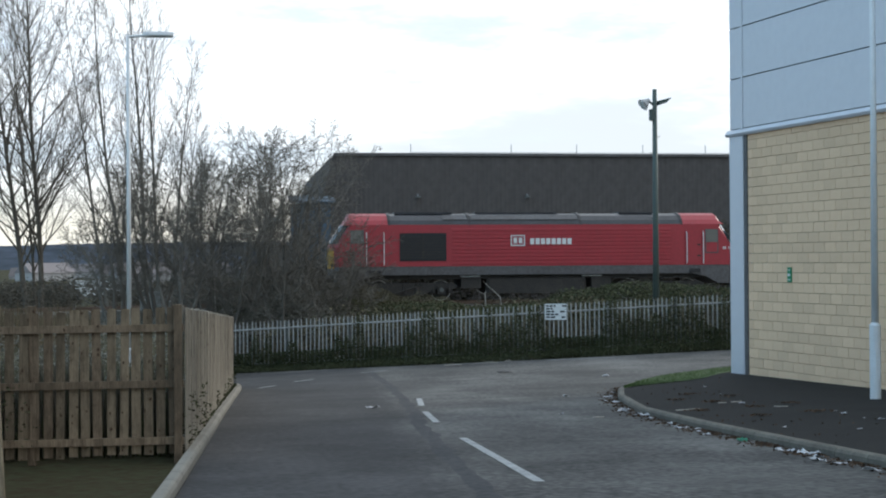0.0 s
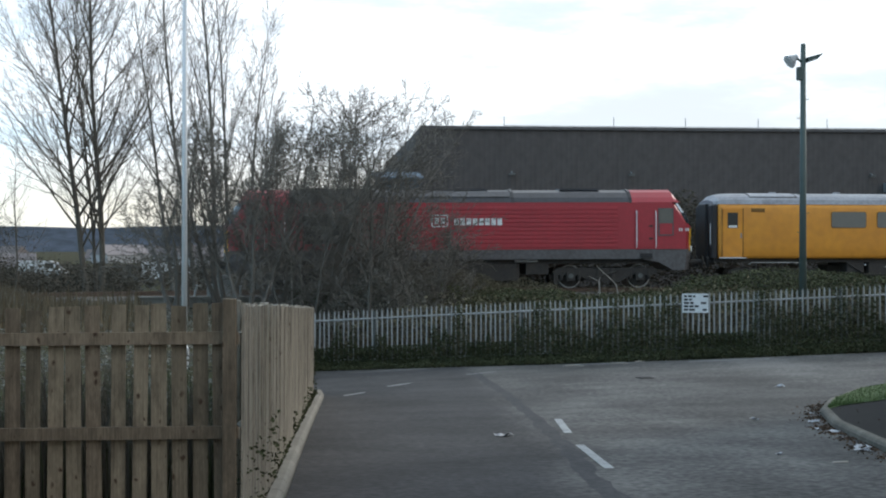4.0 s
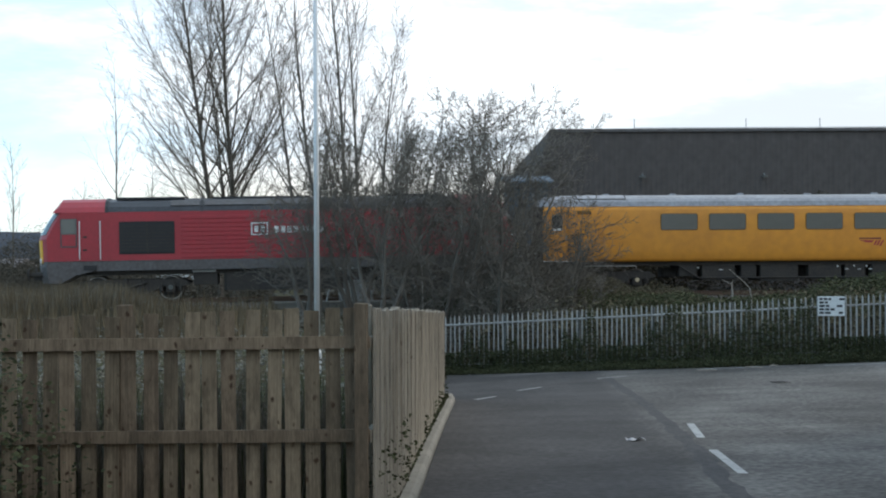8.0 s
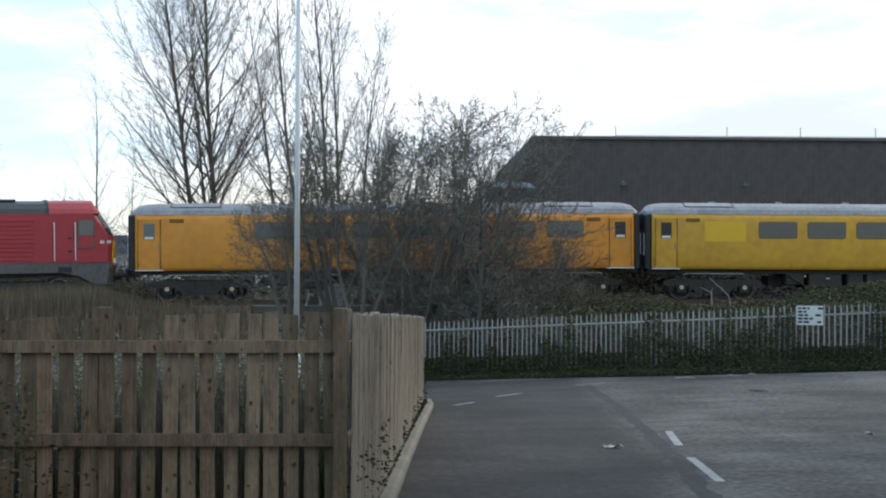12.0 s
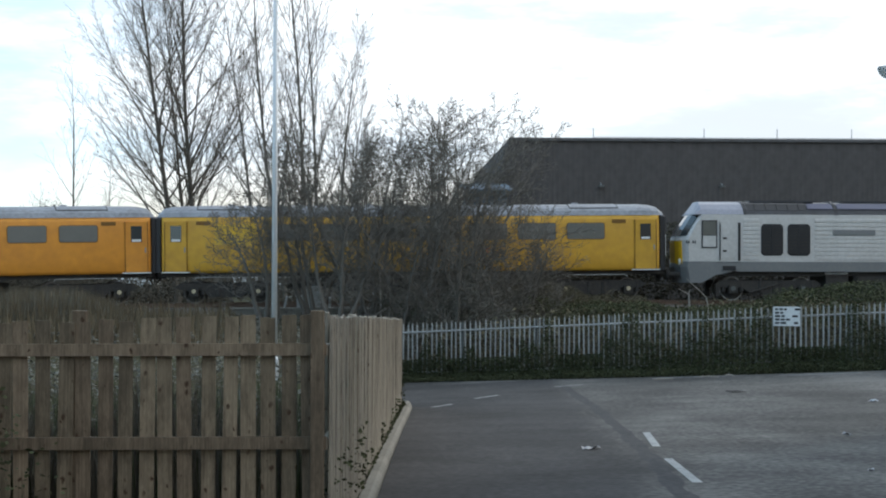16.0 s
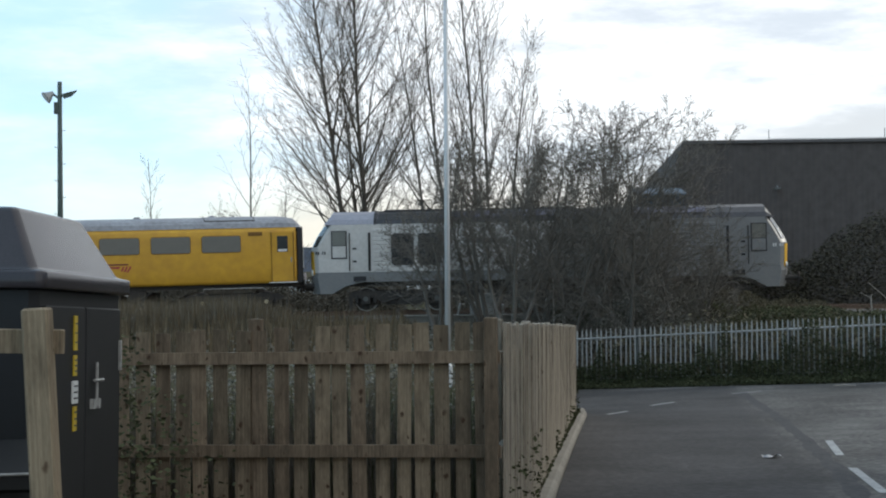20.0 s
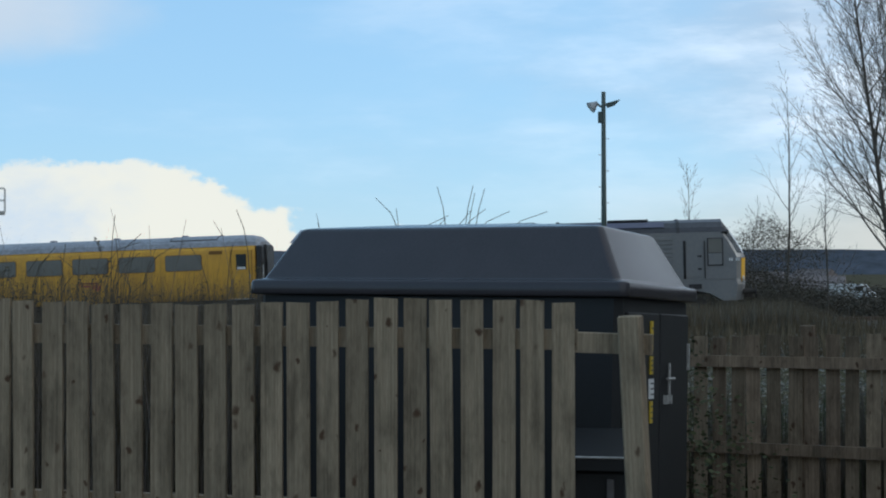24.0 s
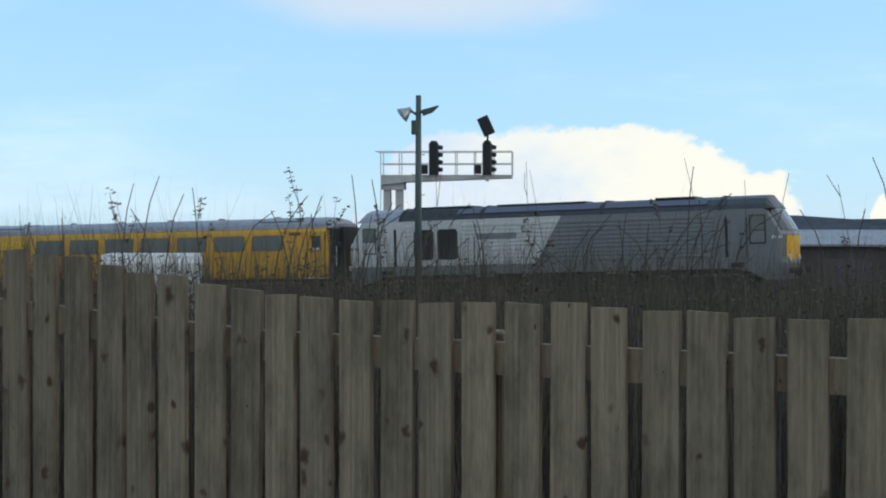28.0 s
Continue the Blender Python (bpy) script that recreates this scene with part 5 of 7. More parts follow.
# ---- growth ----
def leaves(name, label, n, place, size, material, seed, flat=0.3, category="plants"):
    """Many small leaves; place(rnd) gives a point."""
    rnd = random.Random(seed)
    g = Geo()
    v, f = g.v, g.f
    for _ in range(n):
        p = place(rnd)
        if p is None:
            continue
        s = size * rnd.uniform(0.5, 1.4)
        a, b = rnd.uniform(0, 6.283), rnd.uniform(-1.2, 1.2)
        u = (math.cos(a) * s, math.sin(a) * s, rnd.uniform(-flat, flat) * s)
        w = (-math.sin(a) * s * math.sin(b) * 0.6, math.cos(a) * s * math.sin(b) * 0.6, s * 0.6 * math.cos(b))
        k = len(v)
        v += [(p[0] - u[0], p[1] - u[1], p[2] - u[2]), (p[0] - w[0], p[1] - w[1], p[2] - w[2]), (p[0] + u[0], p[1] + u[1], p[2] + u[2]), (p[0] + w[0], p[1] + w[1], p[2] + w[2])]
        f.append((k, k + 1, k + 2, k + 3))
    return solo(name, g, material, label, category, kind="stuff")


def ivy_spot(r):
    x = r.uniform(-1.0, 24)
    y = pal_y(x)
    n = noise.noise((x * 0.5, 3.1, 0)) + 0.6 * noise.noise((x * 1.9, 8.1, 0))
    n += 0.16 * smooth01((x - 7) / 5)
    n += 0.55 * noise.noise((x * 4.3, 1.7, 0))
    top = 0.70 + 2.2 * max(0.0, n + 0.04)
    z = r.random() ** 1.25 * min(top, 1.98)
    return x, y - 0.05 - r.random() * 0.34 * (1 - z / 2.2), road_z(x, y) + z


def verge_spot(r):
    x = r.uniform(-1.0, 24)
    h = 0.30 + 0.035 * max(0, x - 2) + 0.28 * noise.noise((x * 0.9, 5.1, 0)) + 0.12 * noise.noise((x * 4.1, 2.1, 0))
    u = r.random()
    y = pal_y(x) - 0.08 - 0.75 * u * u
    return x, y, road_z(x, y) + 0.05 + r.random() * max(0.08, h) * (1 - 0.75 * u)


leaves("verge_weeds", "brown and olive weeds along the foot of the palisade", 42000, verge_spot, 0.022, M_bramble, 83)
leaves("ivy", "dark green ivy and bramble over the palisade", 78000, ivy_spot, 0.027, M_leaf, 21)


def behind_spot(r):
    x = r.uniform(-1.5, 34)
    y = pal_y(x) + 0.12 + r.random() * 0.7
    return x, y, road_z(x, y) + r.random() * (1.35 + 0.35 * noise.noise((x * 0.6, 1.5, 0)))


leaves("undergrowth", "dark tangle of stems close behind the palisade", 22000, behind_spot, 0.05, M_darktwig, 26)


def bank_spot(r):
    x = r.uniform(0.9, 34)
    y0 = pal_y(x) + 0.15
    y = y0 + r.random() ** 1.3 * (56.2 - y0)
    n = noise.noise((x * 0.3, y * 0.3, 5)) + 0.4 * noise.noise((x * 1.3, y * 1.3, 9))
    near = 1 - min(1, (y - y0) / 4.0)
    h = 0.95 + 0.6 * n + 1.0 * near
    if y > 52.5:
        h *= 0.5
    return x, y, land_z(x, y) + r.random() ** 0.7 * max(0.1, h)


leaves("bramble_bank", "tangled brown and green brambles on the railway bank", 70000, bank_spot, 0.055, M_scrub, 22)


def apron_spot(r):
    x, y = r.uniform(2.5, 9.5), r.uniform(53.0, 56.6)
    n = noise.noise((x * 0.5, y * 0.3, 21)) + 0.5 * noise.noise((x * 1.6, y * 1.2, 23))
    top = 1.15 - 0.16 * (x - 3.5) + 0.45 * n
    return x, y, land_z(x, y) + r.random() ** 0.7 * max(0.12, top + 0.3)


leaves("bramble_bank", "brown bramble spreading from the thicket along the line", 42000, apron_spot, 0.022, M_scrub, 29)


def crest_spot(r):
    x, y = r.uniform(-0.5, 36), r.gauss(53.9, 1.3)
    if y > 56.6 or y < 50:
        return None
    n = noise.noise((x * 0.22, 4.4, 5)) + 0.5 * noise.noise((x * 0.9, y * 0.7, 9))
    bare = smooth01((x - 8.5) / 1.5) * (1 - smooth01((x - 12.5) / 1.5))
    top = 0.74 + 0.42 * n - 0.4 * bare + 0.35 * smooth01((x - 13.0) / 4) - 0.35 * smooth01((y - 54.5) / 2)
    z = land_z(x, y)
    return x, y, z + r.random() ** 0.7 * max(0.15, top - z)


leaves("bramble_bank", "olive bramble and grass along the crest of the bank", 80000, crest_spot, 0.04, M_bramble, 24)


def beyond_spot(r):
    x, y = r.uniform(-12, 38), r.uniform(66, 70)
    return x, y, land_z(x, y) + r.random() ** 0.8 * (1.5 + 0.6 * noise.noise((x * 0.35, y * 0.2, 15)))


leaves("bramble_bank", "dark scrub on the far side of the railway", 26000, beyond_spot, 0.05, M_darktwig, 27)


def hedge_spot(r):
    x, y = r.uniform(4, 40), r.uniform(64.8, 69)
    n = noise.noise((x * 0.28, 3.3, 15)) + 0.5 * noise.noise((x * 1.0, y * 0.8, 19))
    top = 1.6 + 2.3 * smooth01((x - 9) / 6) + 1.0 * n
    return x, y, land_z(x, y) + r.random() ** 0.75 * max(0.3, top)


leaves("hedge", "dark brown overgrown hedge between the railway and the hall", 72000, hedge_spot, 0.062, M_hedge, 28)


def field_spot(r):
    a = r.uniform(-62, -1) if r.random() < 0.75 else r.uniform(-22, -1)
    d = r.uniform(21, 57)
    x, y = d * math.sin(radians(a)), d * math.cos(radians(a))
    if x > -0.5 - 0.01 * y and y < 36:
        return None
    n = noise.noise((x * 0.25, y * 0.25, 2)) + 0.5 * noise.noise((x * 1.1, y * 1.1, 4))
    return x, y, land_z(x, y) + r.random() ** 0.8 * max(0.08, 0.42 + 0.45 * n)


leaves("weeds", "rough dead weeds and scrub on the waste ground", 56000, field_spot, 0.031, M_thicket, 23)


def stalks(name, label, n, spot, hmin, hmax, material, seed, wid=0.012, lean=0.25, category="grass"):
    rnd = random.Random(seed)
    g = Geo()
    for _ in range(n):
        x, y = spot(rnd)
        z = land_z(x, y) - 0.03
        h = rnd.uniform(hmin, hmax)
        a, b = rnd.uniform(0, 6.283), rnd.uniform(0, lean) * h
        k = rnd.uniform(0.7, 1.3) * wid
        dx, dy = math.cos(a) * b, math.sin(a) * b
        c, s = math.cos(a + 1.57) * k, math.sin(a + 1.57) * k
        g.add([(x - c, y - s, z), (x + c, y + s, z), (x + dx * 0.4 + c * 0.7, y + dy * 0.4 + s * 0.7, z + h * 0.6), (x + dx * 0.4 - c * 0.7, y + dy * 0.4 - s * 0.7, z + h * 0.6), (x + dx, y + dy, z + h)], [(0, 1, 2, 3), (3, 2, 4)])
    return solo(name, g, material, label, category, kind="stuff")


def polar(r, a0, a1, d0, d1):
    a, d = radians(r.uniform(a0, a1)), math.sqrt(r.uniform(d0 * d0, d1 * d1))
    return d * math.sin(a), d * math.cos(a)


stalks("tall_grass", "rough dead grass on the crest of the bank", 6000, lambda r: (r.uniform(-1, 34), r.uniform(47.5, 54.5)), 0.5, 1.25, M_straw, 25, 0.012, 0.35)
stalks("tall_grass", "tall dry grass along the railway", 8000, lambda r: polar(r, -34, -6.0, 38, 54), 0.4, 1.1, M_straw, 31, 0.02)
stalks("tall_grass", "tall dry grass and stems beyond the yard fence", 7000, lambda r: polar(r, -64, -24, 16, 54), 0.6, 1.5, M_straw, 32, 0.016)


def stem_screen(name, label, n, spot, top, material, seed, wid, lean=0.16):
    """Thin stems from the ground to a height given for each place."""
    rnd = random.Random(seed)
    g = Geo()
    for _ in range(n):
        x, y = spot(rnd)
        z = land_z(x, y) - 0.03
        h = top(rnd, x, y) - z
        a, b = rnd.uniform(0, 6.283), rnd.gauss(0, lean) * h
        k = rnd.uniform(0.6, 1.3) * wid
        dx, dy = math.cos(a) * b, math.sin(a) * b
        turn = rnd.uniform(0, 3.14)
        c, s = math.cos(turn) * k, math.sin(turn) * k
        g.add([(x - c, y - s, z), (x + c, y + s, z), (x + dx * 0.35 + c * 0.8, y + dy * 0.35 + s * 0.8, z + h * 0.62), (x + dx * 0.35 - c * 0.8, y + dy * 0.35 - s * 0.8, z + h * 0.62), (x + dx, y + dy, z + h)], [(0, 1, 2, 3), (3, 2, 4)])
    return solo(name, g, material, label, "weeds", kind="stuff")


def brush_top(r, x, y):
    a = math.degrees(math.atan2(x, y))
    lump = noise.noise((x * 0.35, y * 0.35, 12)) + 0.5 * noise.noise((x * 1.2, y * 1.2, 14))
    return 0.30 + 0.85 * smooth01((-a - 8.5) / 4.0) - 0.45 * smooth01((-a - 17.0) / 4.0) + 0.30 * lump - r.random() * 0.55


stem_screen("lineside_brush", "tall dead weeds and brown stems beside the railway", 14000, lambda r: polar(r, -27, -5.5, 46.5, 54.5), brush_top, M_straw, 40, 0.011, 0.12)
stem_screen("lineside_brush", "dull grey-green stems beside the railway", 8000, lambda r: polar(r, -27, -4.5, 47, 55), lambda r, x, y: brush_top(r, x, y) - 0.15, M_thicket, 44, 0.011, 0.15)


def stem_height(r, x, y):
    q = math.hypot(x, y)
    lump = noise.noise((x * 0.9, y * 0.9, 3)) + 0.5 * noise.noise((x * 2.7, y * 2.7, 6))
    return 1.93 + (0.20 * lump - 0.02 + min(0.34, r.expovariate(1 / 0.065)) + 0.08 * smooth01((math.degrees(math.atan2(-x, y)) - 32) / 5)) * q / 10.5


def veil_leaf(r):
    x, y = polar(r, -64, -28.0, 9.2, 12.5)
    lump = noise.noise((x * 0.9, y * 0.9, 3)) + 0.5 * noise.noise((x * 2.7, y * 2.7, 6))
    return x, y, 1.90 + 0.20 * lump - r.random() * 0.3


stem_screen("fence_growth", "dense brown stems and shoots close behind the yard fence", 5600, lambda r: polar(r, -64, -28.0, 9.2, 13), stem_height, M_darktwig, 35, 0.0042)
stem_screen("fence_growth", "pale dead grass stems close behind the yard fence", 2600, lambda r: polar(r, -64, -28.0, 9.2, 13), stem_height, M_straw, 36, 0.0035)
leaves("fence_growth", "shrivelled brown leaves on the stems behind the yard fence", 6000, veil_leaf, 0.010, M_darktwig, 37, category="weeds")
stalks("fence_growth", "brown stems and bramble shoots close behind the yard fence", 5200, lambda r: polar(r, -62, -28.5, 9.0, 14), 1.7, 2.5, M_twig, 33, 0.005, 0.18)
stalks("yard_grass", "dull green grass in the fenced yard", 4000, lambda r: polar(r, -34, -3, 13.5, 24), 0.3, 0.8, M_leaf, 34, 0.008)
stem_screen("yard_growth", "dark dead stems standing thick behind the brown fence", 5200, lambda r: polar(r, -33, -2.6, 12.6, 14.5), lambda r, x, y: 0.75 + 0.35 * noise.noise((x * 1.3, y, 2)) + r.uniform(-0.5, 0.25), M_darktwig, 38, 0.008)
stem_screen("yard_growth", "dull green stems standing thick behind the brown fence", 3000, lambda r: polar(r, -33, -2.6, 12.5, 14), lambda r, x, y: 0.35 + 0.35 * noise.noise((x * 1.3, y, 2)) + r.uniform(-0.4, 0.25), M_leaf, 39, 0.007)


# ---- bare trees ----
class Habit:
    """How a kind of tree branches, level by level from the stem: shoots, where they begin, their angle, length, climb and crookedness."""

    def __init__(self, kids, start, angle, ratio, climb, crook, pieces, taper=0.62):
        self.kids, self.start, self.angle, self.ratio = kids, start, angle, ratio
        self.climb, self.crook, self.pieces, self.taper = climb, crook, pieces, taper


POPLAR = Habit((40, 11, 5, 2), (0.09, 0.10, 0.12, 0.2), ((0.42, 0.85), (0.28, 0.55), (0.3, 0.6), (0.3, 0.6)), ((0.26, 0.44), (0.28, 0.52), (0.30, 0.55), (0.4, 0.7)), (0.002, 0.05, 0.03, 0.01, 0.0), (0.018, 0.05, 0.07, 0.09, 0.12), (14, 7, 4, 3, 1))
UPRIGHT = Habit((18, 9, 6, 2), (0.14, 0.10, 0.12, 0.2), ((0.28, 0.58), (0.28, 0.55), (0.3, 0.65), (0.3, 0.6)), ((0.28, 0.48), (0.28, 0.54), (0.30, 0.55), (0.4, 0.7)), (0.01, 0.035, 0.02, 0.01, 0.0), (0.03, 0.06, 0.08, 0.1, 0.12), (11, 6, 4, 3, 1))
THORN = Habit((13, 9, 5, 2), (0.16, 0.10, 0.10, 0.15), ((0.45, 1.0), (0.45, 1.0), (0.45, 1.0), (0.4, 0.9)), ((0.34, 0.60), (0.32, 0.60), (0.34, 0.62), (0.4, 0.8)), (0.02, 0.03, 0.01, 0.0, 0.0), (0.08, 0.14, 0.16, 0.17, 0.2), (9, 6, 4, 3, 1))
SLIM = Habit((20, 6, 1), (0.14, 0.15, 0.2), ((0.45, 0.85), (0.4, 0.8), (0.4, 0.9)), ((0.20, 0.36), (0.3, 0.5), (0.35, 0.6)), (0.01, 0.08, 0.04, 0.0), (0.03, 0.08, 0.12, 0.15), (10, 5, 3, 2))


def grow(rnd, p, d, r, ln, level, habit, out, fine):
    """One branch and, along it, its side shoots; each piece is (from, to, thick, thin)."""
    n = habit.pieces[level]
    q, dd = Vector(p), Vector(d).normalized()
    pts = [(q.copy(), r)]
    w, up = habit.crook[level], habit.climb[level]
    end = max(fine * 0.55, r * 0.10)
    for i in range(n):
        dd = (dd + Vector((rnd.gauss(0, w), rnd.gauss(0, w), rnd.gauss(0, w * 0.6) + up))).normalized()
        q2 = q + dd * ln / n
        r2 = r + (end - r) * ((i + 1) / n) ** 0.8
        out.append((q.x, q.y, q.z, q2.x, q2.y, q2.z, pts[-1][1], r2))
        q = q2
        pts.append((q.copy(), r2))
    if level >= len(habit.kids):
        return
    kids = habit.kids[level]
    if level:
        kids = max(1, round(kids * rnd.uniform(0.7, 1.25)))
    turn = rnd.uniform(0, 6.28)
    s0 = habit.start[level]
    for k in range(kids):
        t = s0 + (0.985 - s0) * (k + rnd.random()) / kids
        i = min(int(t * n), n - 1)
        base = pts[i][0].lerp(pts[i + 1][0], t * n - i)
        axis = (pts[i + 1][0] - pts[i][0]).normalized()
        ref = axis.cross(Vector((0.31, 0.95, 0.05))).normalized()
        turn += 2.4 + rnd.gauss(0, 0.5)
        side = ref * math.cos(turn) + axis.cross(ref) * math.sin(turn)
        ang = rnd.uniform(*habit.angle[level]) * (1.25 - 0.55 * t)
        shoot = ln * rnd.uniform(*habit.ratio[level]) * (1.15 - 0.80 * t if level == 0 else 1.1 - 0.6 * t)
        rr = max(fine, min(pts[i][1] * 0.55, shoot * 0.0082))
        grow(rnd, base, axis * math.cos(ang) + side * math.sin(ang), rr, shoot, level + 1, habit, out, fine)


def limbs(pieces, sides):
    """Tapered tubes, one for each piece."""
    g = Geo()
    if not pieces:
        return g
    a = np.array([p[:8] for p in pieces], dtype=float)
    p0, p1, r0, r1 = a[:, :3], a[:, 3:6], a[:, 6], a[:, 7]
    d = p1 - p0
    d /= np.maximum(np.linalg.norm(d, axis=1), 1e-6)[:, None]
    ref = np.where(np.abs(d[:, 2:3]) < 0.95, np.array([[0.3, 0.2, 1.0]]), np.array([[1.0, 0.0, 0.0]]))
    s = np.cross(d, ref)
    s /= np.linalg.norm(s, axis=1)[:, None]
    u = np.cross(s, d)
    ring = [s * math.cos(2 * math.pi * j / sides) + u * math.sin(2 * math.pi * j / sides) for j in range(sides)]
    v = np.stack([p0 + w * r0[:, None] for w in ring] + [p1 + w * r1[:, None] for w in ring], axis=1)
    g.v = v.reshape(-1, 3).tolist()
    k = (np.arange(len(a)) * 2 * sides)[:, None]
    quads = np.stack([k + np.array([[j, (j + 1) % sides, sides + (j + 1) % sides, sides + j]]) for j in range(sides)], axis=1)
    g.f = quads.reshape(-1, 4).tolist()
    return g


def tree(name, label, x, y, stems, habit, fine, seed, bark=None, twig=None, category="tree"):
    rnd = random.Random(seed)
    root = thing(name, label, category, pose(x, y, land_z(x, y) - 0.05))
    out = []
    for dx, dy, lean, az, height, r in stems:
        d = Vector((math.sin(lean) * math.cos(az), math.sin(lean) * math.sin(az), math.cos(lean)))
        grow(rnd, (dx, dy, 0), d, r, height, 0, habit, out, fine)
    part("trunk", limbs([p for p in out if p[6] > 0.03], 7), bark or M_bark, root, smooth=True)
    part("crown", limbs([p for p in out if p[6] <= 0.03], 3), twig or M_twig, root)
    return root


# the tall trees behind the line
tree("bare_tree", "tall bare poplar with steep branches and fine twigs behind the railway", -9.95, 74, [(-0.35, 0, 0.12, 3.2, 20.5, 0.16), (0.35, 0.2, 0.004, 0.3, 21.5, 0.16), (0.05, 0.5, 0.05, 2.6, 19.0, 0.09)], POPLAR, 0.0068, 41, M_bark)
tree("bare_tree", "tall bare tree with many upright stems behind the railway", -4.6, 73, [(-1.5, 0, 0.16, 3.1, 15.5, 0.11), (-0.5, 0.2, 0.07, 2.8, 18, 0.13), (0.35, 0, 0.02, 0.4, 18.5, 0.14), (1.0, 0.1, 0.04, 0.1, 16.2, 0.12), (1.7, 0, 0.07, 0.0, 12.6, 0.12), (2.4, 0.4, 0.09, 0.0, 9.6, 0.11), (3.1, 0.1, 0.10, 0.1, 7.6, 0.10)], UPRIGHT, 0.0066, 42, M_bark_pale)
tree("sapling", "slender bare sapling behind the railway", -17.5, 83, [(0, 0, 0.012, 0, 12.6, 0.10)], SLIM, 0.009, 43)
tree("sapling", "slender bare sapling behind the railway", -22.8, 83, [(0, 0, 0.02, 0, 8.6, 0.075)], SLIM, 0.0085, 44)
tree("sapling", "slender bare sapling behind the railway", -20.3, 86, [(0, 0, 0.04, 0, 6.6, 0.06)], SLIM, 0.0085, 45)
tree("sapling", "slender bare sapling beside the tall poplar", -14.3, 78, [(0, 0, 0.03, 0, 7.6, 0.07)], SLIM, 0.0085, 46)
# thicket between palisade and line
for k, (x, y, hgt, seed) in enumerate([(-2.7, 52.5, 6.2, 51), (-0.9, 53.2, 7.2, 52), (1.0, 52.0, 8.0, 53), (2.5, 52.8, 7.6, 54), (2.2, 50.6, 5.0, 55), (-1.7, 50.2, 4.7, 56), (3.6, 51.8, 5.3, 57), (-4.2, 52.2, 4.4, 58), (0.2, 51.0, 5.8, 59), (1.8, 53.6, 7.9, 60), (4.4, 52.4, 3.7, 63)]):
    st = [(0.22 * math.cos(a), 0.22 * math.sin(a), 0.16 + 0.10 * (a % 3), a, hgt, 0.10) for a in ((0.4, 1.9, 3.3, 4.9) if hgt > 6 else (0.4, 2.6, 4.7))]
    tree("bush_tree", "bare twiggy hawthorn in the thicket before the railway", x, y, st, THORN, 0.0080, seed, M_thorn, M_thorn, category="bush")


def thicket_spot(r):
    x = r.gauss(1.5, 1.8)
    y = r.uniform(49.5, 54)
    h = max(0.3, 1.5 + 1.4 * smooth01((x - 0.3) / 1.3) - 0.15 * (x - 1.5) ** 2 + 0.7 * noise.noise((x, y, 1)))
    return x, y, land_z(x, y) + r.random() ** 0.8 * h


leaves("undergrowth", "dark dense bramble undergrowth in the thicket", 56000, thicket_spot, 0.028, M_thicket, 61)


def shrub_spot(r):
    c, h = (-19.6, 3.2) if r.random() < 0.45 else (-16.0, 4.8)
    x, y = r.gauss(c, 1.5), r.gauss(72, 1.4)
    return x, y, land_z(x, y) + r.random() ** 0.8 * max(0.4, h - 0.55 * abs(x - c) + 0.8 * noise.noise((x, y, 31)))


leaves("dark_shrub", "dark dense twiggy shrub beyond the line", 44000, shrub_spot, 0.033, M_darktwig, 62, category="bush")
# stems that stand up over the yard fence
SEEDED = Habit((9,), (0.45,), ((0.3, 0.6),), ((0.10, 0.2),), (-0.004, -0.01), (0.06, 0.1), (6, 3))
PLAIN = Habit((2,), (0.5,), ((0.3, 0.6),), ((0.10, 0.2),), (-0.004, -0.01), (0.06, 0.1), (6, 3))


def weed(x, y, top, seed, bushy):
    rnd = random.Random(seed)
    z = land_z(x, y) - 0.02
    h = top - z
    root = thing("weed_stem", "dry branching weed stem standing above the fence", "weed", pose(x, y, z), group="weed stems")
    out = []
    lean = (rnd.uniform(-0.14, 0.14), rnd.uniform(-0.1, 0.1), 1)
    grow(rnd, (0, 0, 0), lean, 0.007, h, 0, SEEDED if bushy else PLAIN, out, 0.0028)
    part("stem", limbs(out, 4), M_twig, root)
    if bushy:
        g = Geo()
        for piece in out:
            b = piece[3:6]
            if b[2] > h * 0.6:
                for _ in range(6):
                    s = rnd.uniform(0.006, 0.014)
                    p = [b[k] + rnd.uniform(-0.02, 0.02) for k in range(3)]
                    g.add([(p[0] - s, p[1], p[2]), (p[0], p[1] - s, p[2] + s * 0.6), (p[0] + s, p[1], p[2]), (p[0], p[1] + s, p[2] + s)], [(0, 1, 2, 3)])
        tagged(part("seed_head", g, M_scrub, root), kind="stuff")


def canes(az, dd, n, top, spread, seed, droop=0.35):
    """A clump of bent canes; each is a stem of its own."""
    rnd = random.Random(seed)
    x, y = dd * math.sin(radians(az)), dd * math.cos(radians(az))
    z = land_z(x, y) - 0.02
    root = thing("bramble_clump", "clump of bent dark canes standing behind the fence", "weed", pose(x, y, z), group="bramble clumps")
    for k in range(round(n * 1.5)):
        h = top * rnd.uniform(0.84, 1.0) - z
        px, py = rnd.uniform(-spread, spread) * 0.5, rnd.uniform(-0.15, 0.15)
        a = rnd.gauss(0.3, 0.7)
        b = rnd.uniform(0.05, droop) * rnd.choice((1, 1, 1, -0.7))
        pts = []
        for j in range(10):
            t = (j / 9) ** 0.5
            bend = 0.25 * b * t + 1.0 * b * t ** 11
            pts.append((px * (0.5 + t) + math.cos(a) * bend, py + math.sin(a) * bend * 0.5, h * (t - 0.17 * abs(b) * t ** 12)))
        part("cane", Geo().tube(pts, [0.0065 - 0.0042 * j / 9 for j in range(10)], 5), M_darktwig, root)


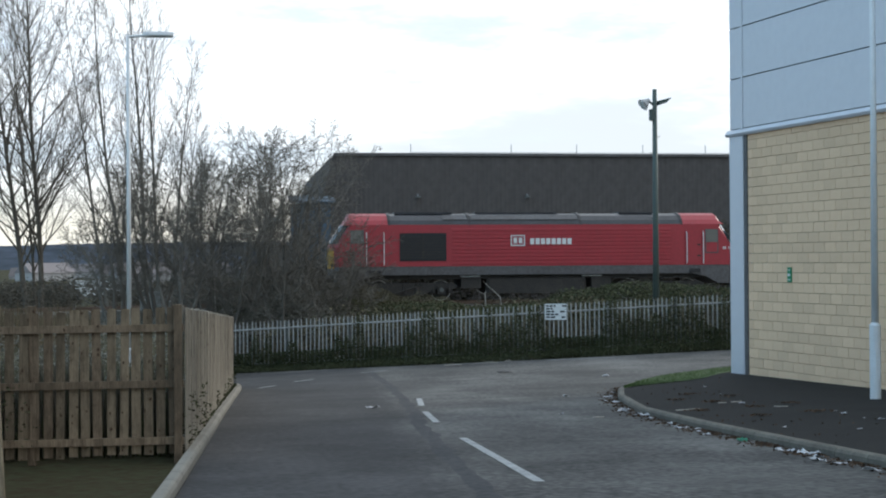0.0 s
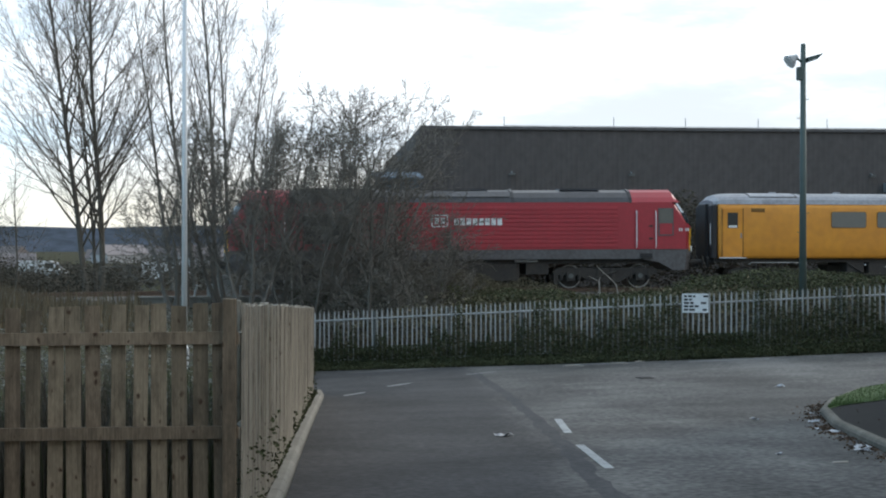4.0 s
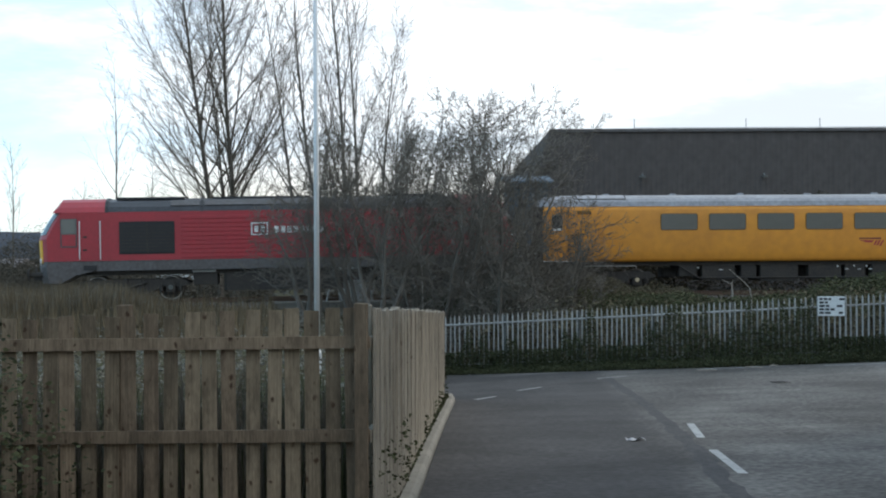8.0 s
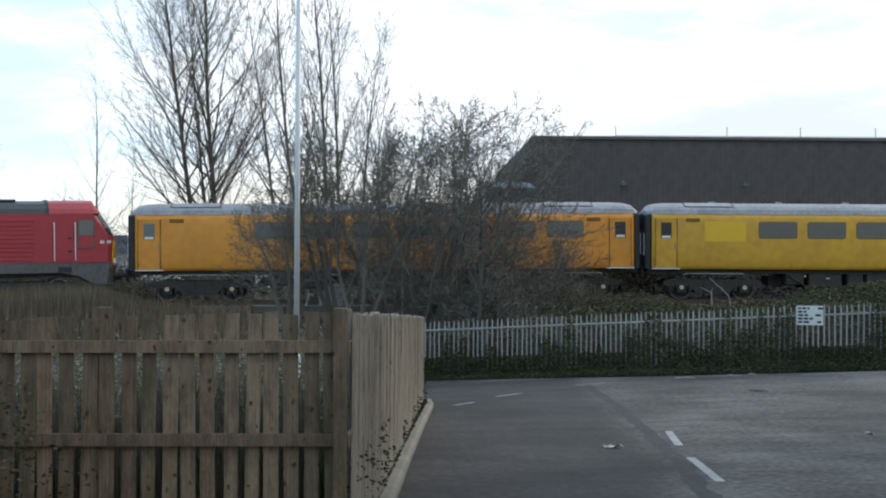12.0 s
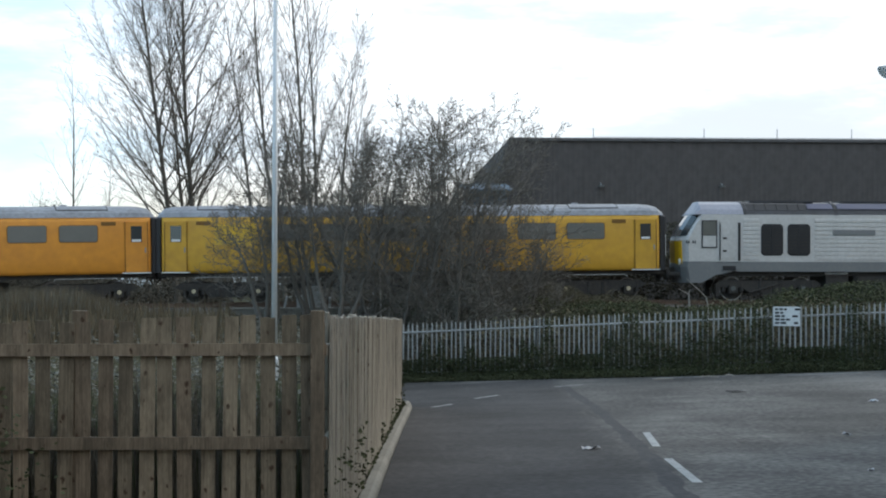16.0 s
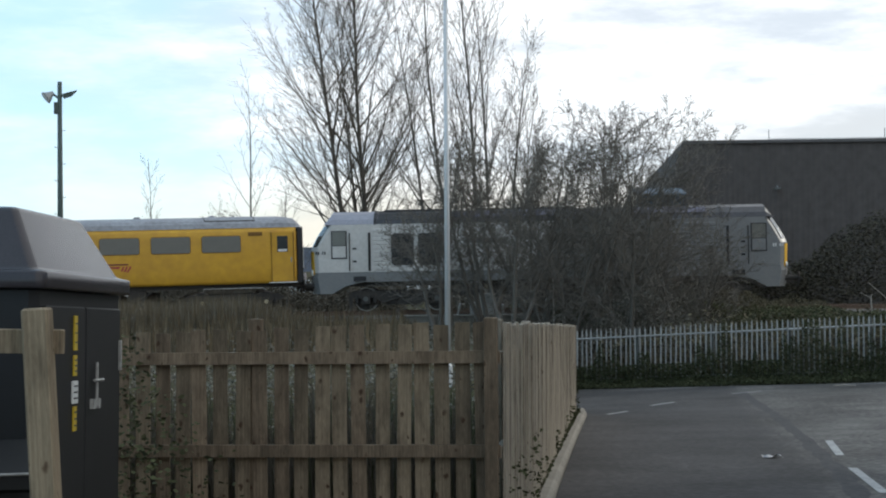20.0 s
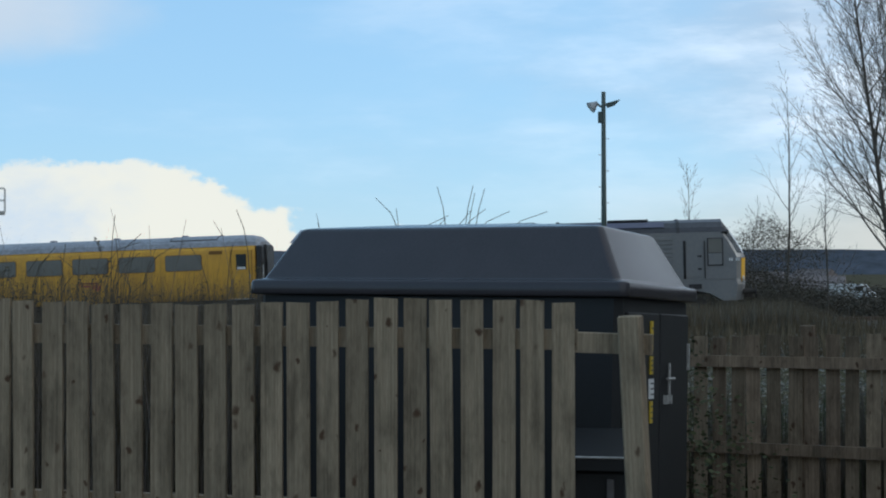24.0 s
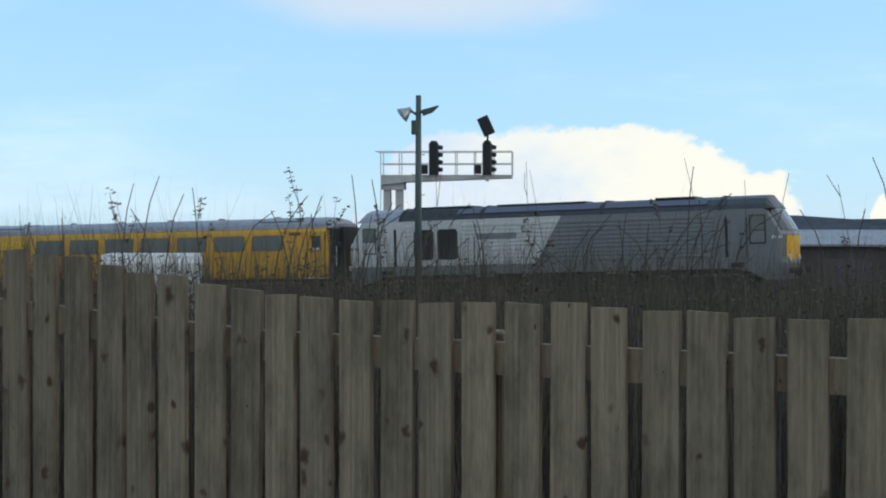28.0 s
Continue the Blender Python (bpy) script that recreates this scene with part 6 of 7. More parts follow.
for k, (az, dd, n, top, spread, droop) in enumerate([(-25.2, 10.6, 9, 2.70, 0.5, 0.6), (-24.0, 10.7, 6, 2.66, 0.35, 0.6), (-26.5, 10.5, 4, 2.5, 0.3, 0.35), (-29.5, 11, 3, 2.42, 0.3, 0.3), (-32.7, 10.8, 4, 2.55, 0.3, 0.25), (-34.3, 10.9, 4, 2.2, 0.5, 0.5),
                                                    (-37.7, 10.9, 7, 2.48, 0.45, 0.5), (-38.6, 10.7, 8, 2.3, 0.6, 0.4), (-40.1, 11.0, 5, 2.35, 0.4, 0.4), (-41.6, 10.8, 6, 2.25, 0.5, 0.5), (-43.5, 11.0, 5, 2.35, 0.5, 0.3), (-45.3, 10.8, 5, 2.5, 0.4, 0.4),
                                                    (-47.2, 10.9, 6, 2.35, 0.5, 0.4), (-49.4, 11.0, 5, 2.4, 0.5, 0.4), (-51.8, 11.0, 5, 2.45, 0.4, 0.3), (-54.5, 11.0, 5, 2.4, 0.5, 0.3)]):
    canes(az, dd, n, top, spread, 300 + k, droop)
rw = random.Random(77)
for k in range(34):
    az, dd = radians(rw.uniform(-60, -29)), rw.uniform(9.5, 18)
    weed(dd * math.sin(az), dd * math.cos(az), 1.95 + rw.uniform(-0.25, 0.33) * dd / 12, 100 + k, rw.random() < 0.25)
for az, dd, up in ((-51.4, 11, 0.22), (-48.6, 11.5, 0.30), (-40.4, 12, 0.5), (-39.0, 12, 0.55), (-36.4, 12, 0.5), (-32.0, 11.2, 0.36), (-27.6, 10.6, 0.4), (-33.5, 10.8, 0.62), (-36.9, 11.4, 0.45), (-46.9, 11.2, 0.34), (-50.4, 10.9, 0.26), (-44.6, 11.6, 0.40), (-29.6, 11, 0.4)):
    weed(dd * math.sin(radians(az)), dd * math.cos(radians(az)), 2.02 + up, int(-az * 10), az < -45 or az > -27)


# ---- the commercial building ----
def make_building():
    """Block wall under flat silver cladding; x runs along the face from the corner, out of the wall is -y in its own space."""
    cx, cy = 12.25, 28.4
    ang = math.degrees(math.atan2(-6.0, 1.0))
    base = road_z(cx, cy) + 0.13
    root = thing("commercial_building", "modern unit with buff block walls under silver cladding", "building", pose(cx, cy, base, 0, 0, ang))
    H, W, up, deep = 5.75, 26.0, 7.5, 18.0
    part("wall", Geo().box((W / 2 + 0.35, deep / 2 + 0.06, H / 2 - 0.4), (W - 0.7, deep - 0.2, H + 0.8)), M_mortar, root)
    # corner column and flashing
    part("column", Geo().slab((0.33, 0.20, H / 2 - 0.25), (0.66, 0.55, H + 0.5), 0.015), M_clad, root, "silver steel corner column")
    # shade of the gap beside the column, put in as a dark strip
    part("return_strip", Geo().box((0.74, 0.0, H / 2 - 0.2), (0.15, 0.10, H + 0.4)), M_sill, root, "dark strip painting the shadow gap beside the column")
    part("flashing", Geo().loft([[(x, -0.10, H), (x, -0.13, H + 0.06), (x, -0.05, H + 0.16), (x, 0.1, H + 0.16), (x, 0.1, H)] for x in (-0.12, W)]), M_clad, root)
    part("cladding_core", Geo().box((W / 2, deep / 2 + 0.03, H + up / 2 + 0.1), (W - 0.02, deep - 0.06, up)), M_sill, root)
    me = {}
    for r in range(6):
        for c in range(5):
            x0, x1 = (0.0, 0.62) if c == 0 else (0.62 + (c - 1) * 6.2, 0.62 + c * 6.2)
            w = x1 - x0 - 0.02
            if w not in me:
                me[w] = Geo().slab((0, 0, 0), (w, 0.07, 1.20), 0.012).mesh("cladding_panel", M_clad)
            ob = part("cladding_panel", me[w], None, root)
            ob.matrix_basis = pose((x0 + x1) / 2, -0.02, H + 0.78 + r * 1.225)
    for c in range(4):
        part("joint_strip", Geo().slab((0.62 + c * 6.2, -0.065, H + up / 2 + 0.1), (0.09, 0.03, up), 0.008), M_clad, root)
    part("cladding_end", Geo().box((-0.02, deep / 2, H + up / 2 + 0.1), (0.06, deep, up)), M_clad, root)
    # exit notice
    sg = thing("exit_sign", "small green fire exit notice on the block wall", "sign", root.matrix_basis @ pose(2.75, -0.045, 2.42))
    part("plate", Geo().slab((0, 0, 0), (0.17, 0.03, 0.34), 0.004), M_greensign, sg)
    for k, z in enumerate((0.11, 0.0, -0.11)):
        part("writing_bar", Geo().box((0, -0.018, z), (0.09, 0.01, 0.05 if k == 1 else 0.02)), M_white, sg)
    # blocks, laid in half bond
    blk = Geo().slab((0, 0, 0), (0.44, 0.10, 0.215), 0.006).mesh("block", M_block)
    half = Geo().slab((0, 0, 0), (0.215, 0.10, 0.215), 0.006).mesh("block", M_block)
    rest = Geo()
    count = 0
    for r in range(26):
        z = 0.1075 + r * 0.225
        x = 0.83
        if r % 2:
            ob = part("block", half, None, root)
            ob.matrix_basis = pose(x + 0.1075, 0.02, z)
            x += 0.225
        while x < W - 0.5:
            if x < 5.0 and count < 285:
                ob = part("block", blk, None, root)
                ob.matrix_basis = pose(x + 0.22, 0.02, z)
                count += 1
            else:
                rest.slab((x + 0.22, 0.02, z), (0.44, 0.10, 0.215), 0.006)
            x += 0.45
    ob = part("blockwork", rest, M_block, root)
    ob["kind"] = "stuff"


make_building()


def lamp_column(x, y, top, r0, head, label, az=0.0, base=None, foot=1.42):
    z = base if base is not None else land_z(x, y)
    root = thing("street_lamp", label, "street lamp", pose(x, y, z, 0, 0, az))
    h = top - z
    part("base", Geo().tube([(0, 0, -0.1), (0, 0, foot - 0.05), (0, 0, foot)], [r0 * 1.55, r0 * 1.55, r0], 12), M_galv_pole, root)
    part("pole", Geo().tube([(0, 0, foot - 0.02), (0, 0, h)], [r0, r0 * 0.72], 12), M_galv_pole, root, smooth=True)
    part("door", Geo().box((0, -r0 * 1.5, foot * 0.45), (0.08, 0.03, foot * 0.4)), M_galv_pole, root)
    if head:
        part("arm", Geo().tube([(0, 0, h - 0.06), (0.45, 0, h - 0.02)], 0.035, 8), M_galv_pole, root)
        part("lantern", Geo().loft([[(xx, yy * w, h + zz) for yy, zz in ((-1, -0.02), (-0.8, 0.06), (0.8, 0.06), (1, -0.02), (0.7, -0.06), (-0.7, -0.06))] for xx, w in ((0.35, 0.06), (0.5, 0.13), (0.95, 0.13), (1.08, 0.07))]), M_galv_pole, root)
    return root


lamp_column(-2.28, 30.0, 7.62, 0.056, True, "slim galvanised street lamp behind the timber fence", 0, None, 0.45)
lamp_column(12.0, 19.6, 9.0, 0.066, False, "galvanised lamp column on the pavement by the building", 0, road_z(12, 19.6) + 0.15)


def flood_pole(x, y, top, turn):
    z = land_z(x, y)
    h = top - z
    root = thing("floodlight_pole", "dark green pole with two floodlights beside the railway", "floodlight", pose(x, y, z, 0, 0, turn), group="floodlight poles")
    part("pole", Geo().tube([(0, 0, -0.2), (0, 0, h)], [0.13, 0.085], 10), M_pole_dark, root, smooth=True)
    part("arm", Geo().tube([(-0.02, 0, h - 0.62), (-0.32, -0.05, h - 0.42)], 0.04, 8), M_pole_dark, root)
    # bell-shaped lamp
    bell = Geo().tube([(-0.22, -0.05, h - 0.42), (-0.32, -0.06, h - 0.48), (-0.42, -0.08, h - 0.56), (-0.50, -0.10, h - 0.62)], [0.07, 0.11, 0.19, 0.24], 14)
    b = part("bell_lamp", bell, M_lampshell, root, "grey bell-shaped floodlight")
    part("lens", Geo().tube([(-0.505, -0.101, h - 0.624), (-0.515, -0.103, h - 0.632)], 0.225, 14), M_white, b)
    # slab lamp on the other side
    g = Geo().loft([[(0.10, yy, h - 0.46 + zz), (0.62, yy * 1.1, h - 0.32 + zz), (0.42, yy * 1.1, h - 0.52 + zz), (0.14, yy, h - 0.62 + zz)] for yy, zz in ((-0.17, 0), (0.17, 0))])
    part("slab_lamp", g, M_pole_dark, root, "dark slab floodlight")
    part("bracket", Geo().tube([(0, 0, h - 0.5), (0.16, 0, h - 0.52)], 0.04, 8), M_pole_dark, root)
    part("control_box", Geo().slab((-0.13, -0.02, h - 0.98), (0.17, 0.2, 0.42), 0.02), M_pole_dark, root)
    for k in range(9):
        zz = h - 1.2 - k * 0.62
        part("step_iron", Geo().tube([(0, 0, zz), (0.19 * (1 if k % 2 else -1), 0, zz), (0.19 * (1 if k % 2 else -1), 0, zz + 0.04)], 0.012, 5), M_pole_dark, root)


flood_pole(16.2, 49.0, 8.62, 0)
flood_pole(-18.7, 55.8, 8.90, 18)
flood_pole(-34.8, 35.9, 6.35, 40)


def make_gantry():
    """Cantilever signal bridge beyond the line."""
    c = Vector((-49.1, 52.6))
    ang = 38.0
    z0 = rail_drop(-49) - 1.0
    root = thing("signal_gantry", "white cantilever signal gantry with two colour-light signals", "signal gantry", pose(c.x, c.y, 0, 0, 0, ang))
    w, deck = 5.9, 4.75
    x0, x1 = -w / 2, w / 2
    part("deck", Geo().loft([[(x0, y, deck), (x1, y, deck), (x1, y, deck - 0.14), (x0 + 1.2, y, deck - 0.32), (x0, y, deck - 0.45)] for y in (-0.5, 0.5)]), M_gantry, root)
    for x in (x0 + 0.25, x0 + 0.8):
        part("leg", Geo().slab((x, 0, (deck - 0.4 + z0) / 2), (0.32, 0.5, deck - 0.4 - z0), 0.02), M_gantry, root)
    part("leg_head", Geo().slab((x0 + 0.52, 0, deck - 0.35), (1.1, 0.7, 0.62), 0.04), M_gantry, root)
    # hand rails
    for y in (-0.5, 0.5):
        for k in range(8):
            x = x0 + k * w / 7
            part("stanchion", Geo().tube([(x, y, deck), (x, y, deck + 1.05)], 0.022, 6), M_gantry, root)
        for zz in (0.5, 1.05):
            part("hand_rail", Geo().tube([(x0 - (0.25 if zz > 1 else 0), y, deck + zz), (x1, y, deck + zz)], 0.022, 6), M_gantry, root)
    part("ladder", Geo().tube([(x0 - 0.1, -0.2, z0), (x0 - 0.02, -0.2, deck)], 0.02, 5), M_gantry, root)
    for x, tall in ((-0.55, False), (1.85, True)):
        hd = part("signal_head", Geo().slab((x, -0.55, deck + 0.72), (0.42, 0.36, 1.45), 0.06), M_signal, root, "black four-aspect signal head")
        part("signal_top", Geo().tube([(x, -0.55, deck + 1.44), (x, -0.55, deck + 1.52)], [0.19, 0.13], 10), M_signal, hd)
        for k in range(4):
            part("hood", Geo().tube([(x + 0.20, -0.56, deck + 0.24 + k * 0.33), (x + 0.40, -0.58, deck + 0.22 + k * 0.33)], [0.12, 0.09], 10), M_signal, hd)
        part("junction_box", Geo().slab((x - 0.42, -0.55, deck + 0.24), (0.32, 0.3, 0.42), 0.05), M_signal, root)
        part("bracket", Geo().box((x, -0.55, deck - 0.12), (0.16, 0.2, 0.36)), M_gantry, root)
        if tall:
            part("indicator_arm", Geo().tube([(x, -0.55, deck + 1.45), (x + 0.02, -0.55, deck + 1.78)], 0.05, 6), M_signal, root)
            ob = part("route_indicator", Geo().slab((0, 0, 0), (0.52, 0.22, 0.86), 0.03), M_signal, root, "tilted black route indicator box")
            ob.matrix_basis = pose(x - 0.06, -0.55, deck + 2.18, 0, -24, 0)


make_gantry()


def make_container():
    """Moulded storage container with a hipped lid behind the picket fence."""
    w, d, h = 2.22, 1.32, 1.96
    base = -0.02
    root = thing("storage_container", "large dark grey plastic container with hipped lid and labelled doors", "container", pose(-3.52, 7.98, base, -2.5, 0.2, 0))
    part("body", Geo().loft([[(x * k, y * k, z) for x, y in ((-w / 2 + .04, -d / 2), (w / 2 - .04, -d / 2), (w / 2, -d / 2 + .04), (w / 2, d / 2 - .04), (w / 2 - .04, d / 2), (-w / 2 + .04, d / 2), (-w / 2, d / 2 - .04), (-w / 2, -d / 2 + .04))]
                             for z, k in ((-0.1, 0.97), (0.05, 0.98), (h - 0.09, 1.0))]), M_bin_body, root)
    lid = Geo()
    W, D = w / 2 + 0.05, d / 2 + 0.05

    def ring(z, ix, iy, r=0.10):
        x, y = W - ix, D - iy
        pts = []
        for cx, cy, a0 in ((x - r, -y + r, -90), (x - r, y - r, 0), (-x + r, y - r, 90), (-x + r, -y + r, 180)):
            for k in range(6):
                a = radians(a0 + 18 * k)
                pts.append((cx + r * math.cos(a), cy + r * math.sin(a), z))
        return pts
    sec = [(-0.085, 0.02, 0.02, 0.04), (-0.082, 0.003, 0.003, 0.045), (-0.076, 0, 0, 0.05), (-0.014, 0, 0, 0.05), (-0.006, 0.004, 0.004, 0.05), (-0.001, 0.012, 0.012, 0.05), (0.006, 0.050, 0.045, 0.045), (0.011, 0.060, 0.055, 0.045), (0.020, 0.066, 0.062, 0.045),
           (0.285, 0.205, 0.205, 0.04), (0.300, 0.214, 0.216, 0.04), (0.308, 0.226, 0.23, 0.04), (0.314, 0.25, 0.26, 0.04), (0.350, 0.75, 0.55, 0.03)]
    lid.loft([ring(h + dz, ix, iy, rr) for dz, ix, iy, rr in sec])
    part("lid", lid, M_bin, root, "hipped dark plastic lid", smooth=True)
    # the two doors on the end
    x = w / 2
    for k, y in enumerate((-0.30, 0.30)):
        dr = part("door", Geo().slab((x + 0.006, y, 0.93), (0.03, 0.585, 1.74), 0.008), M_bin_body, root)
        for z in (0.35, 1.55):
            part("hinge", Geo().box((x + 0.025, y + (0.27 if k else -0.27), z), (0.02, 0.02, 0.16)), M_galv, dr)
    for z, ht, wd, mt, lb in ((1.67, 0.17, 0.045, M_orange_bar, "yellow warning label"), (1.51, 0.10, 0.045, M_orange_bar, "yellow warning label"), (1.38, 0.11, 0.08, M_white, "white paper label"), (1.25, 0.12, 0.045, M_orange_bar, "yellow warning label")):
        lb = part("label_plate", Geo().box((x + 0.026, -0.18, z), (0.008, wd, ht)), mt, root, lb)
        for j in range(3):
            part("writing_bar", Geo().box((x + 0.0315, -0.18, z + (j - 1) * ht * 0.27), (0.004, wd * 0.6, 0.008)), M_sill, lb)
    part("bolt", Geo().tube([(x + 0.04, 0.13, 1.30), (x + 0.04, 0.13, 1.52)], 0.008, 8), M_galv, root, "steel slide bolt")
    part("bolt_handle", Geo().tube([(x + 0.05, 0.06, 1.43), (x + 0.05, 0.20, 1.43)], 0.008, 8), M_galv, root)
    for y in (0.09, 0.17):
        part("bolt_guide", Geo().box((x + 0.03, y, 1.31), (0.03, 0.03, 0.05)), M_galv, root)
    # smaller locker in front of it
    lk = thing("grit_locker", "low dark locker with sloping lid and hasp", "locker", pose(-2.72, 6.95, -0.1, 0, 0, 14))
    part("body", Geo().slab((0.335, 0, 0.57), (0.30, 0.42, 1.14), 0.02), M_bin_body, lk)
    part("lid", Geo().loft([[(xx, -0.25, 1.14), (xx, -0.25, 1.20), (xx, 0.23, 1.30), (xx, 0.23, 1.14)] for xx in (0.17, 0.50)]), M_bin_body, lk)
    part("lid_edge", Geo().tube([(0.17, -0.252, 1.205), (0.505, -0.252, 1.205)], 0.007, 6), M_galv, lk)
    part("hasp", Geo().slab((0.40, -0.22, 1.05), (0.035, 0.02, 0.09), 0.004), M_sill, lk)
    part("padlock", Geo().tube([(0.40, -0.25, 0.97), (0.40, -0.22, 0.97)], 0.025, 10), M_galv, lk)


make_container()


# ---- warehouse beyond the line ----
def make_shed():
    root = thing("warehouse", "long dark corrugated warehouse behind the railway", "warehouse")
    x0, x1, y0, y1, zt, zb = 6.6, 96.0, 88.0, 124.0, 8.86, -2.0
    part("end_wall", Geo().loft([[(x0 - 3.0, y, zb), (x0 + 0.3, y, zb), (x0 + 0.3, y, zt - 0.02), (x0, y, zt - 0.02)] for y in (y0 + 0.1, y1)]), M_shed, root)
    part("wall_core", Geo().box(((x0 + x1) / 2, (y0 + y1) / 2 + 0.1, (zt + zb) / 2), (x1 - x0, y1 - y0 - 0.3, zt - zb - 0.1)), M_shed, root)
    n = 37
    w = 2.4
    g = Geo()
    rows = [[], []]
    xx = 0.0
    while xx < w - 0.01:
        for dx, dy in ((0.0, 0.0), (0.08, 0.0), (0.14, -0.014), (0.22, -0.014), (0.28, 0.0), (0.30, 0.0)):
            rows[0].append((xx + dx, dy, 0.0))
            rows[1].append((xx + dx, dy, zt - zb))
        xx += 0.30
    sheet_mesh = g.sheet(rows).mesh("wall_sheet", M_shed)
    for k in range(n):
        ob = part("wall_sheet", sheet_mesh, None, root)
        ob.matrix_basis = pose(x0 + k * w, y0, zb)
    part("gutter", Geo().box(((x0 + x1) / 2, y0 - 0.06, zt), (x1 - x0, 0.2, 0.18)), M_sill, root)
    for x in (11.9, 18.9, 33.3, 50.0):
        lm = part("wall_lamp", Geo().slab((x, y0 - 0.3, 6.18), (0.34, 0.26, 0.12), 0.03), M_dullsteel, root)
        part("lamp_arm", Geo().tube([(x, y0, 6.35), (x, y0 - 0.3, 6.25)], 0.04, 6), M_lampshell, lm)
    for x in (11.6, 18.1, 22.4, 26.8, 31.0, 35.3, 39.6, 44.0):
        part("roof_rod", Geo().tube([(x, y0 + 1, zt), (x, y0 + 1, zt + 0.75)], 0.025, 5), M_lampshell, root)
    part("roof_wire", Geo().tube([(11.6, y0 + 1, zt + 0.22), (44.0, y0 + 1, zt + 0.22)], 0.015, 4), M_lampshell, root)
    part("extract_cowl", Geo().box((34.6, y0 - 0.5, 5.5), (1.1, 0.9, 0.55)), M_lampshell, root)
    # lean-to at its end
    lt = thing("lean_to", "blue-grey steel lean-to at the end of the warehouse", "outbuilding", pose(4.9, 80, -1.9))
    part("wall", Geo().box((0, 2, 3.7), (2.3, 4, 7.4)), M_bluesteel, lt)
    part("roof", Geo().loft([[(x, -0.3, 7.4), (x, 4.3, 7.9), (x, 4.3, 8.0), (x, -0.3, 7.5)] for x in (-1.3, 1.3)]), M_bluesteel, lt)
    for k in range(4):
        part("frame_post", Geo().box((-1.1 + k * 0.72, -0.06, 3.7), (0.12, 0.14, 7.4)), M_shed, lt)


make_shed()


# ---- lineside bits ----
def post_by_line(px, y, top, r, lean, label, mt):
    root = thing("marker_post", label, "post", pose(px, y, land_z(px, y), 0, lean, 0))
    part("shaft", Geo().tube([(0, 0, -0.1), (0, 0, top - land_z(px, y))], r, 8), mt, root)
    part("cap", Geo().tube([(0, 0, top - land_z(px, y)), (0, 0, top - land_z(px, y) + 0.03)], [r * 1.3, r * 0.8], 8), mt, root)


post_by_line(-0.70, 55.2, 0.72, 0.045, 0, "white lineside marker post", M_white)
post_by_line(-2.3, 55.5, 0.55, 0.05, 2, "pale grey lineside post", M_galv)
post_by_line(-4.0, 55.5, 0.6, 0.035, 14, "leaning pale lineside stake", M_galv)
post_by_line(-14.0, 54.5, -0.1, 0.035, 30, "leaning pale stake in the grass", M_galv)
cb = thing("lineside_cabinet", "grey lineside equipment cabinet beside the track", "cabinet", pose(-3.15, 55.4, land_z(-3.15, 55.4)))
part("body", Geo().slab((0, 0, 0.35), (0.62, 0.4, 0.72), 0.02), M_galv, cb)
part("door", Geo().box((0, -0.205, 0.36), (0.54, 0.02, 0.58)), M_galv, cb)
part("roof", Geo().box((0, 0, 0.735), (0.7, 0.48, 0.04)), M_galv, cb)
bd = thing("fallen_branch", "bleached fallen branch on the railway bank", "branch", pose(9.9, 50.5, land_z(9.9, 50.5) + 0.5))
part("limb", Geo().tube([(-0.5, 0, 0.75), (0.0, 0, 0.3), (0.45, 0.1, -0.1)], [0.02, 0.04, 0.05], 6), M_bark_pale, bd)
part("limb", Geo().tube([(-0.8, 0, -0.1), (-0.3, 0, 0.2), (0.1, 0.1, 0.2)], [0.02, 0.03, 0.04], 6), M_bark_pale, bd)
trough = thing("cable_trough", "concrete cable trough running beside the line", "cable trough", kind="structure")
for k in range(46):
    x, y, z, th = track(-6 + k * 1.0)
    ob = part("trough_lid", Geo().slab((0, 0, 0), (0.985, 0.42, 0.16), 0.015), M_kerb, trough)
    ob.matrix_basis = pose(x + math.sin(th) * 4.4, y - math.cos(th) * 4.4, z - 0.34, 0, 0, math.degrees(th))


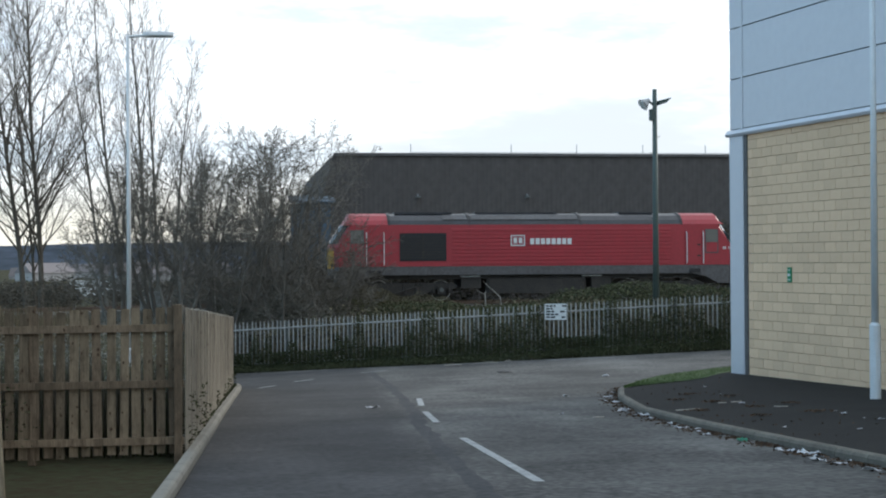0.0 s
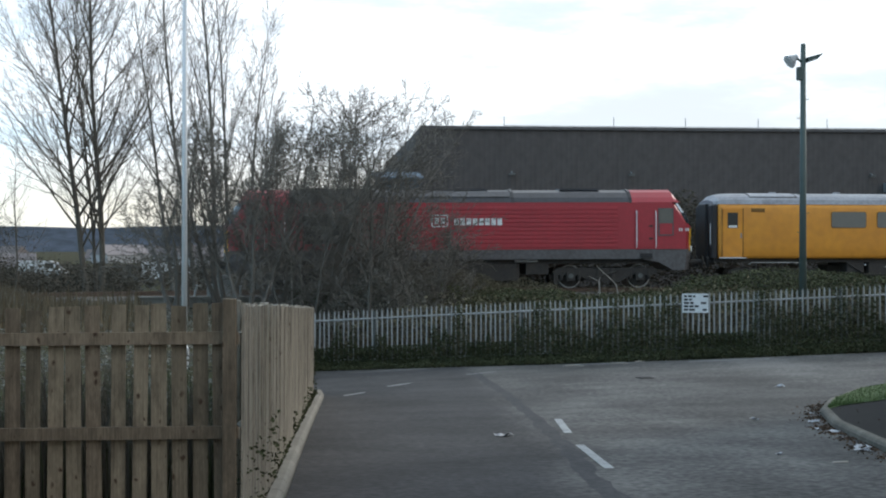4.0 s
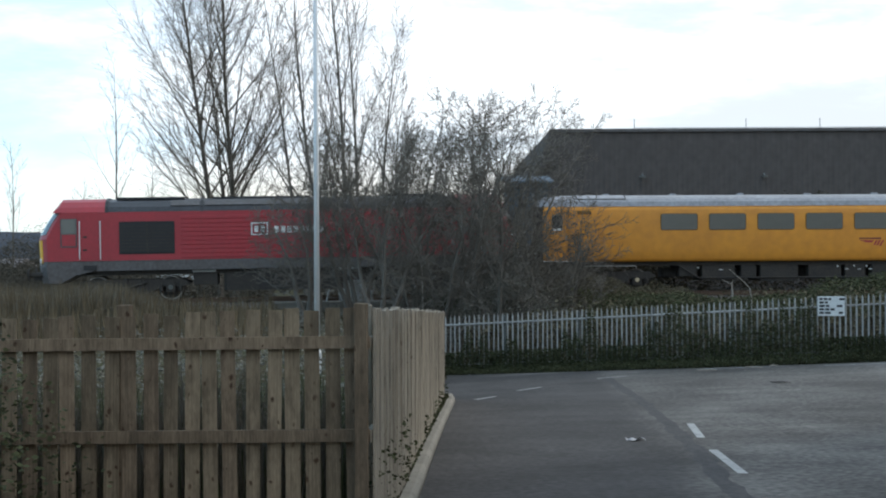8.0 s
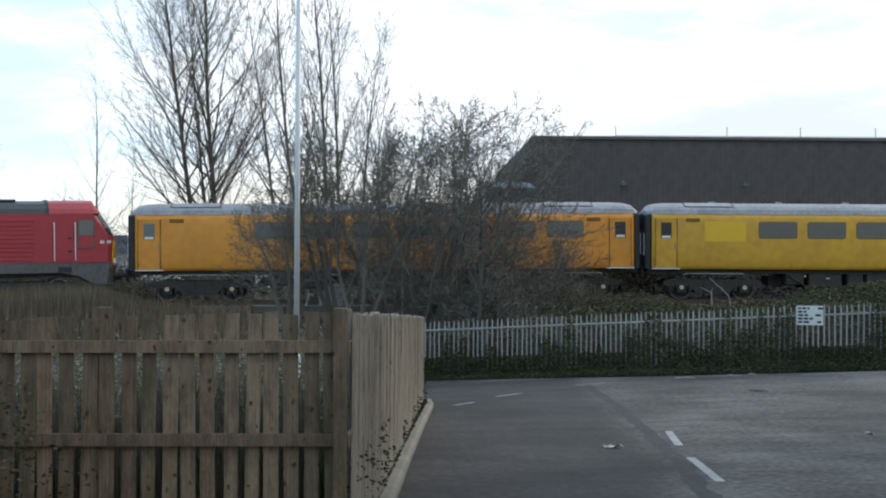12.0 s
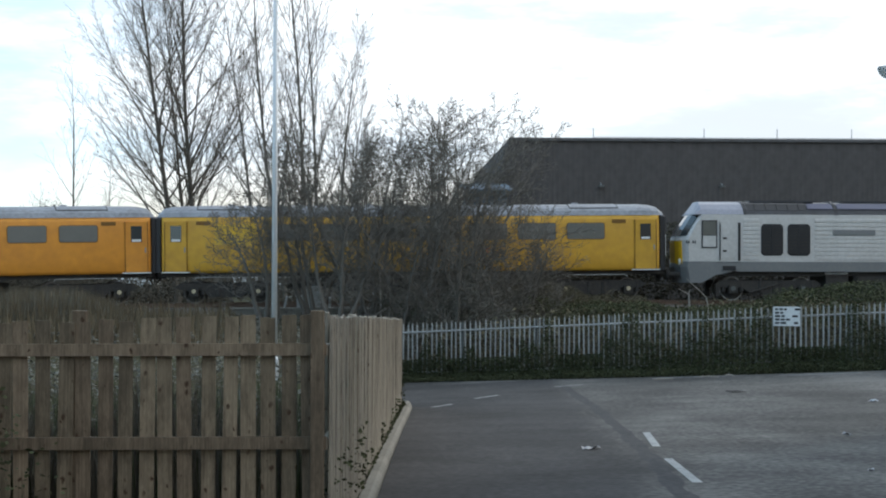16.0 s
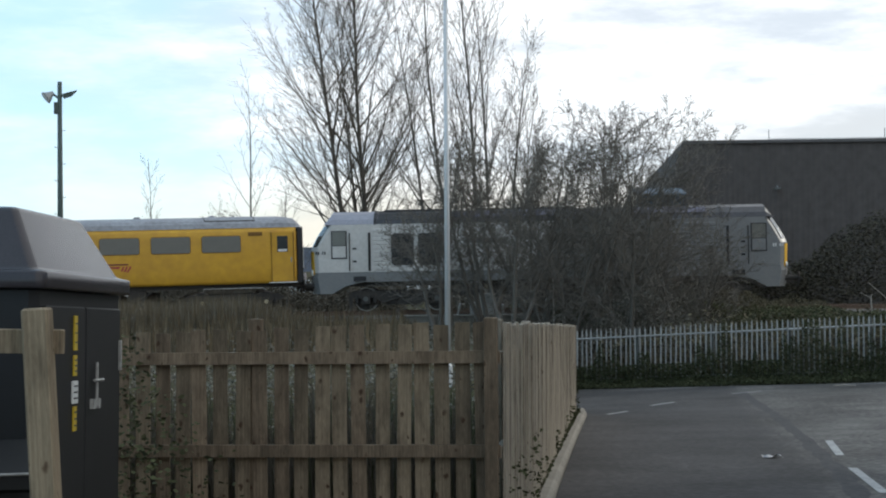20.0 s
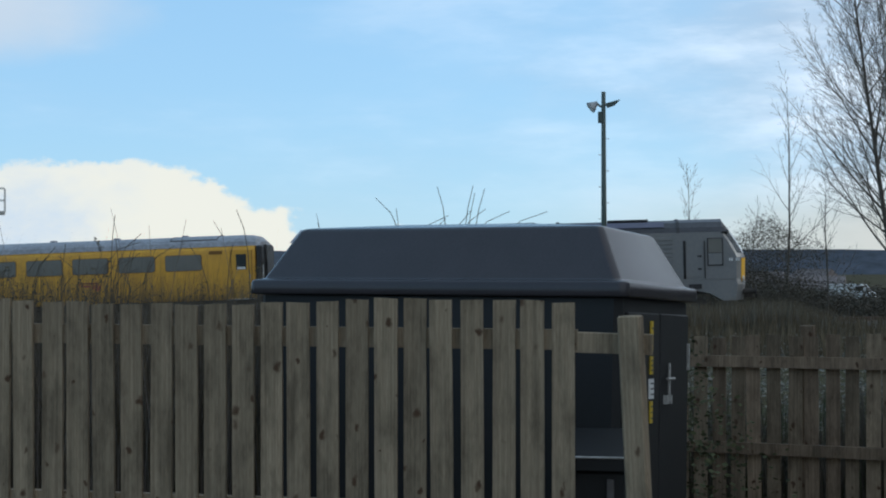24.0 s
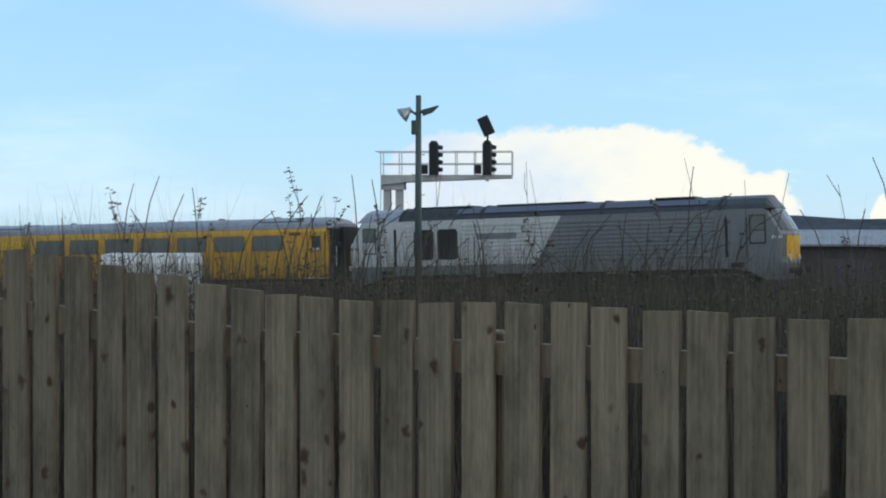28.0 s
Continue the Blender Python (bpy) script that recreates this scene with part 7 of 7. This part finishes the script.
# ---- far distance ----
def make_distance():
    g = Geo()
    rnd = random.Random(8)
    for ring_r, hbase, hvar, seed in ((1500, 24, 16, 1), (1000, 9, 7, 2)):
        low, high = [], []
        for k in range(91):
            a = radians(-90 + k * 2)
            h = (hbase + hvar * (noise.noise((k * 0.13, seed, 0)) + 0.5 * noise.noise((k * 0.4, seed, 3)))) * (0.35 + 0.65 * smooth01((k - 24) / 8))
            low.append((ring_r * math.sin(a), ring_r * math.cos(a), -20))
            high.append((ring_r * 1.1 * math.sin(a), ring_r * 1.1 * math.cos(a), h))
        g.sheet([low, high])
    solo("hills", g, M_hill, "wooded hills on the horizon, coloured blue-grey for distance haze", "hills", kind="structure", smooth=True)
    for k in range(64):
        a, d = radians(rnd.uniform(-34, 3)), rnd.uniform(230, 460)
        x, y = d * math.sin(a), d * math.cos(a)
        ln, dp, ht = rnd.uniform(7, 13), rnd.uniform(6, 8), rnd.uniform(3.2, 5.0)
        z = land_z(x, y) - 3.2
        hs = thing("house", "pale distant house with grey pitched roof", "house", pose(x, y, z, 0, 0, rnd.uniform(-40, 40)), group="distant houses")
        part("wall", Geo().box((0, 0, ht / 2), (ln, dp, ht)), M_house, hs)
        part("roof", Geo().loft([[(xx, -dp / 2 - 0.3, ht), (xx, 0, ht + 2.2), (xx, dp / 2 + 0.3, ht)] for xx in (-ln / 2 - 0.2, ln / 2 + 0.2)]), M_tile, hs)
        for j in (-1, 1):
            part("window", Geo().box((j * ln / 4, -dp / 2 - 0.02, ht * 0.6), (1.1, 0.06, 1.1)), M_glass, hs)


make_distance()


def hedge_spot(r):
    a, d = radians(r.uniform(-66, 8)), r.uniform(95, 185)
    x, y = d * math.sin(a), d * math.cos(a)
    n = noise.noise((x * 0.05, y * 0.05, 7))
    if n < -0.05:
        return None
    return x, y, land_z(x, y) + r.random() * (1.2 + 2.6 * max(0, n))


leaves("far_hedges", "dark hedges and scrub beyond the railway", 42000, hedge_spot, 0.28, M_darktwig, 71, category="hedge")


# ---- parked vans and a low shed across the line ----
def van(x, y, turn, label):
    root = thing("van", label, "van", pose(x, y, land_z(x, y), 0, 0, turn))
    sec = [(-2.5, 0.35), (2.3, 0.35), (2.5, 0.6), (2.45, 1.0), (1.75, 1.2), (1.2, 1.95), (0.9, 2.05), (-2.4, 2.05), (-2.5, 1.9)]
    part("body", Geo().loft([[(px, yy, pz) for px, pz in sec] for yy in (-0.95, 0.95)]), M_white, root)
    part("windscreen", Geo().loft([[(1.72, yy, 1.24), (1.26, yy, 1.88), (1.28, yy, 1.90), (1.76, yy, 1.26)] for yy in (-0.8, 0.8)]), M_glass, root)
    for yy in (-0.96, 0.96):
        part("side_window", Geo().box((0.85, yy, 1.55), (0.8, 0.03, 0.5)), M_glass, root)
        for px in (-1.6, 1.6):
            part("wheel", Geo().tube([(px, yy * 0.9, 0.33), (px, yy * 1.02, 0.33)], 0.33, 14), M_black, root)


van(-13.2, 150, 8, "white panel van parked beyond the railway")
van(-27.5, 165, -6, "white panel van parked among the scrub")
van(-28.2, 21.2, 142, "white panel van parked behind the yard fence")


def dark_hedge(r):
    a, d = radians(r.uniform(-31, -6)), r.uniform(80, 90)
    x, y = d * math.sin(a), d * math.cos(a)
    h = 1.35 + 1.3 * math.exp(-((math.degrees(a) + 13.5) / 1.7) ** 2) + 0.9 * noise.noise((x * 0.2, y * 0.2, 11)) + 0.5 * noise.noise((x * 0.8, y * 0.8, 13))
    return x, y, land_z(x, y) + r.random() * max(0.2, h)


leaves("far_hedges", "dark bare hedge beyond the railway line", 80000, dark_hedge, 0.062, M_darktwig, 72, category="hedge")
ls = thing("low_shed", "low dark shed with pale roof edge beyond the line", "shed", pose(-40.0, 69.3, -1.6, 0, 0, 30))
part("wall", Geo().box((0, 0, 1.6), (9, 5, 3.3)), M_shed, ls)
part("roof", Geo().loft([[(x, -2.8, 3.25), (x, 0, 3.95), (x, 2.8, 3.25), (x, 2.8, 3.15), (x, -2.8, 3.15)] for x in (-4.7, 4.7)]), M_coachroof, ls)
part("door", Geo().box((1.5, -2.52, 1.3), (2.2, 0.06, 2.5)), M_sill, ls)


def yard_spot(r):
    x, y = r.gauss(-3.15, 0.33), r.gauss(11.15, 0.22)
    h = 1.5 - 1.1 * abs(x + 3.15) + 0.3 * noise.noise((x * 3, y * 3, 4))
    return x, min(y, 11.7), -0.2 + max(0.1, h + 0.2) * r.random() ** 0.8


leaves("yard_bramble", "green bramble growing between the container and the yard fence", 1600, yard_spot, 0.022, M_bramble, 88)


def drain_cover(x, y):
    root = thing("drain_cover", "dark iron drain grating set in the asphalt", "drain cover", pose(x, y, road_z(x, y) + 0.045, 0, 0, 12) @ Matrix.Scale(0.72, 4))
    part("frame", Geo().box((0, -0.27, 0.004), (0.46, 0.05, 0.02)).box((0, 0.27, 0.004), (0.46, 0.05, 0.02)).box((-0.205, 0, 0.004), (0.05, 0.49, 0.02)).box((0.205, 0, 0.004), (0.05, 0.49, 0.02)), M_under, root)
    part("sump", Geo().box((0, 0, -0.002), (0.36, 0.49, 0.01)), M_under, root)
    for k in range(4):
        part("bar", Geo().box((-0.12 + 0.08 * k, 0, 0.008), (0.03, 0.485, 0.012)), M_under, root)


drain_cover(7.7, 34.4)


# ---- small things beside the line ----
def lineside_bits():
    z = land_z(-0.415, 51.6)
    root = thing("stake", "thin pale stake standing in the thicket", "stake", pose(-0.415, 51.6, z - 0.1))
    h = 1.52 - z
    part("shaft", Geo().tube([(0.02, 0, 0), (0.0, 0, h * 0.45), (-0.012, 0.01, h * 0.8), (-0.03, 0, h + 0.1)], [0.034, 0.032, 0.028, 0.018], 7), M_peeled, root)
    z = land_z(-2.85, 54.6)
    root = thing("lineside_cabinet", "small grey steel equipment cabinet beside the railway", "cabinet", pose(-2.85, 54.6, z - 0.02))
    body = part("body", Geo().slab((0, 0, 0.55), (0.56, 0.40, 1.10), 0.015), M_galv, root)
    part("door", Geo().slab((0.0, -0.206, 0.6), (0.48, 0.016, 0.90), 0.006), M_galv, body)
    part("roof", Geo().slab((0, 0, 1.12), (0.62, 0.46, 0.04), 0.01), M_galv, root)
    # concrete trough lids in a raised row, ending in a block
    root = thing("cable_trough", "raised concrete cable trough beside the railway", "cable trough")
    for k in range(5):
        x = -5.9 + 1.35 * k
        zz = land_z(x + 0.6, 54.3)
        part("trough", Geo().slab((x + 0.66, 54.3, zz + 0.16), (1.32, 0.36, 0.36), 0.012), M_kerb, root)
        part("lid", Geo().slab((x + 0.66, 54.3, zz + 0.37), (1.34, 0.42, 0.05), 0.01), M_kerb, root)
    part("end_block", Geo().slab((1.0, 54.25, land_z(1.0, 54.25) + 0.15), (0.30, 0.34, 0.4), 0.02), M_kerb, root)
    for x, y, pts in ((10.45, 54.4, [(-0.03, 0, 1.29), (0.26, 0.02, 1.02), (0.42, 0.05, 0.90), (0.70, 0.1, 0.62), (0.85, 0.12, -0.1)]), (10.15, 54.3, [(-0.03, 0, 0.93), (0.22, 0, 0.80), (0.36, 0.05, 0.74), (0.40, 0.1, 0.3), (0.40, 0.1, -0.1)]),
                      (10.46, 54.33, [(0.08, 0, 0.90), (0.05, 0, 0.82), (0.03, 0.02, 0.74), (0.06, 0.1, 0.3), (0.06, 0.1, -0.1)])):
        root = thing("broken_branch", "pale broken branch leaning in the weeds by the line", "branch", pose(x, y, 0), group="broken branches")
        part("limb", Geo().tube(pts, [0.009, 0.013, 0.015, 0.018, 0.02], 6), M_peeled, root)
    for x, y, ln, turn in ((7.05, 40.1, 0.55, 6), (8.3, 40.25, 0.5, -4), (8.9, 40.5, 0.25, 10)):
        root = thing("stick", "pale dry stick lying at the edge of the tarmac", "stick", pose(x, y, road_z(x, y) + 0.06, 0, 0, turn), group="fallen sticks")
        part("twig", Geo().tube([(-ln / 2, 0, 0), (0, 0.03, 0.01), (ln / 2, 0, 0.0)], [0.012, 0.02, 0.012], 6), M_peeled, root)


lineside_bits()


# ---- litter and leaves along the kerb ----
def litter_bits():
    rnd = random.Random(12)
    spots = [(2.85, 22.06), (9.6, 30.6), (7.1, 24.0), (5.9, 19.0)] + [(kerb_right(y) + rnd.uniform(-0.35, -0.05) if rnd.random() < 0.6 else kerb_right(y) + rnd.uniform(0.3, 2.8), y) for y in [rnd.uniform(8, 25) for _ in range(46)]]
    for k, (x, y) in enumerate(spots):
        onp = x > kerb_right(y)
        z = road_z(x, y) + (0.155 if onp else 0.045)
        s = 0.13 if k == 0 else rnd.uniform(0.02, 0.07) if onp else rnd.uniform(0.03, 0.11)
        g = Geo()
        n = 4
        g.sheet([[(-s + 2 * s * i / n, (-s + 2 * s * j / n) * 0.6, abs(noise.noise((i * 0.9, j * 0.9, k))) * s * 0.9 + 0.004) for i in range(n + 1)] for j in range(n + 1)])
        ob = solo("litter", g, M_litter, "crumpled scrap of pale paper lying on the tarmac", "litter", group="litter")
        ob.matrix_basis = pose(x, y, z, 0, 0, rnd.uniform(0, 360))

    # a rag in the gutter, laths on the pavement, clumps of leaves
    y = 12.6
    x = kerb_right(y) - 0.16
    g = Geo()
    g.sheet([[(-0.17 + 0.034 * i, (-0.07 + 0.02 * j), 0.05 * abs(noise.noise((i * 0.5, j * 0.6, 41))) + 0.006) for i in range(11)] for j in range(8)])
    ob = solo("rag", g, M_rag, "crumpled green rag lying in the gutter", "rag")
    ob.matrix_basis = pose(x, y, road_z(x, y) + 0.045, 0, 0, 70)
    for dx, y, ln, turn in ((0.55, 17.6, 0.30, 20), (1.9, 19.4, 0.16, 25), (1.6, 19.2, 0.10, 10), (2.3, 17.9, 0.15, -10), (-0.9, 18.0, 0.12, 5)):
        x = kerb_right(y) + dx
        lath = solo("lath", Geo().slab((0, 0, 0.008), (ln * 1.6, 0.035, 0.014), 0.003), M_peeled, "pale splintered lath lying on the tarmac", "lath", group="splintered laths")
        lath.matrix_basis = pose(x, y, road_z(x, y) + (0.165 if dx > 0 else 0.045), 0, 0, turn)

    def clump(r):
        k = r.randrange(9)
        y = 15.8 + 0.75 * k + r.gauss(0, 0.07)
        x = kerb_right(y) + (1.2, 2.4, 0.7, 1.9, 2.8, 1.5, 0.9, 2.1, 1.4)[k] + r.gauss(0, 0.10)
        return x, y, road_z(x, y) + 0.168 + r.random() * 0.025
    leaves("dead_leaves", "small clumps of brown leaves on the pavement", 700, clump, 0.02, M_leafdead, 84, flat=0.2, category="leaves")

    def gutter(r):
        y = r.uniform(4, 27)
        if noise.noise((y * 1.4, 7, 3)) < 0.0 and r.random() < 0.8:
            return None
        x = kerb_right(y) - abs(r.gauss(0, 0.16)) if r.random() < 0.95 else kerb_right(y) + 0.15 + r.random() * 2.5
        return x, y, road_z(x, y) + (0.05 if x < kerb_right(y) else 0.165)
    leaves("dead_leaves", "brown dead leaves gathered along the kerb", 6500, gutter, 0.021, M_leafdead, 81, flat=0.1, category="leaves")

    def strip(r):
        y = r.uniform(12, 33)
        x = kerb_left(y) - 0.13 - r.random() * 0.12
        return x, y, road_z(x, y) + 0.08 + r.random() ** 2 * (0.75 if y < 17 and noise.noise((y * 1.7, 2, 2)) > -0.05 else 0.4 if noise.noise((y * 0.8, 2, 2)) > 0.1 else 0.12)
    leaves("kerb_weeds", "dark weeds and bramble at the foot of the fence", 3200, strip, 0.03, M_leaf, 82)


litter_bits()


motions()
